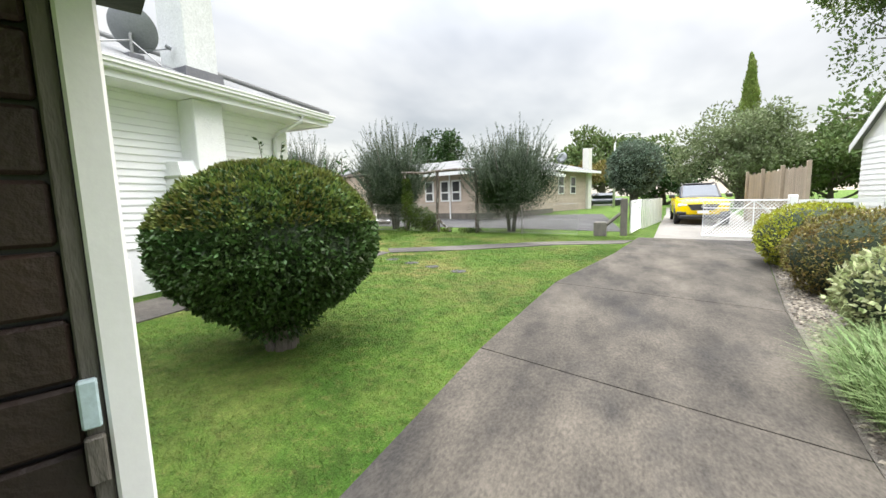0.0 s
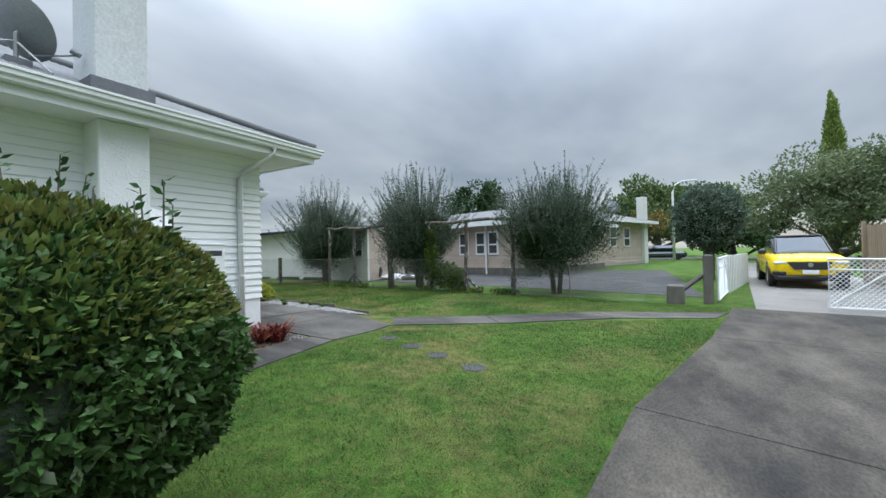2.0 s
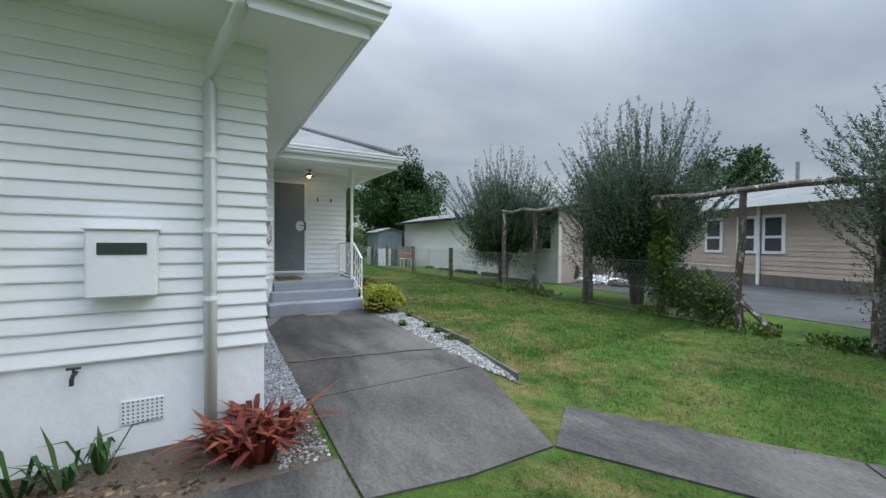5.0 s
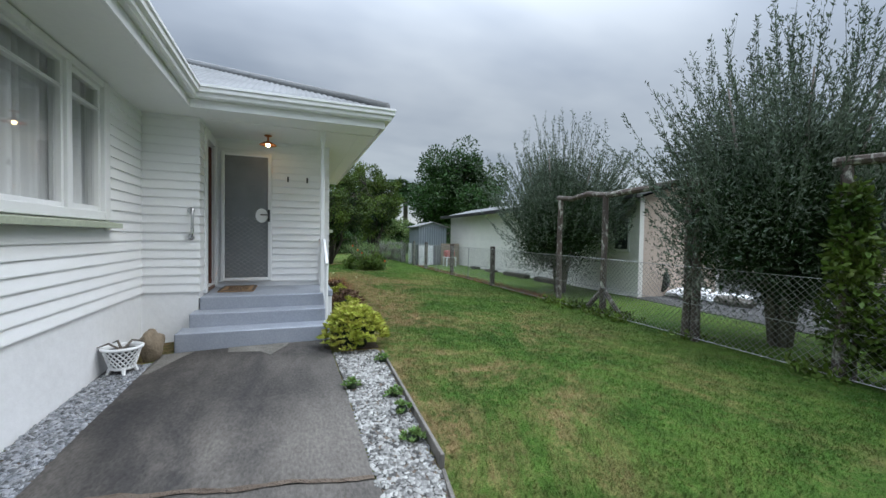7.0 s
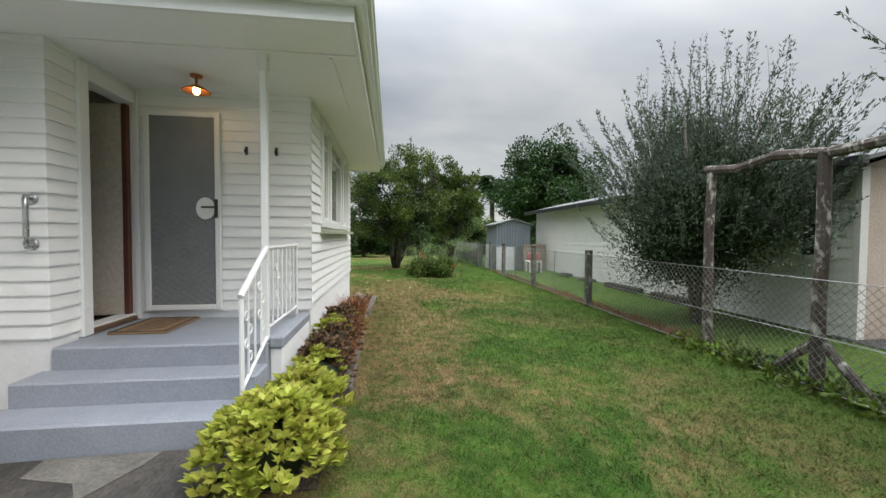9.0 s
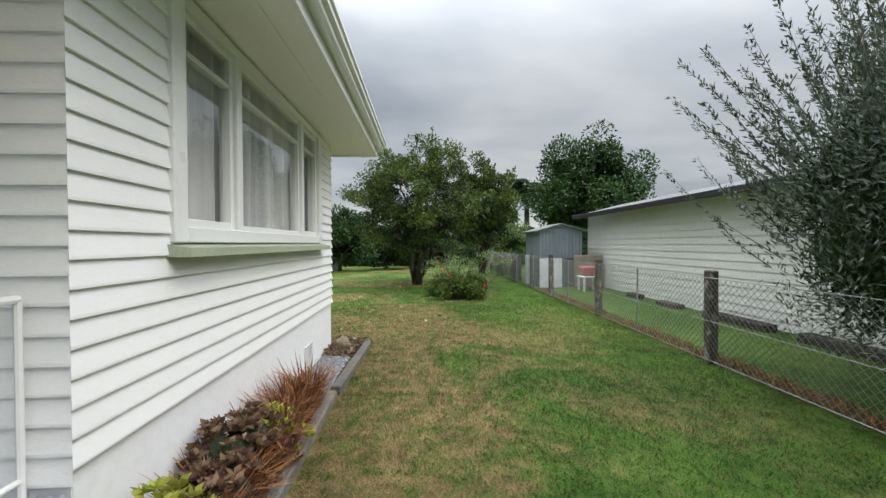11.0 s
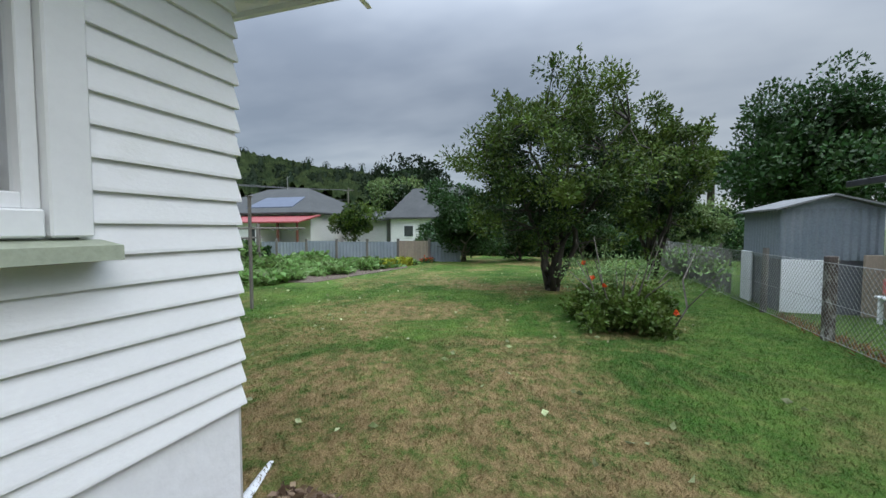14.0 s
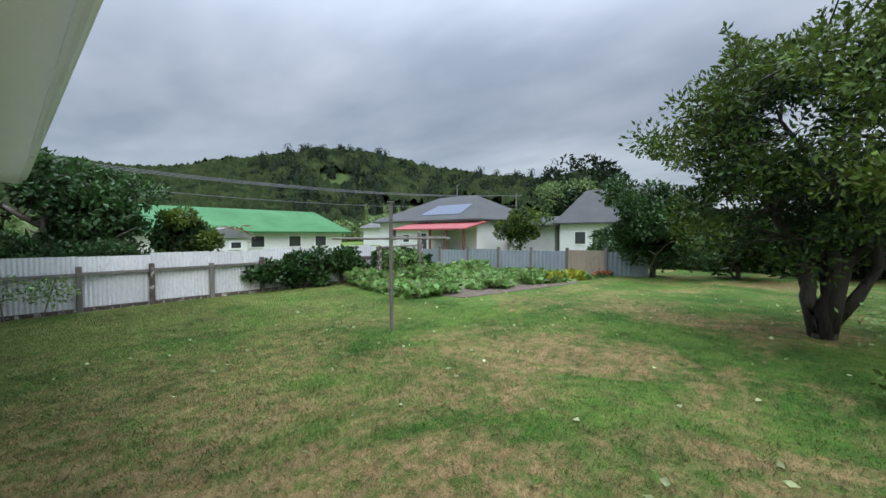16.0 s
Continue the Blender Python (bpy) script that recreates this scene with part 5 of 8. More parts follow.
for x0, y0, x1, y1 in ((-6.1, 8.69, -7.25, 8.88), (-7.27, 8.885, -9.5, 9.0)):
    a = math.atan2(y1 - y0, x1 - x0)
    L = math.hypot(x1 - x0, y1 - y0)
    z = ground_z((x0 + x1) / 2, y0)
    part("edging_board", Build().rbox(0, L, -0.012, 0.012, z - 0.15, z + 0.05, 0.004, Matrix.Translation((x0, y0, 0)) @ Matrix.Rotation(a, 4, "Z")), WOODGREY, edge)

# corner bed by the chimney
ribbon("corner_bed", [(-6.36, 4.97), (-6.36, 6.72)], [(-5.66, 4.97), (-5.64, 6.72)], 0.006, SOIL, label="dark soil bed at the house corner", category="planting bed")
for i, (x, y) in enumerate(((-6.0, 6.15), (-6.05, 6.45), (-5.85, 6.3), (-6.2, 6.3))):
    tuft("bromeliad", x, y, 46, 0.42, 0.042, L_RED, "dark red bromeliad with arching strap leaves", 40 + i, 0.33, 0.75, 0.07, "bromeliads at the house corner", 0.35)
for i, (x, y) in enumerate(((-6.15, 5.1), (-6.1, 5.3), (-6.2, 5.45))):
    tuft("strap_lily", x, y, 12, 0.42, 0.026, L_DEEP, "green strap-leaved lily in the corner bed", 50 + i, 0.25, 0.85, 0.05, "strap lilies", 0.45)
rng5 = np.random.default_rng(55)
P = np.stack([rng5.uniform(-6.3, -5.7, 500), rng5.uniform(5.0, 6.1, 500), np.full(500, 0.29)], 1)
tagged(part("leaf_litter", leaf_mesh("leaf_litter", P, directions(500, rng5) * [1, 1, 0.2], 0.06, 0.03, L_LITTER, rng5), L_LITTER), "scattered brown dead leaves", "leaf litter", "", "stuff")
pebbles("gravel", (-6.3, -5.68), (6.4, 6.72), 320, 0.018, PEBBLE_W, "white pebbles at the corner bed's end", 33, 0.008)
tuft("weed_tuft", -5.9, 4.52, 40, 0.16, 0.012, L_DEEP, "small green weed at the chimney foot", 57, 0.06, 0.9, 0.04)

# planter, boulder, lime shrub by the steps
planter = thing("planter_pot", (-9.66, 6.56, ground_z(-9.66, 6.56)), "white lattice-work plant pot on feet beside the steps", "plant pot")
PZ = ground_z(-9.66, 6.56) + 0.015
pot = Build()
for k in range(18):
    for sgn in (1, -1):
        pts = []
        for q in range(7):
            s = q / 6
            r = 0.095 + 0.05 * s
            a = math.tau * k / 18 + sgn * s * 1.1
            pts.append((-9.66 + r * math.cos(a), 6.56 + r * math.sin(a), PZ + 0.06 + 0.17 * s))
        pot.tube(pts, 0.007, 4, False)
part("lattice", pot, TRIM, planter)
part("rim", Build().lathe([(0.135, PZ + 0.225), (0.165, PZ + 0.235), (0.168, PZ + 0.255), (0.145, PZ + 0.26), (0.135, PZ + 0.235)], 28, Matrix.Translation((-9.66, 6.56, 0))).lathe([(0.08, PZ + 0.04), (0.10, PZ + 0.05), (0.10, PZ + 0.065), (0.0, PZ + 0.065)], 24, Matrix.Translation((-9.66, 6.56, 0))), TRIM, planter, smooth=True)
part("liner", Build().lathe([(0.0, PZ + 0.07), (0.085, PZ + 0.07), (0.13, PZ + 0.22), (0.0, PZ + 0.215)], 24, Matrix.Translation((-9.66, 6.56, 0))), BLACK, planter, "dark pot liner with soil", True)
for k in range(4):
    a = k * math.tau / 4 + 0.4
    part("foot", Build().tube([(-9.66 + 0.09 * math.cos(a), 6.56 + 0.09 * math.sin(a), PZ + 0.055), (-9.66 + 0.115 * math.cos(a), 6.56 + 0.115 * math.sin(a), PZ - 0.005)], [0.02, 0.012], 6), TRIM, planter)
tr_ = Build()
for k in range(3):
    a = 2.6 + k * 1.2
    tr_.tube([(-9.66, 6.56, PZ + 0.21), (-9.66 + 0.1 * math.cos(a), 6.56 + 0.1 * math.sin(a), PZ + 0.29), (-9.66 + 0.22 * math.cos(a), 6.56 + 0.22 * math.sin(a), PZ + 0.25)], [0.012, 0.01, 0.005], 5)
part("dry_stems", tr_, BARK, planter)
rock = tagged(part("boulder", Build().blob((-10.06, 6.68, ground_z(-10.06, 6.68) + 0.14), (0.12, 0.11, 0.19), 12, 18, 0.35, 2.0), ROCK, smooth=True), "tan rounded boulder against the steps", "boulder")


def rosette_bush(name, x, y, r, h, n, material, label, seed, size=0.12):
    """A low shrub of leafy rosettes."""
    rng = np.random.default_rng(seed)
    z = ground_z(x, y)
    b = thing(name, (x, y, z), label, "shrub")
    # dark core colours in the shade between the rosettes
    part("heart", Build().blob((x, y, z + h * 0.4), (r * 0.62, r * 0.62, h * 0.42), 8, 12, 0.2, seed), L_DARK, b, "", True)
    Ps, As = [], []
    for i in range(n):
        a = rng.uniform(0, math.tau)
        q = math.sqrt(rng.uniform())
        c = np.array([x + r * q * math.cos(a), y + r * q * math.sin(a), z + h * (0.10 + 0.90 * math.sqrt(max(1 - q * q, 0.002))) * rng.uniform(0.85, 1.05)])
        for k in range(9):
            t = k * 2.4 + a
            Ps.append(c), As.append((math.cos(t), math.sin(t), 0.25 + 0.08 * k))
    part("foliage", leaf_mesh("foliage", np.array(Ps), np.array(As), size, size * 0.6, material, rng, 0.15), material, b)
    return b


rosette_bush("lime_shrub", -9.84, 8.74, 0.37, 0.44, 300, L_LIME, "lime-green leafy shrub beside the porch steps", 60, 0.068)
rosette_bush("lime_shrub", -10.42, 8.80, 0.27, 0.37, 140, L_LIME, "lime-green leafy shrub under the porch rail", 61, 0.08)
ribbon("side_bed", [(-9.7, 8.585), (-13.9, 8.585)], [(-9.7, 9.0), (-13.9, 8.99)], 0.012, SOIL, label="narrow soil bed along the house", category="planting bed")
for i in range(11):
    x = -10.85 - i * 0.2
    rosette_bush("purple_shrub", x, 8.80 + 0.04 * math.sin(i * 2.1), 0.25, 0.40 + 0.06 * math.sin(i * 1.7), 60, L_PURPLE if i % 5 else L_LIME, "low purple-brown leafy shrub in the side bed" if i % 5 else "low yellow-green leafy shrub in the side bed", 70 + i, 0.052)
for i in range(9):
    tuft("russet_tuft", -11.35 - i * 0.27, 8.86, 190 + 12 * i, 0.46 + 0.012 * i, 0.012, L_RUSSET, "russet-brown tuft of dry grassy blades", 90 + i, 0.26, 0.85, 0.08, "russet tufts along the house")
logs = thing("log_edging", (-12.5, 9.0, ground_z(-12.5, 9.0)), "weathered timber rails edging the side bed", "edging", kind="structure")
for x0, x1, y0, y1 in ((-10.9, -12.0, 9.02, 9.0), (-12.05, -13.9, 9.0, 8.98), (-13.95, -15.66, 9.0, 9.06)):
    z = ground_z((x0 + x1) / 2, 9.0)
    a = math.atan2(y1 - y0, x1 - x0)
    part("rail", Build().rbox(0, math.hypot(x1 - x0, y1 - y0), -0.045, 0.045, z - 0.04, z + 0.07, 0.012, Matrix.Translation((x0, y0, 0)) @ Matrix.Rotation(a, 4, "Z")), WOODGREY, logs)
ribbon("gravel_bed", [(-13.92, 8.585), (-15.55, 8.585)], [(-13.92, 8.92), (-15.55, 8.92)], 0.010, SOIL, label="blue-grey gravel bed along the back wall", category="gravel bed")
pebbles("gravel", (-15.55, -13.9), (8.6, 8.92), 6500, 0.017, PEBBLE_B, "blue-grey loose gravel along the back wall", 34, 0.012)
ribbon("corner_debris_bed", [(-15.1, 8.59), (-15.8, 8.59)], [(-15.1, 9.0), (-15.62, 9.03)], 0.02, SOIL, label="brown leafy soil at the house corner", category="planting bed")
P = np.stack([-15.05 - 0.85 * rng5.uniform(0, 1, 900) ** 0.8, rng5.uniform(8.6, 9.0, 900), np.full(900, ground_z(-15.8, 8.7) + 0.035)], 1)
tagged(part("leaf_litter", leaf_mesh("leaf_litter", P, directions(900, rng5) * [1, 1, 0.3], 0.06, 0.035, L_LITTER, rng5), L_LITTER), "brown dead leaves in the corner bed", "leaf litter", "", "stuff")
tagged(part("boulder", Build().blob((-15.45, 8.77, ground_z(-15.45, 8.75) + 0.07), (0.11, 0.09, 0.085), 10, 14, 0.4, 5.0), ROCK, smooth=True), "tan rounded boulder in the corner bed", "boulder")
for i, (x, y, s) in enumerate(((-15.3, 8.9, 0.05), (-15.72, 8.66, 0.06), (-15.8, 8.85, 0.05))):
    tagged(part("stone", Build().blob((x, y, ground_z(x, y) + 0.04), (s, s * 0.8, s * 0.6), 7, 10, 0.4, 7.0 + i), ROCK, smooth=True), "small brown stone in the corner bed", "stone", "corner bed stones")

# round stepping stones in the lawn
for i, (x, y) in enumerate(((-4.5, 7.32), (-3.9, 7.08), (-3.33, 6.86), (-2.68, 6.62))):
    tagged(part("stepping_stone", Build().lathe([(0.0, 0.006), (0.13, 0.006), (0.15, 0.0), (0.15, -0.06)], 22, Matrix.Translation((x, y, ground_z(x, y))) @ Matrix.Diagonal((1.0 + 0.1 * math.sin(i * 3), 1, 1, 1))), ASPHALT), "dark round stone disc sunk in the lawn", "stepping stone", "stepping stones in the lawn")

# the dark carport that the walk sets out from
carport = thing("carport_wall", (-1.2, 0.3, 0.0), "dark brown board wall with a white corner post", "wall", kind="structure")
WM = Matrix.Translation((-0.955, 0.44, 0)) @ Matrix.Rotation(radians(66), 4, "Z")
part("corner_post", Build().rbox(-0.022, 0.042, -0.02, 0.02, -0.1, 2.0, 0.006, WM), TRIM, carport, "white painted corner post")
part("grey_stop", Build().rbox(-0.056, -0.025, -0.005, 0.03, -0.1, 1.98, 0.004, WM), WOODGREY, carport)
# brown taken down to near black for the shade under the carport roof
CARPORTWOOD = surface("carport_shade_board", (0.030, 0.014, 0.009), (0.016, 0.008, 0.006), 4, 0.6, 0.3, 40, vary=0.25)
for k in range(15):
    part("board", Build().rbox(-1.6, -0.059, 0.0, 0.025, -0.05 + 0.135 * k, 0.075 + 0.135 * k, 0.008, WM), CARPORTWOOD, carport)
part("backing", Build().rbox(-1.6, -0.01, 0.032, 0.06, -0.1, 1.98, 0.005, WM), BLACK, carport)
part("roof_edge", Build().box(-1.8, 0.13, -1.6, 0.14, 1.95, 2.1, WM), BLACK, carport, "dark roof edge")
part("switch_plate", Build().rbox(-0.062, -0.03, -0.03, -0.008, 1.07, 1.17, 0.004, WM), surface("pale_blue_plastic", (0.42, 0.55, 0.58), (0.38, 0.50, 0.54), 5, 0.4, 0.05), carport, "pale blue plastic plate")
part("bracket", Build().rbox(-0.062, -0.028, -0.028, -0.006, 0.95, 1.05, 0.004, WM), WOODGREY, carport)

# small weeds in the gravel, coarse chips on the mulched bed
for i, (x, y) in enumerate(((-8.55, 8.53), (-8.3, 8.84), (-8.0, 8.83), (-9.15, 8.93), (-7.6, 8.80))):
    rosette_bush("weed", x, y, 0.07, 0.09, 14, L_VEG, "small green weed growing in the pale gravel", 140 + i, 0.035)
pebbles("bark_chips", (1.0, 3.6), (0.6, 9.5), 15000, 0.024, MULCHCHIP, "loose pale bark chips and shell over the bed", 36, 0.012, lambda x, y: np.interp(y, [0.2, 2.85, 5.85, 9.6], [0.95, 1.33, 1.87, 2.72]) < x)

# ---- north boundary: chain-link fence, rustic frames, olive bushes ----
FY = 13.15
fence = thing("chain_link_fence", (-14, FY, 0.45), "low chain-link fence on weathered timber posts", "fence")


def post(x, h, r=0.05, mat=WOODGREY, name="post", y=FY, parent=None, square=False):
    z = ground_z(x, y)
    b = Build()
    if square:
        b.rbox(x - r, x + r, y - r, y + r, z - 0.2, z + h, 0.01)
    else:
        b.tube([(x, y, z - 0.2), (x + 0.01, y, z + h * 0.5), (x, y + 0.01, z + h)], [r * 1.08, r, r * 0.92], 8)
    return part(name, b, mat, parent or fence)


for x in (-14.75, -17.7, -20.5):
    post(x, 1.08, 0.055, WOODDARK, square=True)
for x in (-16.35, -19.3, -3.0):
    post(x, 1.0, 0.014, WIRE, "steel_stake")
post(-4.56, 1.05, 0.05)
grey_boards = thing("grey_board_fence", (-28, 13.3, 0.5), "weathered grey paling fence beyond the shed", "fence", kind="structure")
for k in range(38):
    part("paling", Build().rbox(-24.5 - 0.22 * k, -24.3 - 0.22 * k, FY + 0.16, FY + 0.185, 0.4, 1.42 + 0.05 * math.sin(k * 2.3), 0.004), WOODGREY, grey_boards)
for x in (-22.3, -24.5, -27.0, -29.5):
    post(x, 1.1, 0.05)
runs = [(-29.5, -12.0), (-12.0, -8.95), (-8.95, -7.4), (-7.4, -6.1), (-4.56, -1.2)]
for x0, x1 in runs:
    w = Build()
    H, pitch = 0.95, 0.075
    n = int((x1 - x0 + H) / pitch)
    for k in range(n):
        for sg in (1, -1):
            a = x0 - H + k * pitch if sg > 0 else x0 + k * pitch
            b_ = a + H if sg > 0 else a - H
            s0, s1 = (max(0, (x0 - a) / H), min(1, (x1 - a) / H)) if sg > 0 else (max(0, (a - x1) / H), min(1, (a - x0) / H))
            if s1 - s0 < 0.03:
                continue
            p0_, p1_ = a + (b_ - a) * s0, a + (b_ - a) * s1
            zb = ground_z((p0_ + p1_) / 2, FY) + 0.05
            w.tube([(p0_, FY - 0.06, zb + H * s0), (p1_, FY - 0.06, zb + H * s1)], 0.0026, 3, False)
    for h in (0.05, 0.5, 1.0):
        w.tube([(x0 + (x1 - x0) * q / 6, FY - 0.06, ground_z(x0 + (x1 - x0) * q / 6, FY) + h) for q in range(7)], 0.004, 4, False)
    part("wire_mesh", w, WIRE, fence, "galvanised diamond wire mesh")


def rustic_frame(xs, ends, zt, label, seed):
    """A tall frame of flaking rough posts with a crooked top beam and short struts."""
    rng = np.random.default_rng(seed)
    f = thing("rustic_frame", (xs[0], FY, ground_z(xs[0], FY)), label, "garden frame")
    for i, x in enumerate(xs):
        z = ground_z(x, FY)
        part("post", Build().tube([(x, FY, z - 0.2), (x + rng.normal() * 0.02, FY, z + 0.7), (x + rng.normal() * 0.02, FY, z + 1.4), (x, FY, zt - 0.02)], [0.062, 0.055, 0.052, 0.05], 9), WOODDARK, f)
    pts = [(x, FY + rng.normal() * 0.015, zt + rng.normal() * 0.02) for x in np.linspace(ends[0], ends[1], 8)]
    part("top_beam", Build().tube(pts, 0.05, 8), WOODDARK, f)
    x = xs[1]
    z = ground_z(x, FY)
    part("strut", Build().tube([(x - 0.45, FY - 0.02, z + 0.02), (x, FY - 0.02, z + 0.45)], 0.04, 6), WOODDARK, f)
    part("strut", Build().tube([(x + 0.45, FY + 0.02, z + 0.02), (x, FY + 0.02, z + 0.45)], 0.04, 6), WOODDARK, f)
    return f


rustic_frame((-11.85, -10.62, -9.05, -8.9), (-11.95, -8.8), 2.58, "rustic frame of flaking dark posts with a crooked beam", 5)
rustic_frame((-7.4, -6.05, -4.6), (-7.5, -4.5), 2.55, "rustic frame of flaking dark posts with a crooked beam", 6)


def olive(x, y, h, r, seed, n=15000, wisps=60):
    """A bushy olive: several stems, a dense lower crown of narrow leaves, long shoots standing out on top."""
    rng = np.random.default_rng(seed)
    z = ground_z(x, y)
    t = thing("olive_bush", (x, y, z), "bushy grey-green olive with long upright shoots", "shrub", "olives along the fence")
    st = Build()
    for k in range(6):
        a = k * 1.05 + rng.uniform(0, 0.4)
        st.tube([(x + 0.08 * math.cos(a), y + 0.08 * math.sin(a), z - 0.1), (x + 0.16 * math.cos(a), y + 0.16 * math.sin(a), z + 0.6), (x + 0.4 * r * math.cos(a), y + 0.4 * r * math.sin(a), z + h * 0.5), (x + 0.55 * r * math.cos(a), y + 0.55 * r * math.sin(a), z + h * 0.8)], [0.05, 0.04, 0.025, 0.01], 7)
    part("branchwork", st, BARK, t, smooth=True)
    cl = []
    for k in range(44):
        d = directions(1, rng)[0]
        q = rng.uniform(0.3, 0.78)
        s = rng.uniform(0.26, 0.42)
        cl.append(((x + d[0] * r * q, y + d[1] * r * q, z + h * 0.45 + d[2] * h * 0.44 * q), (r * s, r * s, h * s * 0.52), 1.0))
    P, A = crown_leaves(cl, n / 44, rng, up=0.5, scatter=0.7, inner=0.1)
    sh = Build()
    Ps, As = [P], [A]
    for k in range(wisps):
        a, q = rng.uniform(0, math.tau), math.sqrt(rng.uniform())
        b0 = np.array([x + r * q * math.cos(a) * 0.78, y + r * q * math.sin(a) * 0.78, z + h * (rng.uniform(0.5, 0.74) - 0.22 * q * q)])
        lean = 0.2 + 0.75 * q
        out = np.array([math.cos(a) * q * lean + rng.normal() * 0.13, math.sin(a) * q * lean + rng.normal() * 0.13, 1.0])
        L = h * rng.uniform(0.18, 0.40) * (1.05 - 0.45 * q * q)
        bow = np.array([math.cos(a), math.sin(a), 0.0]) * L * rng.uniform(-0.06, 0.16)
        e = b0 + out * L
        mid_ = (b0 + e) / 2 + bow
        sh.tube([b0, mid_, e], [0.006, 0.004, 0.0015], 4, False)
        m_ = 84
        s = rng.uniform(0, 1, (m_, 1)) ** 0.85
        Ps.append((1 - s) ** 2 * b0 + 2 * s * (1 - s) * (2 * mid_ - (b0 + e) / 2) + s * s * e + rng.normal(size=(m_, 3)) * 0.012)
        As.append(out * 0.75 + directions(m_, rng) * 0.75)
    part("shoot_spray", sh, L_OLIVE, t)
    P, A = np.concatenate(Ps), np.concatenate(As)
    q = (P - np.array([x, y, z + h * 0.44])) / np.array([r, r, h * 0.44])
    # inner and lower leaves are coloured dark to paint in the olive's shade
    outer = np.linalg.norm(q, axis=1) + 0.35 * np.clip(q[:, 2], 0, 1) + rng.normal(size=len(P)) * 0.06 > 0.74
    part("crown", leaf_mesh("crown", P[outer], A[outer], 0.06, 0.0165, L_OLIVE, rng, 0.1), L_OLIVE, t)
    part("shade_foliage", leaf_mesh("shade_foliage", P[~outer], A[~outer], 0.09, 0.024, L_SHADE, rng, 0.1), L_SHADE, t, "inner and lower leaves coloured darker for the shade within")
    # dark lump painted as the shade deep in the olive
    part("heart", Build().blob((x, y, z + h * 0.46), (r * 0.5, r * 0.5, h * 0.2), 12, 16, 0.9, seed), L_DARK, t, "solid core coloured as shaded twigs", True)
    return t


olive(-3.55, 13.95, 3.75, 1.75, 101, 62000, 280)
olive(-8.4, 14.05, 4.1, 1.6, 102, 70000, 340)
olive(-13.2, 14.2, 4.0, 1.65, 103, 64000, 320)

rngw = np.random.default_rng(7)
vine = thing("climbing_vine", (-7.2, FY + 0.1, ground_z(-7.2, FY)), "bright green vine climbing the frame and wire", "vine")
cl = [((-7.3, FY, 1.6), (0.22, 0.2, 0.5), 1), ((-7.25, FY + 0.1, 1.0), (0.4, 0.3, 0.5), 1.4), ((-6.8, FY + 0.15, 0.85), (0.5, 0.3, 0.45), 1.6), ((-6.4, FY + 0.1, 0.75), (0.35, 0.25, 0.35), 1), ((-7.35, FY, 2.1), (0.15, 0.12, 0.3), 0.5)]
P, A = crown_leaves(cl, 1100, rngw, 0.2, 0.9, 0.1)
part("foliage", leaf_mesh("foliage", P, A, 0.08, 0.045, L_CITRUS, rngw), L_CITRUS, vine)
part("stem", Build().tube([(-7.3, FY + 0.08, 0.3), (-7.33, FY + 0.06, 1.2), (-7.3, FY + 0.06, 2.2)], [0.02, 0.015, 0.006], 6), BARK, vine)
n = 4200
px_ = np.concatenate([rngw.uniform(-12.3, -4.3, n), rngw.uniform(-22, -12.3, n // 2)])
py_ = FY + rngw.normal(0, 0.13, len(px_))
dens = np.array([noise.noise(Vector((a * 0.9, 0, 3))) for a in px_])
k = (dens > 0.0) & (px_ > -12.6)
P = np.stack([px_[k], py_[k], np.array([ground_z(a, b) for a, b in zip(px_[k], py_[k])]) + rngw.uniform(0, 0.2, k.sum()) ** 1.3], 1)
tagged(part("fence_weeds", leaf_mesh("fence_weeds", P, directions(len(P), rngw) + [0, 0, 0.6], 0.08, 0.04, L_CITRUS, rngw), L_CITRUS), "green leafy weeds along the foot of the fence", "weeds", "", "stuff")
P = np.stack([rngw.uniform(-22, -12, 2600), FY + 0.12 + rngw.normal(0, 0.07, 2600), np.full(2600, 0.47)], 1)
tagged(part("dry_weeds", leaf_mesh("dry_weeds", P, directions(2600, rngw) * [1, 1, 0.5] + [0, 0, 0.5], 0.13, 0.012, L_RUSSET, rngw), L_RUSSET), "straw-brown dead weeds along the wire", "weeds", "", "stuff")

# ---- north neighbours ----
ribbon("neighbour_yard", [(-12.2, 15.3), (-5.0, 15.0), (0.1, 14.6)], [(-17.0, 24.0), (-8.0, 24.0), (-1.0, 26.0)], 0.01, ASPHALT, label="worn grey asphalt yard of the neighbouring house", category="yard")
GX0, GX1, GY0, GY1 = -23.5, -12.0, 15.45, 18.0
garage = thing("neighbour_garage", (-17.7, 18, 0.45), "long cream weatherboard garage with a low roof", "garage", kind="structure")
gw = Build()
gw.box(GX0, GX1, GY0, GY0 + 0.12, 0.2, 2.75).box(GX0, GX0 + 0.12, GY0 + 0.12, GY1, 0.2, 2.75).box(GX0, GX1, GY1, GY1 + 0.12, 0.2, 2.75)
part("wall", gw, CREAMBOARD, garage)
# added pink end wall that stands in for the brick house beyond
part("end_wall", Build().box(GX1 - 0.12, GX1, GY0 + 0.12, GY1, 0.2, 2.75), PINKBOARD, garage, "pinkish end wall standing in for the brick house")
rows_ = 15
gb = Build()
o, hh = 0.022, 0.152
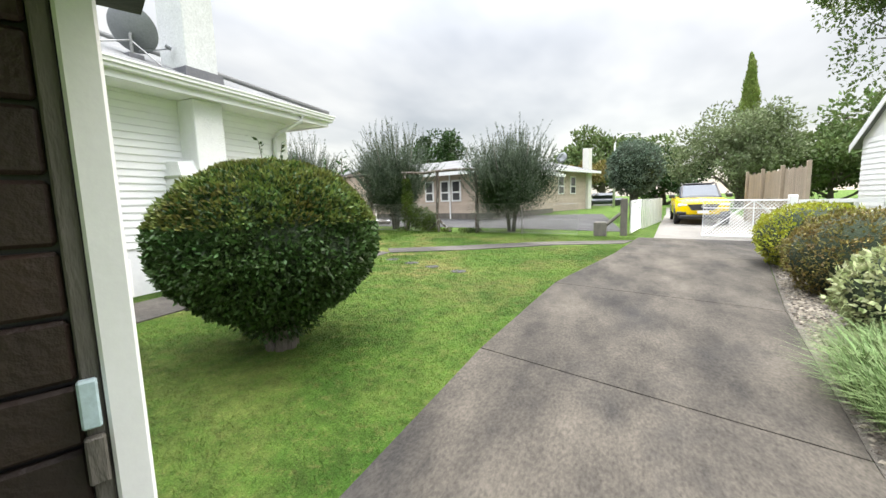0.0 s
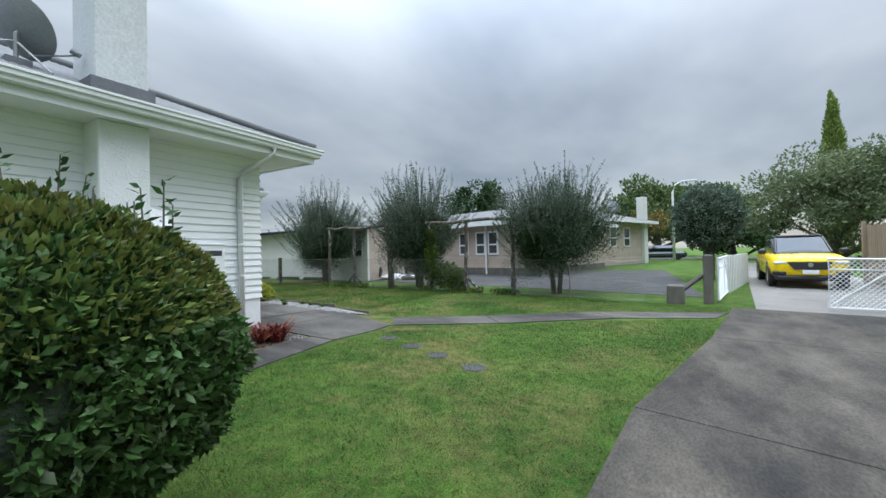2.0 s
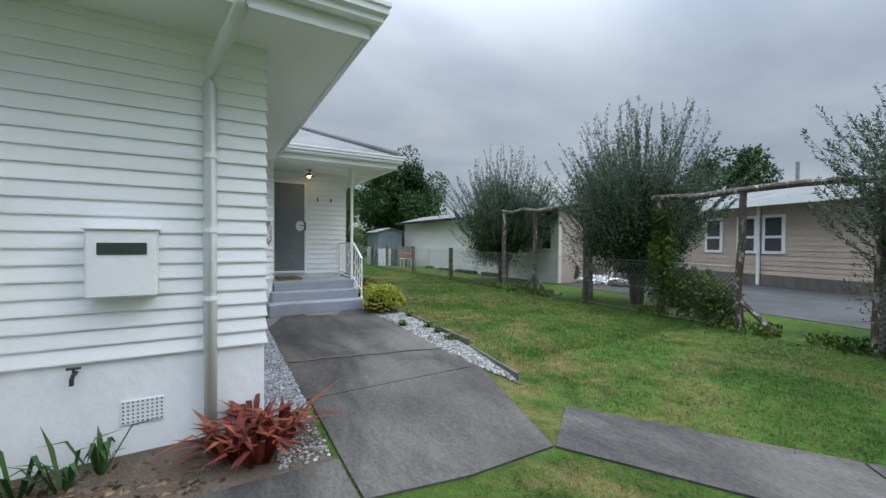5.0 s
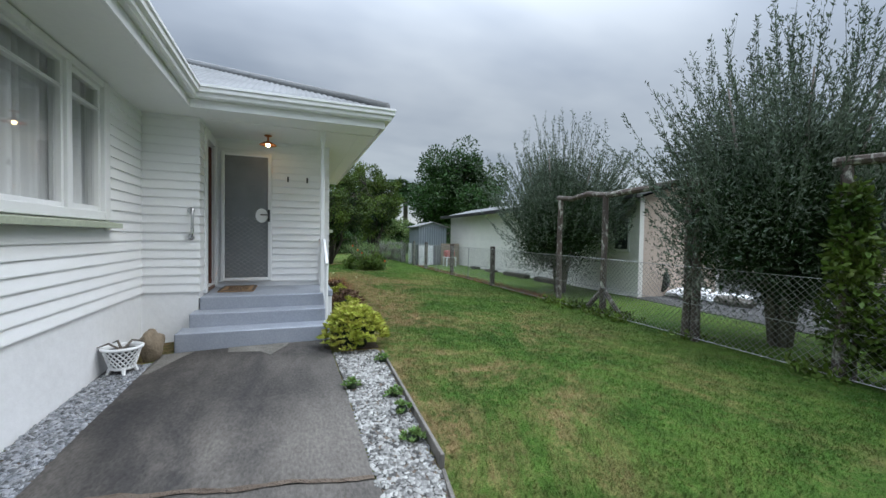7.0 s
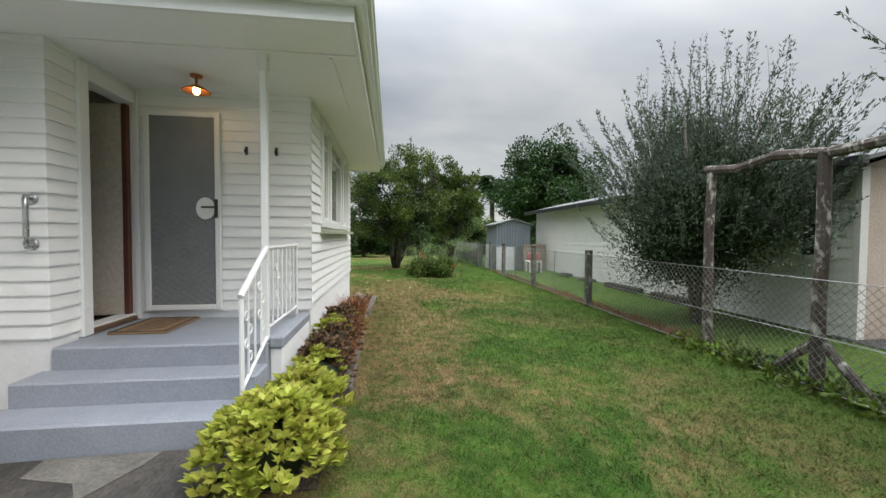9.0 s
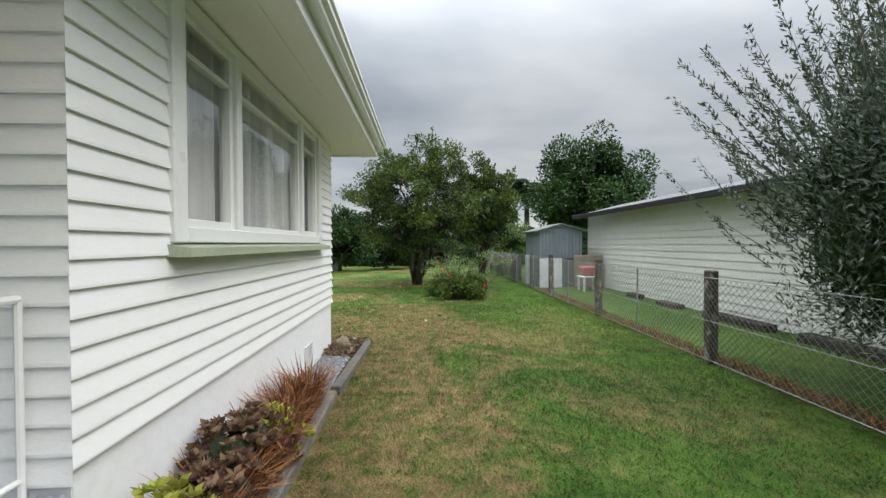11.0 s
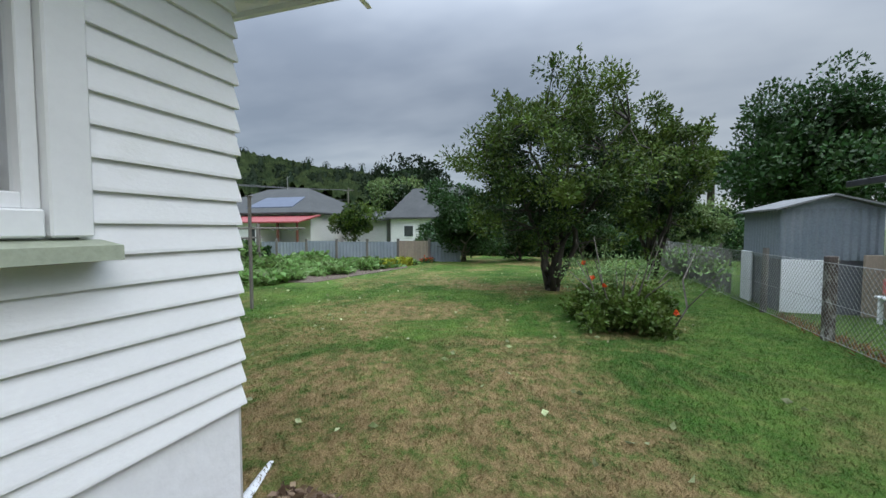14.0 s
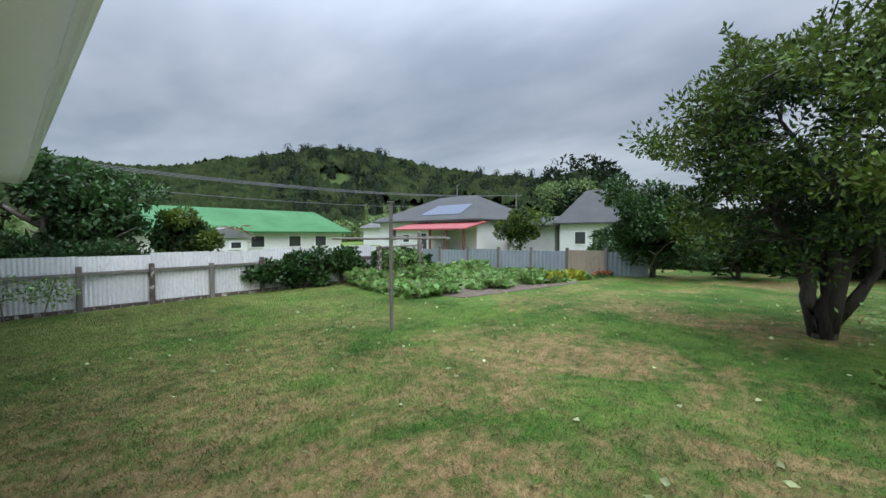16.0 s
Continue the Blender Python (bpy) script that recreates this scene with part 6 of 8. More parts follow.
gb.add([(GX0, GY0, 0), (GX0, GY0 - o, 0), (GX0, GY0 - 0.004, hh + 0.01), (GX0, GY0, hh + 0.01), (GX1, GY0, 0), (GX1, GY0 - o, 0), (GX1, GY0 - 0.004, hh + 0.01), (GX1, GY0, hh + 0.01)],
       [(0, 1, 2, 3), (7, 6, 5, 4), (0, 4, 5, 1), (1, 5, 6, 2), (2, 6, 7, 3)])
gme = gb.mesh("weatherboard", CREAMBOARD)
for k in range(rows_):
    ob = part("weatherboard", gme, CREAMBOARD, garage)
    ob.location.z += 0.47 + k * hh
part("corner_trim", Build().box(GX0 - 0.03, GX0 + 0.05, GY0 - 0.03, GY0 - 0.022, 0.4, 2.75).box(GX1 - 0.06, GX1 + 0.02, GY0 - 0.03, GY0 - 0.022, 0.4, 2.75), CREAMBOARD, garage)
gro = Build()
ym = (GY0 + GY1) / 2
for y0, y1 in ((GY0 - 0.35, ym), (GY1 + 0.4, ym)):
    gro.add([(GX0 - 0.35, y0, 2.76), (GX1 + 0.3, y0, 2.76), (GX1 + 0.3, y1, 3.16), (GX0 - 0.35, y1, 3.16), (GX0 - 0.35, y0, 2.81), (GX1 + 0.3, y0, 2.81), (GX1 + 0.3, y1, 3.21), (GX0 - 0.35, y1, 3.21)],
            [(3, 2, 1, 0), (4, 5, 6, 7), (0, 1, 5, 4), (1, 2, 6, 5), (2, 3, 7, 6), (3, 0, 4, 7)])
part("roof", gro, ROOFTIN, garage, "pale grey iron roof")
part("gutter", Build().rbox(GX0 - 0.37, GX1 + 0.32, GY0 - 0.46, GY0 - 0.35, 2.70, 2.82, 0.01), BLACK, garage, "dark gutter")
# the east gable carries the same stand-in pink
for xx in (GX0, GX1 - 0.02):
    part("gable", Build().add([(xx, GY0, 2.74), (xx, GY1 + 0.1, 2.74), (xx, ym, 3.14), (xx + 0.02, GY0, 2.74), (xx + 0.02, GY1 + 0.1, 2.74), (xx + 0.02, ym, 3.14)], [(0, 2, 1), (3, 4, 5), (0, 1, 4, 3), (1, 2, 5, 4), (2, 0, 3, 5)]), CREAMBOARD if xx == GX0 else PINKBOARD, garage)
gwin = part("window", Build().rbox(-12.75, -12.25, GY0 - 0.04, GY0 - 0.024, 1.5, 2.3, 0.005), TRIM, garage)
part("pane", Build().box(-12.69, -12.31, GY0 - 0.047, GY0 - 0.042, 1.56, 2.24), DARKPANE, gwin)
part("footing", Build().box(GX0, GX1, GY0 - 0.05, GY0, 0.2, 0.468), PLINTH, garage)
for i, (x, L, s) in enumerate(((-16.8, 1.4, 0.09), (-18.6, 0.7, 0.07), (-15.0, 1.2, 0.1), (-20.0, 0.5, 0.08))):
    tagged(part("concrete_block", Build().rbox(x - L / 2, x + L / 2, GY0 - 0.42, GY0 - 0.2, ground_z(x, 15.1) - 0.02, ground_z(x, 15.1) + 1.3 * s, 0.02), CONCRETE), "grey concrete block lying against the garage", "block", "blocks by the garage")

shed = thing("tin_shed", (-23.1, 14.1, 0.5), "small blue-grey corrugated tin shed with a gable roof", "shed")
SX0, SX1, SY0, SY1 = -23.9, -22.4, 13.4, 14.75


def corrugate(p0, p1, z0, z1, out, pitch=0.11, depth=0.014):
    """A corrugated sheet standing between two points, with thickness."""
    P0, P1, O = Vector((*p0, 0)), Vector((*p1, 0)), Vector((*out, 0))
    L = (P1 - P0).length
    d = (P1 - P0) / L
    n = max(int(L / (pitch / 4)), 4)
    vs = []
    for i in range(n + 1):
        s = L * i / n
        o_ = O * depth * math.sin(math.tau * s / pitch)
        q = P0 + d * s + o_
        vs += [q + Vector((0, 0, z0)), q + Vector((0, 0, z1)), q - O * 0.006 + Vector((0, 0, z1)), q - O * 0.006 + Vector((0, 0, z0))]
    fs = []
    for i in range(n):
        a, c = 4 * i, 4 * i + 4
        fs += [(a, c, c + 1, a + 1), (a + 1, c + 1, c + 2, a + 2), (a + 2, c + 2, c + 3, a + 3), (a + 3, c + 3, c, a)]
    return Build().add(vs, fs)


part("front_sheet", corrugate((SX1, SY0), (SX1, SY1), 1.4, 2.25, (1, 0)), BLUEIRON, shed)
part("side_sheet", corrugate((SX0, SY0), (SX1, SY0), 1.4, 2.25, (0, -1)), BLUEIRON, shed)
part("side_lower", corrugate((SX0 + 0.5, SY0 + 0.02), (SX1 - 0.06, SY0 + 0.02), 0.45, 1.42, (0, -1)), LEAD, shed, "dark lower sheet")
part("back_sheet", corrugate((SX0, SY0), (SX0, SY1), 0.45, 2.25, (-1, 0)), BLUEIRON, shed)
part("front_lower", Build().box(SX1 - 0.06, SX1 - 0.03, SY0 + 0.6, SY1, 0.45, 1.5), LEAD, shed)
part("white_panel", Build().rbox(SX1 - 0.02, SX1 + 0.01, SY0 + 0.02, SY0 + 0.72, 0.46, 1.40, 0.005), PLINTH, shed, "white weathered panel")
part("white_panel", Build().rbox(SX0 + 0.02, SX0 + 0.5, SY0 - 0.05, SY0 - 0.02, 0.46, 1.48, 0.005), PLINTH, shed, "white weathered panel")
sy = (SY0 + SY1) / 2
sr = Build()
for y0, y1, in ((SY0 - 0.12, sy), (SY1 + 0.12, sy)):
    sr.add([(SX0 - 0.1, y0, 2.23), (SX1 + 0.12, y0, 2.23), (SX1 + 0.12, y1, 2.46), (SX0 - 0.1, y1, 2.46), (SX0 - 0.1, y0, 2.26), (SX1 + 0.12, y0, 2.26), (SX1 + 0.12, y1, 2.49), (SX0 - 0.1, y1, 2.49)], [(3, 2, 1, 0), (4, 5, 6, 7), (0, 1, 5, 4), (1, 2, 6, 5), (2, 3, 7, 6), (3, 0, 4, 7)])
part("roof", sr, ROOFTIN, shed)
part("gable", Build().add([(SX1 - 0.01, SY0, 2.24), (SX1 - 0.01, SY1, 2.24), (SX1 - 0.01, sy, 2.46), (SX1 - 0.03, SY0, 2.24), (SX1 - 0.03, SY1, 2.24), (SX1 - 0.03, sy, 2.46)], [(0, 1, 2), (3, 5, 4), (0, 3, 4, 1), (1, 4, 5, 2), (2, 5, 3, 0)]), BLUEIRON, shed)
ply = tagged(part("plywood_sheet", Build().rbox(-22.3, -22.25, 14.45, 15.35, 0.5, 1.5, 0.01), PALEWOOD), "tan board leaning beside the shed", "board")
bench = thing("garden_chair", (-21.6, 14.6, 0.5), "pale plastic garden chair with a pink cushion", "chair")
part("seat", Build().rbox(-21.85, -21.35, 14.35, 14.85, 0.88, 0.92, 0.01), PLINTH, bench)
for dx in (-21.82, -21.42):
    for dy in (14.38, 14.80):
        part("leg", Build().rbox(dx, dx + 0.05, dy, dy + 0.05, 0.48, 0.88, 0.005), PLINTH, bench)
part("cushion", Build().rbox(-21.8, -21.4, 14.4, 14.8, 0.92, 1.2, 0.04), surface("pink_cloth", (0.50, 0.14, 0.13), (0.42, 0.12, 0.11), 5, 0.9, 0.2), bench, "pink cushion")

# low pinkish houses across the yard, turned from our walls


def far_window(parent, m, x, z0, z1, w):
    f = part("window", Build().rbox(x - w / 2, x + w / 2, -0.06, -0.014, z0, z1, 0.01, m), TRIM, parent)
    part("pane", Build().box(x - w / 2 + 0.1, x + w / 2 - 0.1, -0.068, -0.062, z0 + 0.09, (z0 + z1) / 2 - 0.12, m), DARKPANE, f)
    part("pane", Build().box(x - w / 2 + 0.1, x + w / 2 - 0.1, -0.068, -0.062, (z0 + z1) / 2 - 0.04, z1 - 0.09, m), DARKPANE, f)


def pink_house(origin, turn, length, deep, wall_h, ridge_h, windows, side_windows, z0, label):
    """A low house: coursed pinkish walls, white fascia and windows, hipped grey roof. Its long wall runs along local -x."""
    m = Matrix.Translation((*origin, 0)) @ Matrix.Rotation(radians(turn), 4, "Z")
    h = thing("pink_house", (*origin, z0), label, "house", kind="structure")
    part("wall", Build().box(-length, 0, 0, deep, z0 - 0.3, wall_h, m), PINKBOARD, h)
    course = Build().add([m @ Vector(v) for v in ((-length, 0, 0), (0, 0, 0), (0, -0.02, 0), (-length, -0.02, 0), (-length, -0.003, 0.15), (0, -0.003, 0.15))], [(0, 1, 2, 3), (3, 2, 5, 4), (1, 5, 2), (0, 3, 4)])
    course.add([m @ Vector(v) for v in ((0, 0, 0), (0, deep, 0), (0.02, deep, 0), (0.02, 0, 0), (0.003, 0, 0.15), (0.003, deep, 0.15))], [(0, 1, 2, 3), (3, 2, 5, 4), (1, 5, 2), (0, 3, 4)])
    cme = course.mesh("wall_course", PINKBOARD)
    for k in range(int((wall_h - z0 - 0.35) / 0.15)):
        part("wall_course", cme, PINKBOARD, h).location.z += z0 + 0.35 + 0.15 * k
    part("footing", Build().box(-length - 0.03, 0.03, -0.03, deep, z0 - 0.3, z0 + 0.34, m), WOODGREY, h)
    w0, w1 = wall_h, wall_h + 0.12
    part("roof", Build().add([m @ Vector(v) for v in ((-length - 0.6, -0.65, w0), (0.65, -0.65, w0), (0.65, deep + 0.6, w0), (-length - 0.6, deep + 0.6, w0), (-length - 0.6, -0.65, w1), (0.65, -0.65, w1), (0.65, deep + 0.6, w1), (-length - 0.6, deep + 0.6, w1), (-length + 2.0, deep / 2, ridge_h), (-2.6, deep / 2, ridge_h))],
         [(3, 2, 1, 0), (0, 1, 5, 4), (1, 2, 6, 5), (2, 3, 7, 6), (3, 0, 4, 7), (4, 5, 9, 8), (5, 6, 9), (6, 7, 8, 9), (7, 4, 8)]), ROOFTIN, h, "pale grey iron roof")
    part("fascia", Build().box(-length - 0.62, 0.67, -0.68, -0.65, w0 - 0.06, w1 + 0.02, m).box(0.65, 0.68, -0.65, deep + 0.6, w0 - 0.06, w1 + 0.02, m), TRIM, h)
    for x in windows:
        far_window(h, m, x, wall_h - 1.5, wall_h - 0.3, 0.66)
    e = m @ Matrix.Rotation(radians(90), 4, "Z")
    for x in side_windows:
        far_window(h, e, x, wall_h - 1.75, wall_h - 0.35, 0.9)
    return h, m


ph1, NM = pink_house((-6.2, 20.3), -14, 17.0, 8.0, 2.95, 4.2, (-13.5, -12.0, -9.6, -7.9, -4.25, -3.1, -2.3), (), 0.45, "low pinkish boarded house with white windows and grey roof")
part("downpipe", Build().tube([NM @ Vector((-2.72, -0.08, 2.95)), NM @ Vector((-2.72, -0.08, 0.4))], 0.05, 8), TRIM, ph1)
part("flue_pipe", Build().tube([NM @ Vector((-3.6, 3.0, 3.6)), NM @ Vector((-3.6, 3.0, 4.7))], 0.06, 8), WIRE, ph1)
ph2, NM2 = pink_house((-4.7, 30.6), -21, 8.0, 6.4, 3.5, 4.6, (-6.5, -4.5, -1.5), (1.3, 3.2), 0.1, "far pinkish brick house with white windows and chimney")
part("chimney", Build().rbox(-0.3, 0.25, 5.5, 6.1, 0.0, 5.5, 0.02, NM2), CREAMBOARD, ph2, "cream rendered chimney")
ndish = thing("satellite_dish", NM2 @ Vector((-1.5, 4.0, 4.2)), "grey satellite dish on the far house roof", "satellite dish")
part("reflector", Build().lathe([(0.0, -0.08), (0.25, -0.06), (0.48, 0.0), (0.25, -0.05), (0.0, -0.07)], 20, NM2 @ Matrix.Translation((-1.4, 4.0, 4.8)) @ Matrix.Rotation(radians(75), 4, "X")), DISH, ndish, smooth=True)
part("mast", Build().tube([NM2 @ Vector((-1.4, 4.1, 4.1)), NM2 @ Vector((-1.4, 4.1, 4.8))], 0.03, 6), WIRE, ndish)
bins = thing("dark_bin", (-9.5, 21.5, 0.45), "dark plastic bin beside the brick house", "bin")
part("body", Build().rbox(-9.8, -9.2, 21.2, 21.8, 0.45, 1.05, 0.03), BLACK, bins)
for i, (x, y, w, d, h, m_, lb) in enumerate(((-11.6, 16.6, 0.9, 0.7, 0.16, PLINTH, "white sheet bundle"), (-11.0, 17.0, 0.8, 0.8, 0.12, PLINTH, "white sheet bundle"), (-12.1, 17.3, 0.5, 0.5, 0.4, WOODGREY, "grey scrap pile"), (-10.6, 16.5, 0.6, 0.25, 0.14, WOODGREY, "grey scrap pile"))):
    tagged(part("scrap_heap", Build().blob((x, y, ground_z(x, y) + h * 0.5), (w * 0.6, d * 0.6, h), 7, 11, 0.5, 4.0 + i), m_), lb + " on the asphalt yard", "scrap heap")
wheel = thing("loose_wheel", (-12.2, 16.3, 0.5), "dark loose tyre lying against scrap", "wheel")
part("tyre", Build().lathe([(0.17, -0.07), (0.3, -0.07), (0.33, 0.0), (0.3, 0.07), (0.17, 0.07), (0.17, -0.07)], 20, Matrix.Translation((-12.2, 16.2, 0.82)) @ Euler((radians(80), 0, radians(20))).to_matrix().to_4x4()), BLACK, wheel, smooth=True)

# ---- back yard ----
rngb = np.random.default_rng(17)


def spreading_tree(name, x, y, height, radii, clear, material, label, seed, clumps, per, leaf_size, trunk):
    """A spreading fruit tree: short bole, bare limbs fanning out, twigs to each leafy clump, gaps between the clumps."""
    rng = np.random.default_rng(seed)
    z = ground_z(x, y)
    t = thing(name, (x, y, z), label, "tree")
    part("trunk", Build().tube([(x, y, z - 0.15), (x, y, z + 0.04), (x + 0.01, y, z + 0.2), (x, y + 0.01, z + 0.45), (x, y + 0.01, z + 0.6)], [trunk * 1.2, trunk * 0.98, trunk * 0.85, trunk * 0.85, trunk * 0.4], 14), BARKDARK, t, smooth=True)
    nodes = []
    count = 8
    for k in range(count):
        a = math.tau * k / count + rng.uniform(-0.25, 0.25)
        reach = rng.uniform(0.42, 0.68) if k % 3 else 0.18
        end = Vector((x + radii[0] * reach * math.cos(a), y + radii[1] * reach * math.sin(a), z + height * rng.uniform(0.62, 0.78)))
        start = Vector((x + 0.085 * math.cos(a), y + 0.085 * math.sin(a), z + 0.02 + 0.1 * (k % 3)))
        line_ = []
        for q in range(8):
            s_ = q / 7
            bend = Vector((-math.cos(a), -math.sin(a), 0)) * 0.42 * (end.xy - start.xy).length * s_ * (1 - s_)
            line_.append(start.lerp(end, s_) + bend + Vector((rng.normal(), rng.normal(), rng.normal() * 0.5)) * 0.06 * (0 < q))
        part("limb", Build().tube(line_, [trunk * (0.60 - 0.07 * q) for q in range(8)], 9), BARKDARK, t, smooth=True)
        nodes += line_[2:]
    cz, hz = z + (clear + height) / 2, (height - clear) / 2
    twigs = Build()
    Ps, As = [], []
    made = 0
    while made < clumps:
        d = directions(1, rng)[0]
        r = rng.uniform(0.25, 1.0) ** 0.55 * (0.86 + 0.34 * noise.noise(Vector(d) * 2.3 + Vector((seed, 0, 0))))
        c = np.array([x + d[0] * radii[0] * r, y + d[1] * radii[1] * r, cz + d[2] * hz * r])
        if noise.noise(Vector(c) * 0.9 + Vector((0, seed, 0))) < -0.22:
            continue
        made += 1
        n0 = min(nodes, key=lambda q: (q - Vector(c)).length + 0.4 * max(q.z - c[2], 0))
        m_ = n0.lerp(Vector(c), 0.5) + Vector((rng.normal(), rng.normal(), rng.normal())) * 0.08
        twigs.tube([n0, m_, Vector(c)], [0.022, 0.014, 0.005], 5, False)
        s_ = rng.uniform(0.20, 0.36) * (radii[0] / 2.8) ** 0.5
        k_ = int(per * rng.uniform(0.6, 1.3))
        P_, D_ = clump_points(c, (s_ * 1.25, s_ * 1.25, s_ * 0.85), k_, rng, 0.1)
        Ps.append(P_), As.append(D_ * 0.7 + directions(k_, rng) * 0.6 + np.array([0, 0, 0.15]))
        if d[2] > 0.1 and rng.uniform() < 0.5:
            up_ = np.array([d[0] * 0.5, d[1] * 0.5, 1.0]) * rng.uniform(0.25, 0.55)
            twigs.tube([Vector(c), Vector(c + up_)], [0.008, 0.003], 4, False)
            Ps.append(c + up_ * rng.uniform(0.2, 1.0, (26, 1))), As.append(directions(26, rng) + np.array([0, 0, 0.6]))
    part("twig_spray", twigs, BARKDARK, t, "fine bare twigs between the leaves")
    P_, A_ = np.concatenate(Ps), np.concatenate(As)
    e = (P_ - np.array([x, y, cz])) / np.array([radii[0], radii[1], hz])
    # shade under and within the crown is coloured onto these leaves
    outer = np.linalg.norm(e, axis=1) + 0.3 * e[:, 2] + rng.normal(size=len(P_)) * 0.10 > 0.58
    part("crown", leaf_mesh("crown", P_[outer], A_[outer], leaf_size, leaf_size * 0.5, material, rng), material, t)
    part("shade_foliage", leaf_mesh("shade_foliage", P_[~outer], A_[~outer], leaf_size * 1.1, leaf_size * 0.55, L_SHADE, rng), L_SHADE, t, "inner leaves coloured darker for crown shade")
    return t


fruit = spreading_tree("fruit_tree", -23.7, 9.62, 5.0, (2.75, 2.6), 0.75, L_CITRUS, "broad citrus tree with dark and yellow-green leaves", 201, 240, 190, 0.088, 0.15)
spreading_tree("fruit_tree", -27.6, 12.4, 5.3, (2.1, 2.0), 0.8, L_CITRUS, "smaller yellow-green citrus tree", 202, 130, 170, 0.12, 0.12)
rose = thing("rose_bush", (-20.4, 10.7, ground_z(-20.4, 10.7)), "straggly flowering shrub with orange-red blooms", "shrub")
cl = []
for k in range(26):
    a, q = rngb.uniform(0, math.tau), math.sqrt(rngb.uniform())
    cl.append(((-20.5 + 0.85 * q * math.cos(a) * 0.75, 10.65 + 0.75 * q * math.sin(a), 0.5 + rngb.uniform(0.12, 0.8) * (1.05 - 0.65 * q)), (0.25, 0.25, 0.2), 1))
P, A = crown_leaves(cl, 330, rngb, 0.2, 0.9, 0.1)
part("foliage", leaf_mesh("foliage", P, A, 0.075, 0.042, L_CITRUS, rngb), L_CITRUS, rose)
P2 = P[::14] + np.array([-0.5, -0.25, 0.45])
part("pale_foliage", leaf_mesh("pale_foliage", P2, A[::14], 0.06, 0.03, L_LAV, rngb), L_LAV, rose)
st = Build()
for k in range(12):
    a = k * 0.52
    st.tube([(-20.5, 10.7, 0.4), (-20.5 + 0.4 * math.cos(a), 10.7 + 0.4 * math.sin(a), 1.0), (-20.5 + 0.7 * math.cos(a), 10.7 + 0.7 * math.sin(a), 1.5 + 0.3 * math.sin(k * 2))], [0.02, 0.013, 0.005], 5)
part("branchwork", st, BARK, rose)
side = Build().tube([(-20.1, 11.25, 0.45), (-20.0, 11.45, 0.9), (-20.05, 11.4, 1.25), (-20.3, 11.6, 1.6)], [0.016, 0.013, 0.01, 0.005], 7).tube([(-20.0, 11.45, 0.9), (-19.8, 11.7, 1.3)], [0.01, 0.004], 6)
part("side_stem", side, BARK, rose, "bare forked stem leaning out", True)
spr = [((-20.9 + rngb.normal() * 0.45, 10.7 + rngb.normal() * 0.5, 1.25 + 0.22 * rngb.normal()), (0.2, 0.2, 0.16), rngb.uniform(0.5, 1)) for k in range(20)] + [((-20.2, 11.6, 1.6), (0.35, 0.3, 0.16), 1), ((-19.8, 11.7, 1.4), (0.25, 0.25, 0.14), 1)]
P, A = crown_leaves(spr, 130, rngb, 0.5, 0.7, 0.0)
part("fine_foliage", leaf_mesh("fine_foliage", P, A, 0.06, 0.02, L_LAV, rngb), L_LAV, rose, "thin straggling sprays of fine leaves")
for x, y, z in ((-20.0, 10.3, 1.25), (-19.95, 10.45, 1.15), (-19.9, 11.3, 0.85), (-20.6, 10.2, 1.4)):
    d = directions(16, rngb)
    part("flower", leaf_mesh("flower", np.array([[x, y, z]] * 16), d, 0.04, 0.036, FLOWER, rngb), FLOWER, rose, "orange-red bloom")
broad_tree("dark_bush", -31.0, 5.5, 3.8, (2.0, 2.0), 0.05, L_DEEP, "dense dark-green rounded bush at the back fence", 203, 17000, 0.14, 30, 0.1)
broad_tree("dark_bush", -32.2, 7.8, 2.5, (1.8, 1.6), 0.05, L_DEEP, "lower dark-green bush at the back fence", 204, 8000, 0.14, 24, 0.08)
broad_tree("dark_bush", -34.0, 10.5, 2.6, (2.2, 1.8), 0.05, L_DEEP, "dark-green bush at the back fence", 205, 8000, 0.15, 24, 0.08)
broad_tree("dark_bush", -33.5, 14.5, 2.8, (2.2, 1.8), 0.05, L_TREE, "green bush behind the wire fence", 206, 8000, 0.15, 24, 0.08)
broad_tree("tall_tree", -50.0, 27.0, 13.3, (5.9, 5.9), 0.3, L_DEEP, "tall dark broadleaf tree beyond the garage", 207, 30000, 0.36, 64, 0.4)
broad_tree("tall_tree", -58.0, 16.0, 9.0, (6.0, 6.0), 0.5, L_TREE, "broad green tree beyond the back fence", 208, 9000, 0.42, 26, 0.3)


def palm(x, y, h, seed, label):
    rng = np.random.default_rng(seed)
    t = thing("palm_tree", (x, y, ground_z(x, y)), label, "tree")
    part("trunk", Build().tube([(x, y, 0.2), (x, y, h * 0.5), (x, y, h)], [0.4, 0.32, 0.3], 9), BARK, t)
    Ps, As = [], []
    for k in range(34):
        a, e = rng.uniform(0, math.tau), rng.uniform(-0.2, 1.3)
        for q in range(30):
            s = q / 29
            r = 3.2 * s * math.cos(e * (1 - 0.5 * s))
            z = h + 3.0 * s * math.sin(e) - 2.0 * s * s
            for sg in (1, -1):
                Ps.append((x + r * math.cos(a), y + r * math.sin(a), z))
                As.append((math.cos(a) * 0.7 - sg * math.sin(a), math.sin(a) * 0.7 + sg * math.cos(a), -0.3))
    part("fronds", leaf_mesh("fronds", np.array(Ps), np.array(As), 0.95, 0.2, L_DEEP, rng), L_DEEP, t)


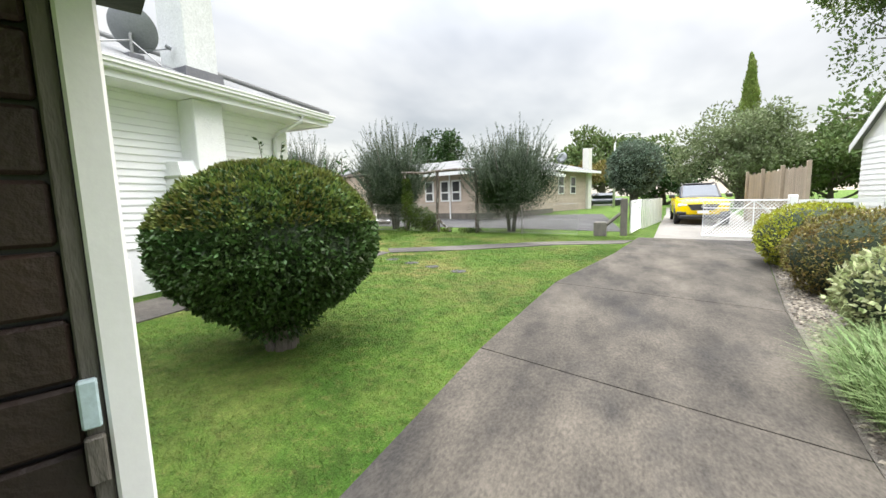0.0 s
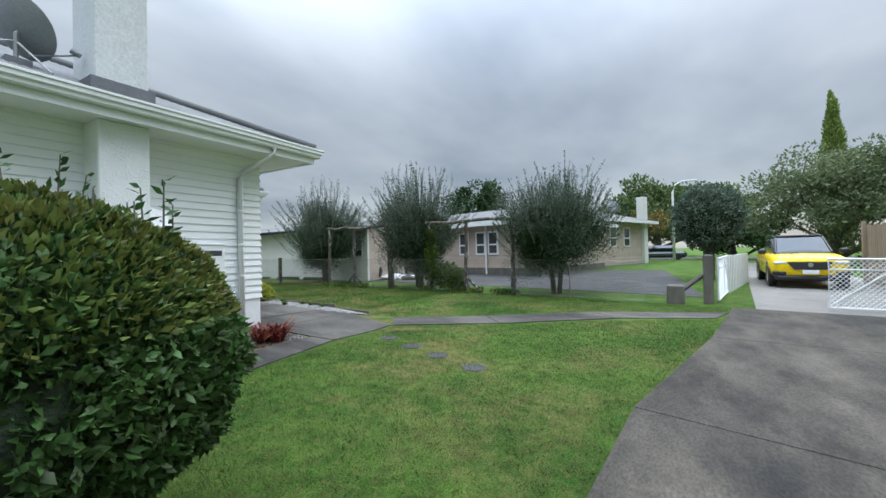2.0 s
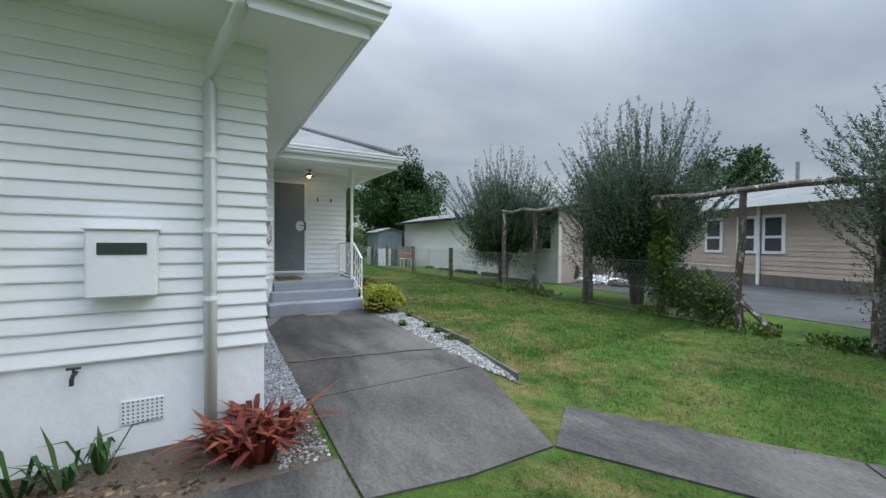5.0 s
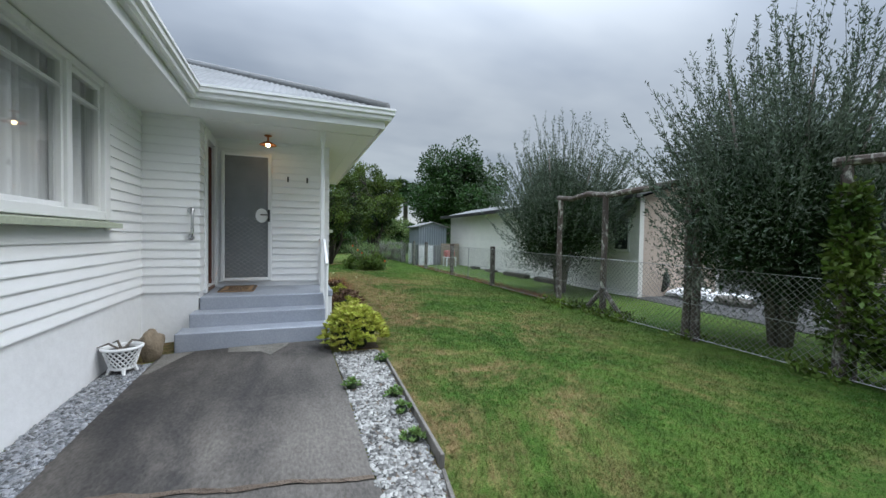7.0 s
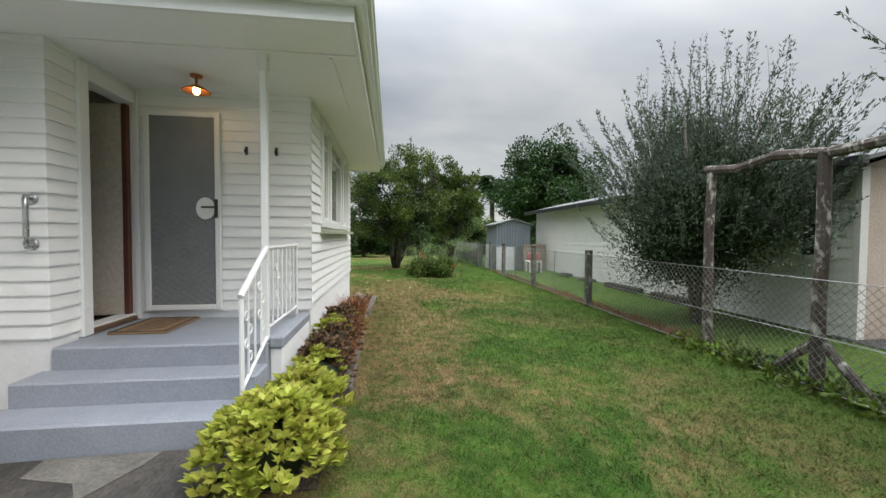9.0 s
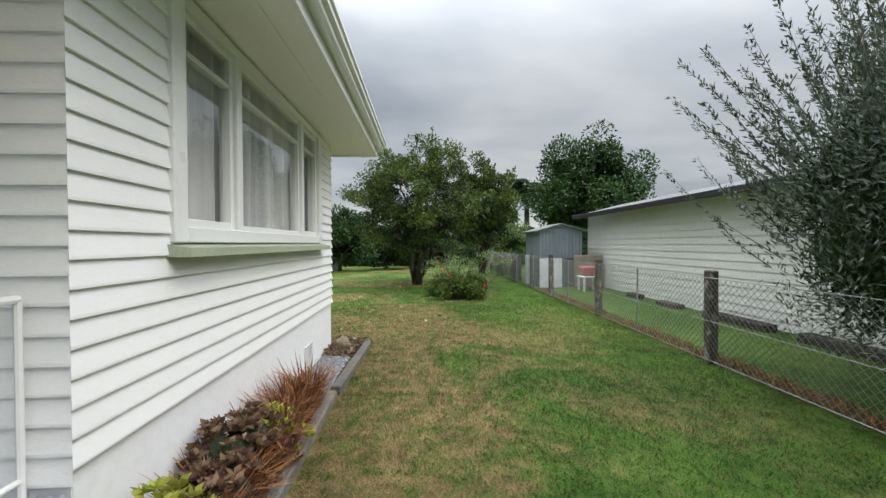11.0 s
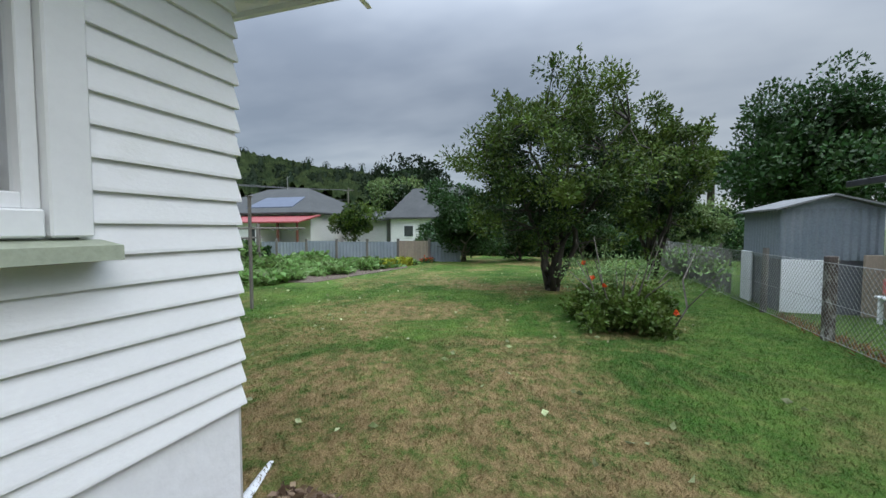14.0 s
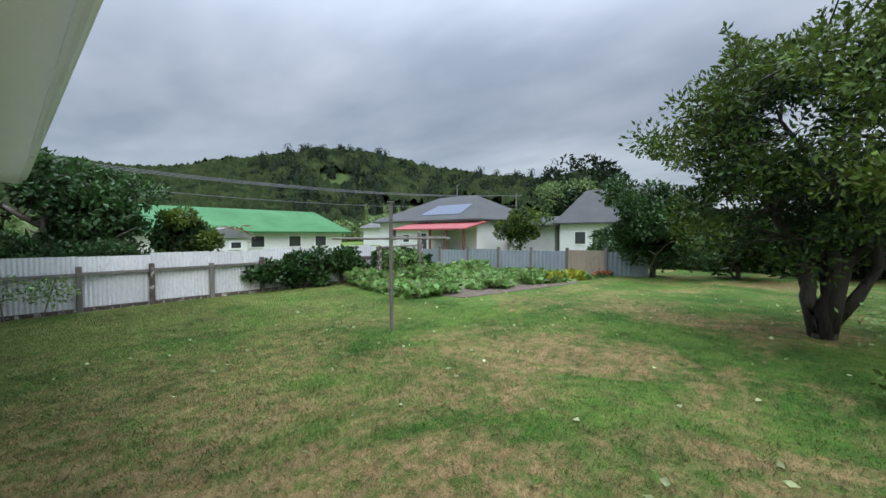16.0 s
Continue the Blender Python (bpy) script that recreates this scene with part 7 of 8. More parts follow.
for i, (x, y, h, r) in enumerate(((-37.5, 2.5, 2.3, 1.9), (-38.5, 6.0, 2.8, 2.2), (-39.0, 9.5, 2.6, 2.2), (-38.5, 13.0, 3.0, 2.3), (-38.0, 16.8, 3.2, 2.4), (-36.5, 20.0, 2.6, 2.0))):
    broad_tree("dark_bush", x, y, h, (1.6, r), 0.0, L_DEEP, "dark-green bush in the hedge behind the yard", 240 + i, 5000, 0.2, 20, 0.08)
hedge = thing("back_hedge", (-35.5, 11, ground_z(-35.5, 11)), "loose dark-green hedge closing the yard behind the trees", "hedge")
cl = [((-35.3 + 0.4 * math.sin(k * 1.9), 2.2 + 0.62 * k, 0.95 + 0.25 * math.sin(k * 2.7)), (0.75, 0.7, 0.9 + 0.2 * math.sin(k * 1.1)), 1) for k in range(30)]
P, A = crown_leaves(cl, 750, rngb, 0.2, 0.9, 0.3)
part("foliage", leaf_mesh("foliage", P, A, 0.17, 0.11, L_DEEP, rngb), L_DEEP, hedge)
for c_, r_, w_ in cl[::2]:
    part("stem", Build().tube([(c_[0], c_[1], 0.3), (c_[0] + 0.1, c_[1] + 0.1, 0.9), (c_[0], c_[1] + 0.3, 1.5)], [0.05, 0.035, 0.012], 6), BARK, hedge)
palm(-58.0, 22.5, 8.5, 300, "tall palm with arching fronds above the trees")
palm(-62.0, -20.0, 4.5, 301, "palm with arching fronds beside the far house")

line = thing("clothesline", (-20.0, 4.46, ground_z(-20, 4.46)), "grey timber clothesline post with crossbar and wires", "clothesline")
zc = ground_z(-20, 4.46)
part("post", Build().rbox(-20.026, -19.974, 4.434, 4.486, zc - 0.2, 2.5, 0.008), WOODGREY, line)
part("cap", Build().rbox(-20.045, -19.955, 4.415, 4.505, 2.5, 2.52, 0.006), WOODGREY, line)
LD = Vector((math.cos(radians(222)), math.sin(radians(222)), 0))
LP = Vector((-LD.y, LD.x, 0))
c0 = Vector((-20.0, 4.46, 1.93))
part("crossbar", Build().tube([c0 - LP * 0.95, c0 + LP * 0.95], 0.017, 8), WOODGREY, line)
lw = Build()
for k in (-0.9, -0.45, 0.45, 0.9):
    a = c0 + LP * k
    b_ = a + LD * 7.4
    lw.tube([a, (a + b_) / 2 - Vector((0, 0, 0.06)), b_], 0.008, 4)
part("line_wire", lw, WIRE, line)
e0 = c0 + LD * 7.4
part("far_post", Build().rbox(e0.x - 0.05, e0.x + 0.05, e0.y - 0.05, e0.y + 0.05, 0.3, 2.1, 0.01), WOODGREY, line)
part("far_crossbar", Build().tube([e0 - LP * 0.95, e0 + LP * 0.95], 0.02, 8), WOODGREY, line)

# corrugated iron fence on the south side
south_fence = thing("iron_fence", (-17, -1.8, 0.4), "weathered white corrugated iron fence on dark posts", "fence", kind="structure")
x = -9.42
k = 0
while x > -25.0:
    L = 1.24
    zg = ground_z(x - L / 2, -1.85)
    yy = -1.85 + 0.035 * (-17 - x)
    ye = -1.85 + 0.035 * (-17 - x + L)
    part("iron_sheet", corrugate((x, yy), (x - L, ye), zg + 0.06, zg + 0.80 + 0.02 * math.sin(k * 5), (0, 1), 0.076, 0.009), CORRUGATED, south_fence)
    part("iron_sheet", corrugate((x, yy - 0.05), (x - L, ye - 0.05), zg + 0.80, zg + 1.16 + 0.02 * math.sin(k * 3), (0, 1), 0.076, 0.009), CORRUGATED, south_fence)
    part("post", Build().rbox(x - 0.05, x + 0.05, yy + 0.02, yy + 0.12, zg - 0.1, zg + 0.92 + 0.05 * math.sin(k * 2.2), 0.012), WOODDARK if k % 2 else WOODGREY, south_fence)
    part("rail", Build().box(x - L, x, min(yy, ye) + 0.03, max(yy, ye) + 0.06, zg + 0.76, zg + 0.82), WOODGREY, south_fence)
    part("plinth_board", Build().box(x - L, x, min(yy, ye) + 0.02, max(yy, ye) + 0.05, zg - 0.05, zg + 0.08), WOODDARK, south_fence)
    x -= L
    k += 1
west_fence = thing("blue_iron_fence", (-30, 1, 0.5), "blue-grey iron fence at the end of the garden", "fence", kind="structure")
for k in range(7):
    y0 = -4.0 + k * 1.35
    x0 = -28.6 - 0.32 * k
    zg = ground_z(x0, y0)
    part("iron_sheet", corrugate((x0, y0), (x0 - 0.32, y0 + 1.34), zg - 0.05, zg + 0.88 + 0.03 * math.sin(k * 4), (1, 0), 0.15, 0.012), BLUEIRON if k != 5 else PALEWOOD, west_fence)
    part("post", Build().rbox(x0 - 0.06, x0 + 0.04, y0 - 0.05, y0 + 0.05, zg - 0.1, zg + 1.0, 0.01), WOODGREY, west_fence)

vines = thing("hedge_vine", (-23.0, -1.5, 0.4), "thick dark vine sprawling over the iron fence", "vine")
cl = [((-20.5 - 0.17 * k + rngb.normal() * 0.12, -1.5 + 0.012 * k + rngb.normal() * 0.13, 0.62 + 0.72 * rngb.uniform() + 0.12 * math.sin(k * 0.9)), (0.16 + 0.2 * rngb.uniform(), 0.24, 0.15 + 0.2 * rngb.uniform()), rngb.uniform(0.5, 1.2)) for k in range(36)]
P, A = crown_leaves(cl, 330, rngb, 0.1, 0.9, 0.1)
part("foliage", leaf_mesh("foliage", P, A, 0.14, 0.11, L_DEEP, rngb), L_DEEP, vines)
part("branchwork", Build().tube([(-21, -1.6, 0.4), (-22.5, -1.6, 1.1), (-25.5, -1.4, 1.2)], [0.04, 0.03, 0.015], 6), BARK, vines)
shrub = thing("sparse_shrub", (-16.0, -1.5, 0.4), "sparse grey-green shrub against the iron fence", "shrub")
P, A = crown_leaves([((-15.6, -1.6, 0.95), (0.6, 0.2, 0.35), 1), ((-16.4, -1.6, 0.9), (0.5, 0.2, 0.3), 1)], 260, rngb, 0.2, 0.9, 0.1)
part("foliage", leaf_mesh("foliage", P, A, 0.1, 0.04, L_LAV, rngb), L_LAV, shrub)
part("branchwork", Build().tube([(-15.8, -1.62, 0.35), (-15.7, -1.6, 1.2)], 0.012, 5).tube([(-16.3, -1.62, 0.35), (-16.5, -1.6, 1.1)], 0.012, 5), BARK, shrub)

veg_soil = ribbon("vegetable_bed", [(-22.6, 0.2), (-23.2, 3.4), (-27.6, 4.3)], [(-24.6, -1.0), (-28.2, -0.6), (-30.0, 3.3)], 0.012, SOIL, label="dark soil of the vegetable bed", category="vegetable bed")
veg = thing("pumpkin_patch", (-25.5, 1.5, 0.47), "sprawling bright green vegetable patch", "plants", kind="stuff")
n = 9000
u, v = rngb.uniform(0, 1, n), rngb.uniform(0, 1, n)
X = -22.8 - 6.8 * u + 0.6 * v
Y = -0.9 + 4.6 * v * (1 - 0.25 * (1 - u)) + 0.5 * u
den_ = np.array([noise.noise(Vector((a * 0.8, b * 0.8, 1))) for a, b in zip(X, Y)])
k = (den_ > -0.22) & ~((X > -24.9) & (Y > 2.9))
hgt = 0.12 + 0.28 * np.clip(den_, 0, 1) + 0.3 * np.exp(-((Y + 0.6) / 0.8) ** 2)
P = np.stack([X, Y, 0.48 + rngb.uniform(0.1, 1, n) * hgt], 1)[k]
part("foliage", leaf_mesh("foliage", P, directions(len(P), rngb) * [1, 1, 0.3] + [0, 0, 0.25], 0.2, 0.19, L_VEG, rngb, 0.2), L_VEG, veg)
for i, (x, y, m_, lb) in enumerate(((-28.6, 3.9, L_YELLOW, "row of yellow-green lettuces"), (-27.8, 3.6, L_VEG, "row of yellow-green lettuces"))):
    P, A = crown_leaves([((x + 0.35 * q, y - 0.1 * q, 0.6), (0.25, 0.2, 0.16), 1) for q in range(5)], 130, rngb, 0.5, 0.7, 0.1)
    t_ = thing("lettuce_row", (x, y, 0.5), lb, "plants")
    part("foliage", leaf_mesh("foliage", P, A, 0.16, 0.1, m_, rngb), m_, t_)
mari = thing("marigold_patch", (-30.0, 4.2, 0.5), "small orange marigolds at the bed's end", "flowers")
P, A = crown_leaves([((-30.0, 4.2, 0.56), (0.7, 0.3, 0.12), 1)], 350, rngb, 0.4, 0.7, 0.1)
part("foliage", leaf_mesh("foliage", P, A, 0.08, 0.04, L_DEEP, rngb), L_DEEP, mari)
part("blooms", leaf_mesh("blooms", P[:60] + [0, 0, 0.08], directions(60, rngb), 0.07, 0.06, FLOWER, rngb), FLOWER, mari)
trellis = thing("bean_trellis", (-24.6, -0.6, 0.45), "rough timber bean frame overgrown with leaves", "garden frame")
for a, c in ((-23.6, -0.3), (-24.9, -0.7), (-26.0, -0.9)):
    part("post", Build().rbox(a - 0.05, a + 0.05, c - 0.05, c + 0.05, 0.3, 1.65, 0.01), WOODDARK, trellis)
part("rail", Build().tube([(-23.5, -0.3, 1.6), (-26.1, -0.9, 1.62)], 0.04, 6), WOODGREY, trellis)
P, A = crown_leaves([((-24.2, -0.4, 1.25), (0.5, 0.3, 0.35), 1), ((-25.4, -0.7, 1.1), (0.5, 0.3, 0.4), 1)], 420, rngb, 0.2, 0.9, 0.1)
part("foliage", leaf_mesh("foliage", P, A, 0.12, 0.09, L_VEG, rngb), L_VEG, trellis)

# fallen leaves and petals on the back lawn
n = 240
X, Y = rngb.uniform(-27, -16, n), rngb.uniform(2, 12, n)
P = np.stack([X, Y, np.array([ground_z(a, b) for a, b in zip(X, Y)]) + 0.025], 1)
tagged(part("fallen_leaves", leaf_mesh("fallen_leaves", P, directions(n, rngb) * [1, 1, 0.2], 0.07, 0.05, L_VARIEG, rngb), L_VARIEG), "pale fallen leaves on the lawn", "fallen leaves", "", "stuff")

# ---- houses and hill to the west ----


def simple_house(name, x0, x1, y0, y1, zw, zr, axis, wmat, rmat, label, hip=0.0, over=0.5):
    h = thing(name, ((x0 + x1) / 2, (y0 + y1) / 2, 0.4), label, "house", kind="structure")
    part("wall", Build().box(x0, x1, y0, y1, 0.0, zw), wmat, h)
    a0, a1, b0, b1 = x0 - over, x1 + over, y0 - over, y1 + over
    if axis == "x":
        r0, r1 = (a0 + hip, (b0 + b1) / 2, zr), (a1 - hip, (b0 + b1) / 2, zr)
        fs = [(3, 2, 1, 0), (0, 1, 5, 4), (1, 2, 6, 5), (2, 3, 7, 6), (3, 0, 4, 7), (4, 5, 9, 8), (5, 6, 9), (6, 7, 8, 9), (7, 4, 8)]
    else:
        r0, r1 = ((a0 + a1) / 2, b0 + hip, zr), ((a0 + a1) / 2, b1 - hip, zr)
        fs = [(3, 2, 1, 0), (0, 1, 5, 4), (1, 2, 6, 5), (2, 3, 7, 6), (3, 0, 4, 7), (4, 5, 8), (5, 6, 9, 8), (6, 7, 9), (7, 4, 8, 9)]
    vs = [(a0, b0, zw), (a1, b0, zw), (a1, b1, zw), (a0, b1, zw), (a0, b0, zw + 0.12), (a1, b0, zw + 0.12), (a1, b1, zw + 0.12), (a0, b1, zw + 0.12), r0, r1]
    part("roof", Build().add(vs, fs), rmat, h)
    return h


def wall_window(parent, p, u, n_, w, z0, z1):
    """A framed window standing proud of a far wall."""
    P, U, N, Z = Vector((*p, 0)), Vector((*u, 0)), Vector((*n_, 0)), Vector((0, 0, 1))

    def slab(w_, a, c, t0, t1):
        q = [P - U * w_ / 2 + Z * a, P + U * w_ / 2 + Z * a, P + U * w_ / 2 + Z * c, P - U * w_ / 2 + Z * c]
        return Build().add([k_ + N * t0 for k_ in q] + [k_ + N * t1 for k_ in q], [(3, 2, 1, 0), (4, 5, 6, 7), (0, 1, 5, 4), (1, 2, 6, 5), (2, 3, 7, 6), (3, 0, 4, 7)])

    f = part("window", slab(w, z0, z1, 0.0, 0.05), TRIM, parent)
    part("pane", slab(w - 0.2, z0 + 0.1, z1 - 0.1, 0.05, 0.07), DARKPANE, f)


gh = simple_house("green_roofed_house", -35.0, -19.5, -27.0, -19.5, 2.15, 4.05, "x", FARWHITE, GREENROOF, "white house under a broad green iron roof", 1.0, 0.6)
for x in (-33.0, -30.8, -28.0):
    wall_window(gh, (x, -19.5), (1, 0), (0, 1), 1.1, 1.05, 2.0)
lt = simple_house("lean_to_shed", -24.9, -22.6, -16.5, -13.5, 1.85, 2.4, "y", FARWHITE, ROOFTIN, "small white lean-to shed with dark windows", 0.0, 0.2)
for x in (-24.3, -23.3):
    wall_window(lt, (x, -13.5), (1, 0), (0, 1), 0.7, 1.2, 1.7)
wh = simple_house("white_villa", -52.0, -42.0, -23.0, -10.5, 3.2, 5.9, "y", FARWHITE, GREYROOF, "white villa with a grey hipped roof and solar panels", 4.5, 0.6)
for y in (-21.0, -18.5):
    wall_window(wh, (-42.0, y), (0, 1), (1, 0), 1.3, 1.4, 2.7)
part("lean_to", Build().add([(-42.0, -18.0, 3.0), (-39.2, -18.0, 2.4), (-39.2, -9.5, 2.4), (-42.0, -9.5, 3.0), (-42.0, -18.0, 3.1), (-39.2, -18.0, 2.5), (-39.2, -9.5, 2.5), (-42.0, -9.5, 3.1)], [(3, 2, 1, 0), (4, 5, 6, 7), (0, 1, 5, 4), (1, 2, 6, 5), (2, 3, 7, 6), (3, 0, 4, 7)]), REDROOF, wh, "dark red lean-to roof")
part("lean_to_wall", Build().box(-41.9, -39.6, -17.8, -13.5, 0.2, 2.45), FARWHITE, wh)
for y in (-9.8, -11.6, -13.4):
    part("verandah_post", Build().rbox(-39.5, -39.35, y - 0.08, y + 0.08, 0.2, 2.42, 0.02), DOORBROWN, wh)
wall_window(wh, (-39.6, -14.2), (0, 1), (1, 0), 0.8, 0.5, 2.2)
wall_window(wh, (-39.6, -16.4), (0, 1), (1, 0), 0.9, 1.3, 2.1)
part("solar_panel", Build().add([(-42.4, -17.5, 3.75), (-42.4, -12.6, 3.75), (-44.6, -12.9, 4.75), (-44.6, -17.2, 4.75), (-42.4, -17.5, 3.85), (-42.4, -12.6, 3.85), (-44.6, -12.9, 4.85), (-44.6, -17.2, 4.85)], [(0, 1, 2, 3), (7, 6, 5, 4), (0, 4, 5, 1), (1, 5, 6, 2), (2, 6, 7, 3), (3, 7, 4, 0)]), surface("solar_glass", (0.09, 0.11, 0.15), (0.11, 0.13, 0.17), 2, 0.4, 0.0, 20, spec=0.08), wh, "blue-grey solar panels")
part("aerial", Build().tube([(-47, -16.8, 5.8), (-47, -16.8, 7.1)], 0.04, 5).tube([(-47.4, -17.3, 6.9), (-46.6, -16.2, 7.05)], 0.03, 5), WIRE, wh)
gg = simple_house("grey_gabled_house", -52.0, -45.5, -4.9, 1.2, 2.8, 5.7, "y", FARWHITE, GREYROOF, "white house with a steep grey roof", 1.2, 0.4)
wall_window(gg, (-45.5, -3.2), (0, 1), (1, 0), 1.0, 1.2, 2.3)
mh = simple_house("low_white_house", -54.0, -46.5, -10.2, -5.8, 2.7, 3.7, "y", FARWHITE, GREYROOF, "low white outbuilding with a grey roof", 1.2, 0.5)
ph = simple_house("pale_roofed_house", -62.0, -54.0, -42.0, -34.0, 3.0, 4.6, "x", FARWHITE, ROOFTIN, "pale house with a light iron roof", 1.0, 0.5)
broad_tree("far_tree", -44.0, -7.6, 4.2, (2.1, 2.1), 0.3, L_CITRUS, "round bright green tree before the white houses", 210, 5000, 0.22, 20, 0.12)
broad_tree("far_tree", -68.0, -14.0, 9.5, (6.0, 6.0), 0.8, L_TREE, "rounded yellow-green tree behind the white houses", 211, 6000, 0.5, 26, 0.3)
broad_tree("far_tree", -16.6, -7.0, 4.3, (3.3, 2.7), 0.2, L_DEEP, "dense green tree leaning over the iron fence", 212, 18000, 0.17, 34, 0.2)
broad_tree("far_tree", -20.2, -7.4, 2.7, (1.4, 1.3), 0.3, L_CITRUS, "light green small tree behind the fence", 213, 6000, 0.16, 20, 0.12)
broad_tree("far_tree", -12.5, -7.5, 4.4, (3.3, 2.8), 0.2, L_TREE, "dense green tree behind the iron fence", 214, 8000, 0.2, 28, 0.2)
broad_tree("dark_bush", -13.6, -4.9, 2.1, (2.0, 1.0), 0.0, L_DEEP, "dark-green bush behind the iron fence", 215, 6000, 0.13, 22, 0.06)
broad_tree("dark_bush", -17.2, -4.9, 2.0, (2.0, 1.0), 0.0, L_DEEP, "dark-green bush behind the iron fence", 216, 6000, 0.13, 22, 0.06)
fernt = thing("tree_fern", (-25.8, -17.6, 0.4), "brown-fronded tree fern beside the lean-to", "tree")
part("trunk", Build().tube([(-25.8, -17.6, 0.2), (-25.8, -17.6, 2.0)], [0.15, 0.12], 8), BARK, fernt)
Ps, As = [], []
for k in range(16):
    a = k * 0.393
    for q in range(14):
        s = q / 13
        for sg in (1, -1):
            Ps.append((-25.8 + 1.1 * s * math.cos(a), -17.6 + 1.1 * s * math.sin(a), 2.0 + (1.5 + 0.5 * math.sin(k * 2.3)) * s - 1.5 * s * s))
            As.append((math.cos(a) * 0.6 - sg * math.sin(a), math.sin(a) * 0.6 + sg * math.cos(a), -0.2))
part("fronds", leaf_mesh("fronds", np.array(Ps), np.array(As), 0.26, 0.05, L_PURPLE, rngb), L_PURPLE, fernt)

HILL = ((88, 0.0), (100, 14.0), (108, 25.0), (116, 32.0), (124, 36.0), (132, 40.0), (138, 45.0), (144, 49.5), (149, 50.0), (154, 46.0), (160, 41.0), (168, 34.0), (178, 35.0), (195, 35.0), (215, 30.0), (235, 10.0))


def hill_z(az, r):
    az = min(max(az, 88), 235)
    for (a0, h0), (a1, h1) in zip(HILL[:-1], HILL[1:]):
        if a0 <= az <= a1:
            s = (az - a0) / (a1 - a0)
            h = h0 + (h1 - h0) * (s * s * (3 - 2 * s))
            break
    f = min(max((r - 95) / 165, 0), 1)
    f = f * f * (3 - 2 * f)
    back = 1 - 0.5 * min(max((r - 270) / 250, 0), 1)
    x, y = r * math.cos(radians(az)), r * math.sin(radians(az))
    return -0.6 + h * f * back + 3.0 * f * noise.noise(Vector((x * 0.02, y * 0.02, 0)))


def hill_at(az, r):
    """Yaw az, counted as the walker turns, at r metres from the back lawn."""
    return -16 - r * math.sin(radians(az)), 9 + r * math.cos(radians(az))


hb = Build()
na, nr_ = 90, 34
for i in range(na + 1):
    az = 88 + 147 * i / na
    for j in range(nr_ + 1):
        r = 95 + 420 * (j / nr_) ** 1.3
        hb.v.append((*hill_at(az, r), hill_z(az, r)))
hb.f = [(i * (nr_ + 1) + j, i * (nr_ + 1) + j + 1, (i + 1) * (nr_ + 1) + j + 1, (i + 1) * (nr_ + 1) + j) for i in range(na) for j in range(nr_)]
HILLGROUND = surface("hill_pasture", (0.085, 0.12, 0.038), (0.06, 0.088, 0.03), 0.05, 0.95, 0.3, 1.5, c3=(0.05, 0.072, 0.026), s3=0.02, m3=0.42, spec=0.0)
structure("hill", hb, HILLGROUND, "long bush-covered hill behind the houses", "hill", True)
rngh = np.random.default_rng(77)


def hill_wood(name, count, material, label, az_range, r_range, size, tall, per, seed, gate=-0.15, leafs=2.4):
    """Trees on the hill: each a tapering cloud of leaf clumps round a slim dark core."""
    rng = np.random.default_rng(seed)
    Ps, As, cores = [], [], Build()
    for _ in range(count):
        az, r = rng.uniform(*az_range), rng.uniform(*r_range)
        x, y = hill_at(az, r)
        if noise.noise(Vector((x * 0.012, y * 0.012, seed))) < gate:
            continue
        s = size * rng.uniform(0.6, 1.4)
        h = s * tall * rng.uniform(0.8, 1.3)
        z = hill_z(az, r)
        u = rng.uniform(0, 1, per)
        w = s * (0.25 + 0.75 * np.sin(np.pi * np.clip(u * 0.85 + 0.12, 0, 1)) ** 0.8) * np.sqrt(rng.uniform(0.2, 1, per))
        a = rng.uniform(0, math.tau, per)
        Ps.append(np.stack([x + w * np.cos(a), y + w * np.sin(a), z + h * (0.08 + u * 0.95)], 1))
        As.append(directions(per, rng) + np.stack([np.cos(a) * 0.5, np.sin(a) * 0.5, np.full(per, 0.2)], 1))
        cores.tube([(x, y, z - 1.0), (x, y, z + h * 0.45), (x, y, z + h * 0.92)], [s * 0.5, s * 0.55, s * 0.08], 6, False)
    wood = tagged(part(name, cores, material, smooth=True), label, "woodland", "", "stuff")
    part("leaf_fringe", leaf_mesh(name, np.concatenate(Ps), np.concatenate(As), leafs, leafs * 0.75, material, rng), material, wood)


def hill_canopy():
    """The unbroken bush on the slope: a lumpy canopy of crowns, left out over the low pasture."""
    na_, nr2 = 460, 110
    vs, keep = [], []
    for i in range(na_ + 1):
        az = 95 + 90 * i / na_
        for j in range(nr2 + 1):
            r = 104 + 200 * (j / nr2) ** 1.1
            x, y = hill_at(az, r)
            q = Vector((x, y, 0))
            crown = 1.0 - abs(noise.noise(q * 0.16)) * 2.2
            lump = 2.4 * crown + 1.9 * noise.noise(q * 0.42 + Vector((0, 0, 3))) + 1.0 * noise.noise(q * 0.95)
            open_ = noise.noise(q * 0.018 + Vector((4, 1, 0))) + 0.10
            pasture = 119 < az < 143 and r < 150 + 14 * noise.noise(q * 0.03)
            keep.append(not pasture and open_ > -0.28)
            vs.append((x, y, hill_z(az, r) + 1.6 + lump))
    w = nr2 + 1
    fs = []
    for i in range(na_):
        for j in range(nr2):
            a = i * w + j
            if keep[a] and keep[a + 1] and keep[a + w] and keep[a + w + 1]:
                fs.append((a, a + 1, a + w + 1, a + w))
    tagged(part("hill_bush", Build().add(vs, fs), L_HILL), "mixed dark-green bush covering the hillside", "woodland", "", "stuff")


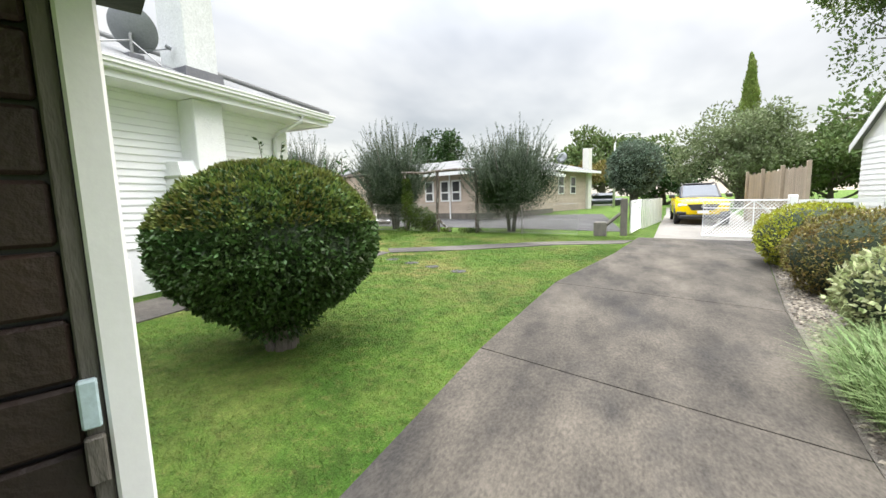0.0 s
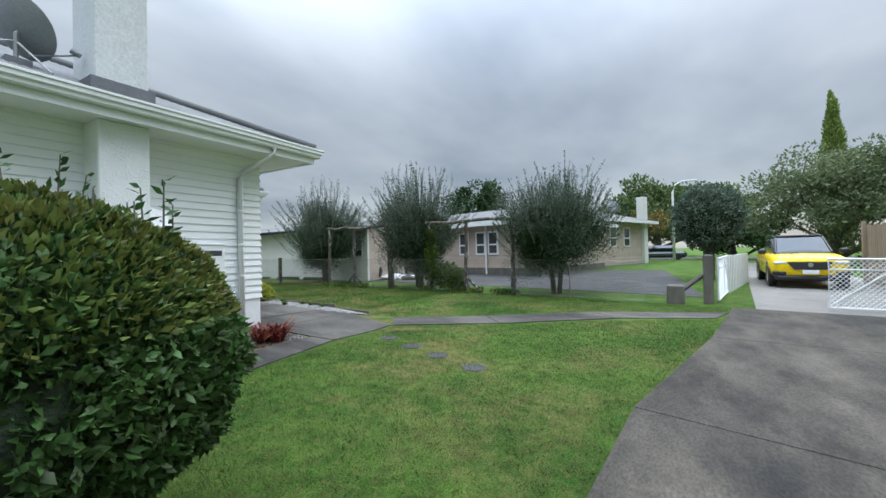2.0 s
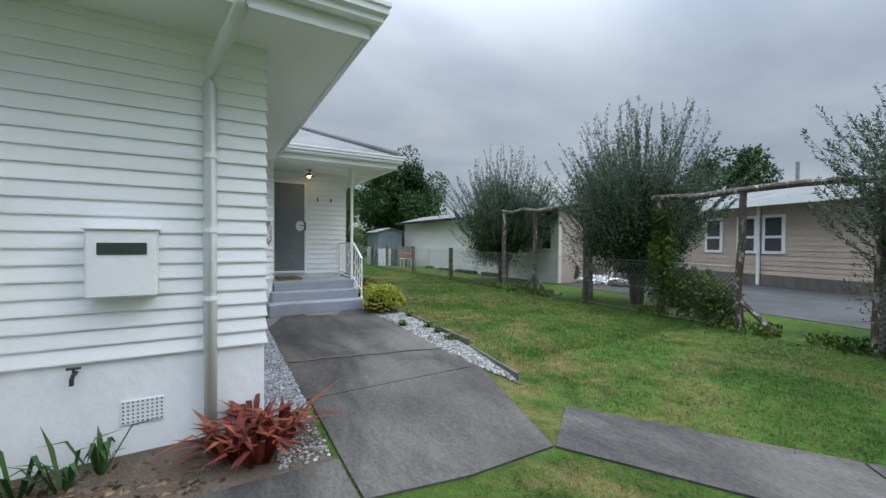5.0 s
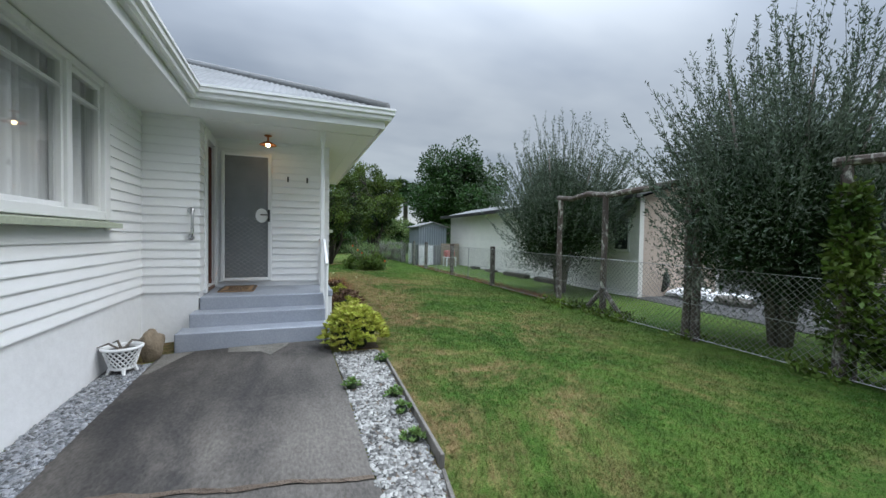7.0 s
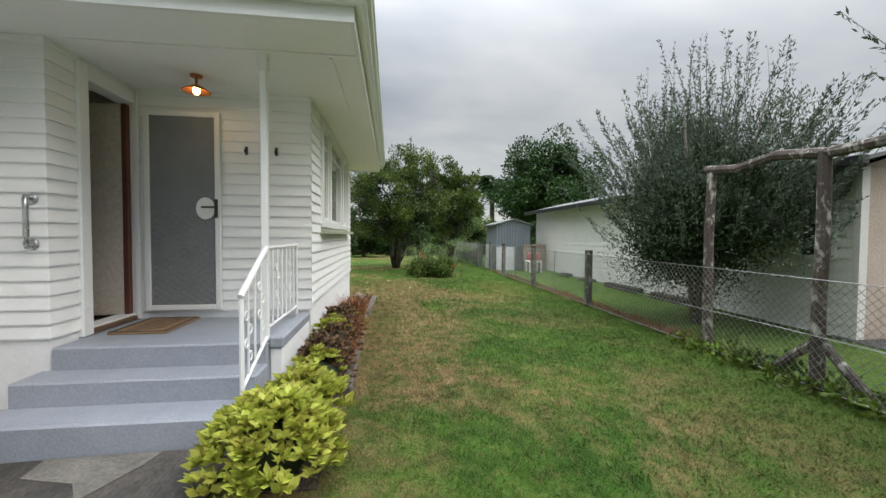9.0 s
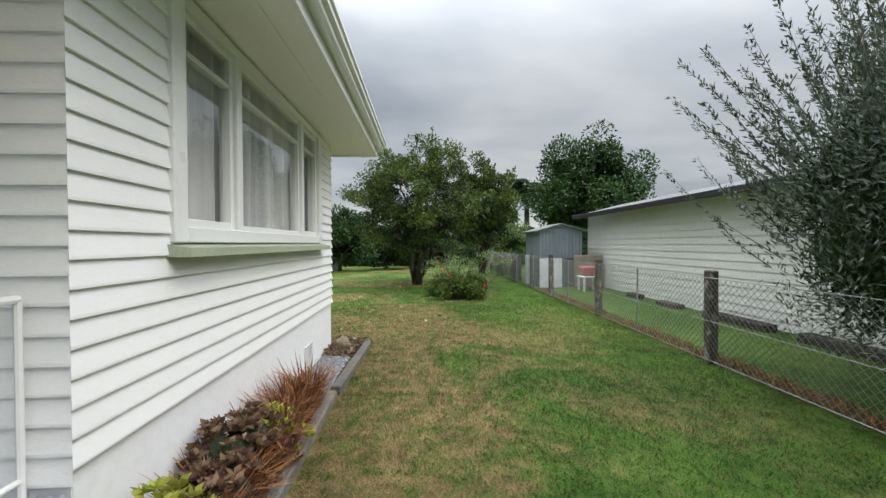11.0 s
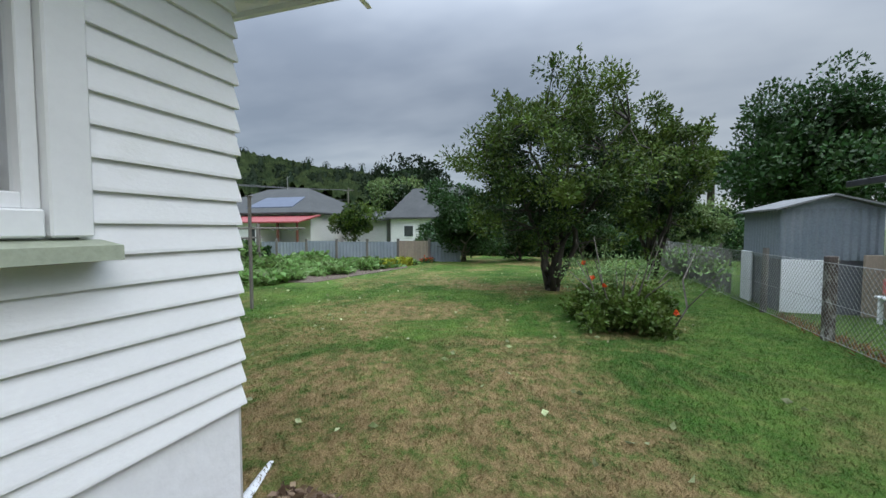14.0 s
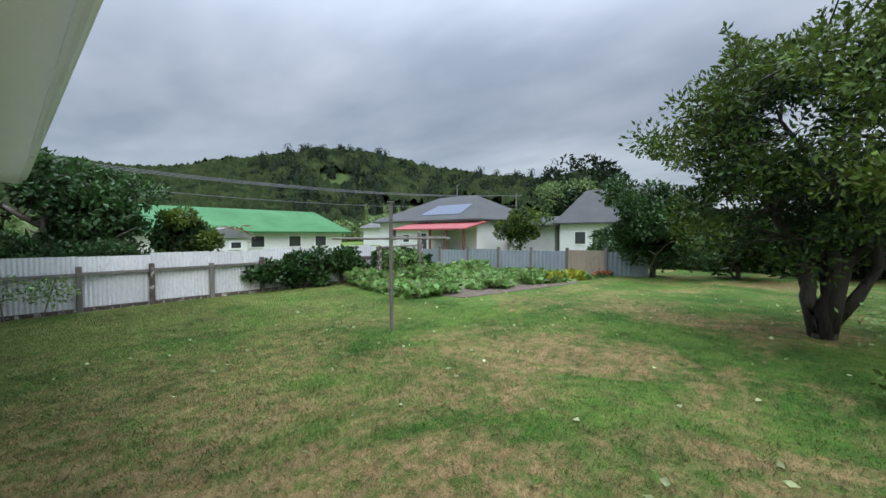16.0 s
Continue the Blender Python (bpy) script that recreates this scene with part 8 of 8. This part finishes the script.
hill_canopy()
hill_wood("hill_pines", 900, L_PINE, "dark pines standing along the hill", (98, 200), (125, 290), 2.5, 2.2, 120, 9, 0.10, 0.75)
hill_wood("hill_foot_trees", 150, L_TREE, "yellow-green trees at the foot of the hill", (104, 200), (92, 122), 3.4, 1.4, 150, 12, 0.0, 0.9)
hill_wood("ridge_trees", 300, L_PINE, "dark uneven trees along the skyline", (98, 141), (248, 275), 2.1, 3.0, 110, 15, -0.2, 0.75)
macro = broad_tree("dark_macrocarpa", -118.0, -34.0, 22.0, (16.0, 14.0), 2.0, L_PINE, "broad dark conifer before the hill", 220, 9000, 1.1, 36, 0.9)

power = thing("power_lines", (-30, -22, 0.4), "black power lines between far wooden poles", "power line")
for x, y, h in ((-12.0, -34.0, 8.5), (-70.0, -24.0, 8.5)):
    part("pole", Build().tube([(x, y, 0.0), (x, y, h)], [0.16, 0.11], 8), WOODGREY, power)
    part("crossarm", Build().rbox(x - 0.06, x + 0.06, y - 1.0, y + 1.0, h - 0.5, h - 0.36, 0.01), WOODGREY, power)
pw = Build()
for o_, zz in ((-0.9, 8.15), (0.0, 8.15), (0.9, 8.15), (0.0, 6.6)):
    pw.tube([(-12 - 58 * q / 12, -34 + 10 * q / 12 + o_, zz - 1.2 * (1 - (2 * q / 12 - 1) ** 2)) for q in range(13)], 0.035, 4, False)
part("cable", pw, BLACK, power)

# ---- street side: gates, car, trees ----


def gate_leaf(name, p0, p1, h, label):
    """A white tubular gate leaf with wire mesh and a diagonal brace."""
    P0, P1 = Vector(p0), Vector(p1)
    g = thing(name, p0, label, "gate", "drive gates")
    Z = Vector((0, 0, 1))
    d = P1 - P0
    fr = Build()
    fr.tube([P0 + Z * 0.08, P0 + Z * h, P1 + Z * h, P1 + Z * 0.08, P0 + Z * 0.08], 0.025, 8)
    part("gate_frame", fr, TRIM, g)
    part("brace", Build().tube([P0 + Z * 0.1, P0 + d * 0.62 + Z * h], 0.018, 8).tube([P0 + d * 0.62 + Z * h, P1 + Z * 0.45], 0.018, 8), TRIM, g)
    part("upright", Build().tube([P0 + d * 0.62 + Z * 0.08, P0 + d * 0.62 + Z * h], 0.018, 8), TRIM, g)
    part("mid_rail", Build().tube([P0 + Z * h * 0.8, P1 + Z * h * 0.8], 0.014, 8), TRIM, g)
    w = Build()
    n = int(d.length / 0.09)
    for k in range(-9, n + 1):
        for sg in (1, -1):
            a, b_ = (k * 0.09, k * 0.09 + h - 0.1) if sg > 0 else (k * 0.09 + h - 0.1, k * 0.09)
            s0, s1 = max(0, -a / (b_ - a)) if sg > 0 else max(0, (a - d.length) / (a - b_)), min(1, (d.length - a) / (b_ - a)) if sg > 0 else min(1, a / (a - b_))
            if s1 - s0 < 0.05:
                continue
            u = d.normalized()
            w.tube([P0 + u * (a + (b_ - a) * s0) + Z * (0.1 + (h - 0.1) * s0), P0 + u * (a + (b_ - a) * s1) + Z * (0.1 + (h - 0.1) * s1)], 0.006, 3, False)
    part("gate_mesh", w, TRIM, g, "white painted wire mesh")
    return g


gate_leaf("white_gate", (2.15, 13.35, ground_z(2.1, 13.3)), (4.05, 13.4, ground_z(4.0, 13.4)), 1.08, "white tubular drive gate with wire mesh, closed")
gate_leaf("white_gate", (0.30, 13.6, ground_z(0.3, 13.6)), (0.66, 15.6, ground_z(0.66, 15.6)), 1.05, "white tubular drive gate with wire mesh, swung open")
gp = thing("gate_post", (4.15, 13.4, 0.2), "white concrete gate post", "post")
part("shaft", Build().rbox(4.07, 4.25, 13.32, 13.5, 0.0, 1.4, 0.02), TRIM, gp)
gp2 = thing("gate_post", (0.1, 13.5, 0.2), "dark grey weathered gate post with a timber stay", "post")
part("shaft", Build().rbox(0.0, 0.2, 13.38, 13.58, 0.0, 1.42, 0.02), WOODGREY, gp2)
part("stay", Build().tube([(-0.75, 13.45, 0.3), (0.0, 13.48, 0.95)], 0.06, 6), WOODGREY, gp2)
blk = thing("letter_block", (-0.55, 13.2, 0.25), "squat grey concrete block beside the path", "block")
part("body", Build().rbox(-0.75, -0.38, 13.1, 13.4, 0.2, 0.72, 0.03), WOODGREY, blk)
wf = thing("white_fence", (5.4, 13.3, 0.2), "white low rail fence between drive and house", "fence")
for k in range(6):
    x = 4.35 + 0.5 * k
    part("post", Build().rbox(x - 0.04, x + 0.04, 13.3 - 0.06 * k, 13.38 - 0.06 * k, 0.05, 1.25, 0.01), TRIM, wf)
part("rail", Build().box(4.25, 7.0, 13.24, 13.30, 1.18, 1.27, Matrix.Translation((4.25, 13.3, 0)) @ Matrix.Rotation(-0.12, 4, "Z") @ Matrix.Translation((-4.25, -13.3, 0))).box(4.25, 7.0, 13.24, 13.30, 0.62, 0.7, Matrix.Translation((4.25, 13.3, 0)) @ Matrix.Rotation(-0.12, 4, "Z") @ Matrix.Translation((-4.25, -13.3, 0))), TRIM, wf)
tf = thing("board_fence", (4.9, 17.5, 0.25), "tall tan timber board fence along the drive", "fence", kind="structure")
for k in range(40):
    y = 14.6 + 0.152 * k
    part("fence_board", Build().rbox(4.88, 4.9, y, y + 0.146, 0.2, 2.2 + 0.03 * math.sin(k * 1.7), 0.004), PALEWOOD, tf)
for y in (14.6, 16.6, 18.6, 20.6):
    part("fence_post", Build().rbox(4.78, 4.88, y - 0.05, y + 0.05, 0.2, 2.34, 0.01), PALEWOOD, tf)
lf = thing("picket_fence", (1.0, 16.5, 0.3), "pale weathered fence beside the open gate", "fence")
for k in range(14):
    y = 15.9 + 0.3 * k
    part("picket", Build().rbox(0.72 + 0.07 * k, 0.75 + 0.07 * k, y, y + 0.22, 0.25, 1.35, 0.01), CREAMBOARD, lf)

# the yellow car on the street drive
car = thing("yellow_car", (2.85, 19.9, 0.3), "bright yellow compact SUV with black trim, facing the gates", "car")
CZ = 0.31
CM = Matrix.Translation((2.85, 17.75, CZ)) @ Matrix.Rotation(radians(-3), 4, "Z")   # local y runs from the nose backwards


def loft(sections, material, name, parent, label="", smooth=True):
    """Skin over rounded cross-sections: each (y, half width, z bottom, z top, roundness)."""
    vs, fs, n = [], [], 24
    for y, w, z0, z1, e in sections:
        cz, hz = (z0 + z1) / 2, (z1 - z0) / 2
        for k in range(n):
            a = math.tau * k / n
            c, s = math.cos(a), math.sin(a)
            vs.append(CM @ Vector((w * math.copysign(abs(c) ** e, c), y, cz + hz * math.copysign(abs(s) ** e, s))))
    for i in range(len(sections) - 1):
        fs += [(i * n + k, i * n + (k + 1) % n, (i + 1) * n + (k + 1) % n, (i + 1) * n + k) for k in range(n)]
    fs += [tuple(range(n))[::-1], tuple(range((len(sections) - 1) * n, len(sections) * n))]
    return part(name, Build().add(vs, fs), material, parent, label, smooth)


body = loft([(0.0, 0.70, 0.42, 0.82, 0.5), (0.1, 0.84, 0.34, 0.92, 0.42), (0.5, 0.90, 0.30, 0.99, 0.4), (1.2, 0.905, 0.28, 1.05, 0.38), (2.2, 0.905, 0.28, 1.08, 0.38), (3.6, 0.90, 0.30, 1.10, 0.4), (4.2, 0.85, 0.36, 1.08, 0.42), (4.3, 0.76, 0.45, 1.0, 0.5)], YELLOW, "body", car, "glossy yellow bodywork")
cabin = loft([(0.95, 0.70, 0.98, 1.05, 0.5), (1.25, 0.72, 0.98, 1.24, 0.5), (1.75, 0.69, 0.98, 1.53, 0.5), (2.4, 0.67, 0.98, 1.60, 0.5), (3.4, 0.66, 0.98, 1.57, 0.5), (4.0, 0.64, 0.98, 1.30, 0.5), (4.2, 0.62, 0.98, 1.1, 0.5)], CARGLASS, "cabin", car, "dark windows")
part("roof_panel", Build().rbox(-0.56, 0.56, 1.85, 3.5, 1.575, 1.625, 0.03, CM), BLACK, cabin, "black roof")
for sg in (-1, 1):
    part("roof_rail", Build().tube([CM @ Vector((0.6 * sg, 1.7, 1.56)), CM @ Vector((0.58 * sg, 2.4, 1.66)), CM @ Vector((0.57 * sg, 3.6, 1.6))], 0.02, 6), BLACK, cabin)
part("windscreen", Build().add([CM @ Vector(v) for v in ((-0.62, 1.02, 1.06), (0.62, 1.02, 1.06), (0.55, 1.66, 1.52), (-0.55, 1.66, 1.52), (-0.62, 1.0, 1.075), (0.62, 1.0, 1.075), (0.55, 1.64, 1.535), (-0.55, 1.64, 1.535))], [(0, 1, 2, 3), (7, 6, 5, 4), (0, 4, 5, 1), (1, 5, 6, 2), (2, 6, 7, 3), (3, 7, 4, 0)]), surface("windscreen_glass", (0.12, 0.14, 0.16), (0.10, 0.115, 0.135), 1.5, 0.06, 0.0, spec=0.2), cabin)
for s in (-1, 1):
    part("a_pillar", Build().tube([CM @ Vector((s * 0.66, 1.0, 1.06)), CM @ Vector((s * 0.58, 1.66, 1.54))], 0.035, 6), BLACK, cabin)
    mirror = part("mirror", Build().rbox(s * 0.98 - 0.11, s * 0.98 + 0.11, 1.15, 1.27, 1.02, 1.18, 0.04, CM), BLACK, car)
    part("headlight", Build().rbox(s * 0.66 - 0.17, s * 0.66 + 0.17, -0.01, 0.2, 0.72, 0.81, 0.03, CM), surface("headlight_glass", (0.75, 0.76, 0.78), (0.6, 0.62, 0.64), 8, 0.1, 0.0), car, "clear headlight")
    part("fog_lamp", Build().rbox(s * 0.66 - 0.12, s * 0.66 + 0.12, 0.0, 0.12, 0.43, 0.48, 0.02, CM), surface("fog_lamp_glass", (0.75, 0.76, 0.78), (0.6, 0.62, 0.64), 8, 0.1, 0.0), car)
    for yy in (0.78, 3.42):
        wh_ = part("wheel", Build().lathe([(0.2, -0.11), (0.32, -0.11), (0.345, -0.06), (0.345, 0.06), (0.32, 0.11), (0.2, 0.11), (0.2, -0.11)], 24, CM @ Matrix.Translation((s * 0.80, yy, 0.345)) @ Matrix.Rotation(radians(90), 4, "Y")), BLACK, car, "black tyre", True)
        part("rim", Build().lathe([(0.0, 0.09), (0.05, 0.10), (0.19, 0.09), (0.205, 0.11), (0.205, -0.1), (0.0, -0.1)], 20, CM @ Matrix.Translation((s * 0.80, yy, 0.345)) @ Matrix.Rotation(radians(90 * s), 4, "Y")), STEEL, wh_, "grey alloy rim")
        part("wheel_arch", Build().lathe([(0.36, -0.03), (0.43, -0.03), (0.43, 0.03), (0.36, 0.03), (0.36, -0.03)], 24, CM @ Matrix.Translation((s * 0.875, yy, 0.36)) @ Matrix.Rotation(radians(90), 4, "Y")), BLACK, car)
grille_v = [CM @ Vector(v) for v in ((-0.52, -0.03, 0.79), (0.52, -0.03, 0.79), (0.36, -0.04, 0.56), (-0.36, -0.04, 0.56), (-0.52, 0.1, 0.79), (0.52, 0.1, 0.79), (0.36, 0.1, 0.56), (-0.36, 0.1, 0.56))]
part("grille", Build().add(grille_v, [(0, 1, 2, 3), (7, 6, 5, 4), (0, 4, 5, 1), (1, 5, 6, 2), (2, 6, 7, 3), (3, 7, 4, 0)]), BLACK, car, "black grille")
part("badge", Build().lathe([(0.0, 0.02), (0.06, 0.015), (0.065, 0.0)], 16, CM @ Matrix.Translation((0, -0.045, 0.70)) @ Matrix.Rotation(radians(90), 4, "X")), STEEL, car, "round chrome badge")
part("bumper", Build().rbox(-0.80, 0.80, -0.02, 0.3, 0.24, 0.40, 0.05, CM).rbox(-0.86, -0.52, -0.01, 0.15, 0.40, 0.52, 0.03, CM).rbox(0.52, 0.86, -0.01, 0.15, 0.40, 0.52, 0.03, CM), BLACK, car, "black lower bumper")
part("number_plate", Build().rbox(-0.18, 0.18, -0.065, -0.045, 0.44, 0.55, 0.005, CM), TRIM, car, "white number plate")

# cottage at the drive's side: its gabled end faces the drive
eh = thing("neighbour_cottage", (9, 12.3, 0.2), "white weatherboard cottage with a gabled end", "house", kind="structure")
CY0, CY1, CXW = 9.0, 15.5, 6.3
CYM = (CY0 + CY1) / 2
part("wall", Build().box(CXW, 12.5, CY0, CY1, -0.1, 2.9), WHITE, eh)
bme = Build().add([(CXW, CY0, 0), (CXW - 0.024, CY0, 0), (CXW - 0.004, CY0, 0.15), (CXW, CY1, 0), (CXW - 0.024, CY1, 0), (CXW - 0.004, CY1, 0.15)], [(0, 1, 2), (5, 4, 3), (0, 3, 4, 1), (1, 4, 5, 2)]).mesh("weatherboard", WHITE)
for k in range(18):
    part("weatherboard", bme, WHITE, eh).location.z += 0.3 + 0.145 * k
part("gable", Build().add([(CXW - 0.01, CY0, 2.9), (CXW - 0.01, CY1, 2.9), (CXW - 0.01, CYM, 5.2), (CXW + 0.1, CY0, 2.9), (CXW + 0.1, CY1, 2.9), (CXW + 0.1, CYM, 5.2)], [(0, 1, 2), (5, 4, 3), (0, 3, 4, 1), (1, 4, 5, 2), (2, 5, 3, 0)]), WHITE, eh)
ehr, ehb = Build(), Build()
for ye in (CY0 - 0.35, CY1 + 0.35):
    zq = 2.9 - 0.35 * 0.71
    ehr.add([(CXW - 0.14, ye, zq), (12.6, ye, zq), (12.6, CYM, 5.21), (CXW - 0.14, CYM, 5.21), (CXW - 0.14, ye, zq + 0.1), (12.6, ye, zq + 0.1), (12.6, CYM, 5.31), (CXW - 0.14, CYM, 5.31)], [(0, 1, 2, 3), (7, 6, 5, 4), (0, 4, 5, 1), (1, 5, 6, 2), (2, 6, 7, 3), (3, 7, 4, 0)])
    ehb.add([(CXW - 0.17, ye, zq - 0.08), (CXW - 0.17, CYM, 5.13), (CXW - 0.17, CYM, 5.33), (CXW - 0.17, ye, zq + 0.12), (CXW - 0.145, ye, zq - 0.08), (CXW - 0.145, CYM, 5.13), (CXW - 0.145, CYM, 5.33), (CXW - 0.145, ye, zq + 0.12)], [(0, 1, 2, 3), (7, 6, 5, 4), (0, 4, 5, 1), (1, 5, 6, 2), (2, 6, 7, 3), (3, 7, 4, 0)])
part("roof", ehr, ROOFTIN, eh)
part("bargeboard", ehb, TRIM, eh)

broad_tree("street_tree", 9.9, 19.5, 12.0, (3.7, 3.4), 4.8, L_TREE, "leafy tree overhanging the drive", 401, 14000, 0.17, 30, 0.18)
topi = clipped_bush("round_tree", (0.55, 20.3, 2.75), (1.15, 1.15, 1.2), L_ROUND, "round clipped grey-green tree beside the gate", 402, 9000, 0.11, None, 0.16, rough=0.2)
broad_tree("street_tree", 7.6, 34.0, 7.4, (4.4, 3.8), 0.4, L_PALE, "broad pale-green street tree behind the car", 403, 16000, 0.24, 44, 0.3)
broad_tree("street_tree", 3.8, 45.0, 6.0, (4.5, 4.0), 0.0, L_DEEP, "dark street tree shading the drive's end", 404, 9000, 0.32, 28, 0.3)
broad_tree("street_tree", 18.0, 42.0, 10.5, (7.0, 6.0), 0.8, L_TREE, "large domed green tree", 405, 11000, 0.42, 34, 0.4)
broad_tree("street_tree", 27.0, 46.0, 12.0, (7.0, 6.0), 0.8, L_DEEP, "large dark domed tree", 406, 9000, 0.45, 30, 0.4)
broad_tree("street_tree", 13.5, 37.0, 6.5, (4.5, 3.8), 0.2, L_TREE, "green tree behind the board fence", 411, 9000, 0.32, 28, 0.2)
broad_tree("street_tree", -2.5, 62.0, 11.5, (8.5, 7.0), 1.0, L_TREE, "wide domed tree across the street", 407, 11000, 0.5, 36, 0.5)
broad_tree("street_tree", -3.5, 40.0, 5.2, (2.4, 2.4), 0.5, L_BROWNHEDGE, "brownish-green tree beside the brick house", 408, 5000, 0.25, 22, 0.2)
broad_tree("street_tree", -19.5, 43.0, 9.8, (3.8, 3.6), 2.0, L_DEEP, "dark rounded tree behind the brick house", 409, 9000, 0.3, 28, 0.3)
rngc = np.random.default_rng(410)
cyp = thing("cypress_tree", (9.7, 42.0, 0.5), "tall narrow pale-green cypress", "tree")
part("trunk", Build().tube([(9.7, 42, 0.2), (9.7, 42, 11.5)], [0.25, 0.05], 7), BARK, cyp)
cl = [((9.7 + rngc.normal() * 0.05, 42 + rngc.normal() * 0.05, z), (0.95 * (1 - ((z - 5) / 7.2) ** 2 * 0.92) if z > 5 else 1.0, 0.95, 0.9), 1) for z in np.linspace(2, 12.0, 20)]
cl = [(c, (r[0], r[0], r[2]), w) for c, r, w in cl]
P, A = crown_leaves(cl, 700, rngc, 1.2, 0.4, 0.4)
part("crown", leaf_mesh("crown", P, A, 0.22, 0.09, L_CYPRESS, rngc), L_CYPRESS, cyp)
ribbon("street", [(-40, 46.0), (40, 46.0)], [(-40, 53.0), (40, 53.0)], 0.01, ASPHALT, label="asphalt street beyond the houses", category="road")
sl = thing("street_lamp", (-0.6, 41.0, 0.5), "tall pale street lamp with a curved arm", "street lamp")
part("column", Build().tube([(-0.6, 41, 0.3), (-0.6, 41, 6.3), (-0.4, 41, 6.9), (0.1, 41, 7.15), (0.7, 41, 7.15)], [0.11, 0.08, 0.06, 0.05, 0.05], 8), TRIM, sl, smooth=True)
part("lamp_head", Build().rbox(0.6, 1.15, 40.88, 41.12, 7.08, 7.2, 0.04), PLINTH, sl)
pc = thing("parked_car", (-1.8, 45.0, 0.5), "dark parked car on the far street", "car")
part("body", Build().rbox(-3.6, 0.4, 44.4, 46.0, 0.7, 1.3, 0.2), CARGLASS, pc)
part("cabin", Build().rbox(-2.9, -0.5, 44.5, 45.9, 1.3, 1.85, 0.25), CARGLASS, pc)
for x in (-2.9, -0.3):
    part("wheel", Build().lathe([(0.0, -0.1), (0.3, -0.1), (0.33, 0), (0.3, 0.1), (0.0, 0.1)], 14, Matrix.Translation((x, 44.45, 0.82)) @ Matrix.Rotation(radians(90), 4, "X")), BLACK, pc)

# ---- lawn blades ----


def on_lawn(X, Y):
    ok = ~((X > -9.9) & (X < -5.0) & (Y > 6.3) & (Y < 8.75 + np.clip((-6.5 - X), 0, 3) * 0.1))
    ok &= ~((X < -5.0) & (X > -15.72) & (Y < 6.9))
    ok &= ~((X < -9.0) & (X > -15.72) & (Y < 9.06))
    left = np.interp(Y, [-5, 0, 3.37, 6.25, 9.6, 12.9], [-1.4, -1.25, -1.16, -0.91, -0.1, 0.5])
    ok &= X < left - 0.02
    path_c = 8.38 + (X + 5.24) * 0.615
    ok &= ~((X > -5.5) & (np.abs(Y - path_c) < 0.36))
    ok &= ~((X < -4.93) & (X > -6.4) & (Y < 8.7))
    ok &= ~((X < -22.5) & (Y < 4.4))
    return ok & (Y < 13.6)


def lawn_blades(name, n, xr, yr, size, seed):
    rng = np.random.default_rng(seed)
    X, Y = rng.uniform(*xr, n), rng.uniform(*yr, n)
    k_ = on_lawn(X, Y) & (rng.uniform(0, 1, n) < np.clip((X + 27.0) / 9.0, 0.06, 1.0))
    X, Y = X[k_], Y[k_]
    u_ = 0.022 * Y - 0.03 * X
    bank = 0.08 * np.exp(-((Y - 8.0) / 2.6) ** 2) * np.clip((-5.5 - X) / 3.0, 0, 1) * np.clip((X + 20.0) / 3.0, 0, 1)
    Z_ = 0.52 * np.tanh(u_ / 0.5) + bank
    A_ = directions(len(X), rng) * [1, 1, 0.4] * 0.8 + [0, 0, 0.75]
    tagged(part(name, leaf_mesh(name, np.stack([X, Y, Z_ - 0.004], 1), A_, size, size * 0.16, LAWN, rng), LAWN), "short mown grass blades of the patchy lawn", "grass", "", "stuff")


lawn_blades("grass", 130000, (-7.0, 0.6), (0.3, 13.0), 0.035, 501)
lawn_blades("grass", 190000, (-19.5, -6.5), (7.0, 13.5), 0.036, 502)
lawn_blades("grass", 240000, (-30.0, -19.5), (-1.5, 13.5), 0.038, 503)
lawn_blades("grass", 75000, (-19.5, -15.65), (-1.5, 7.0), 0.038, 504)

lay_boards()
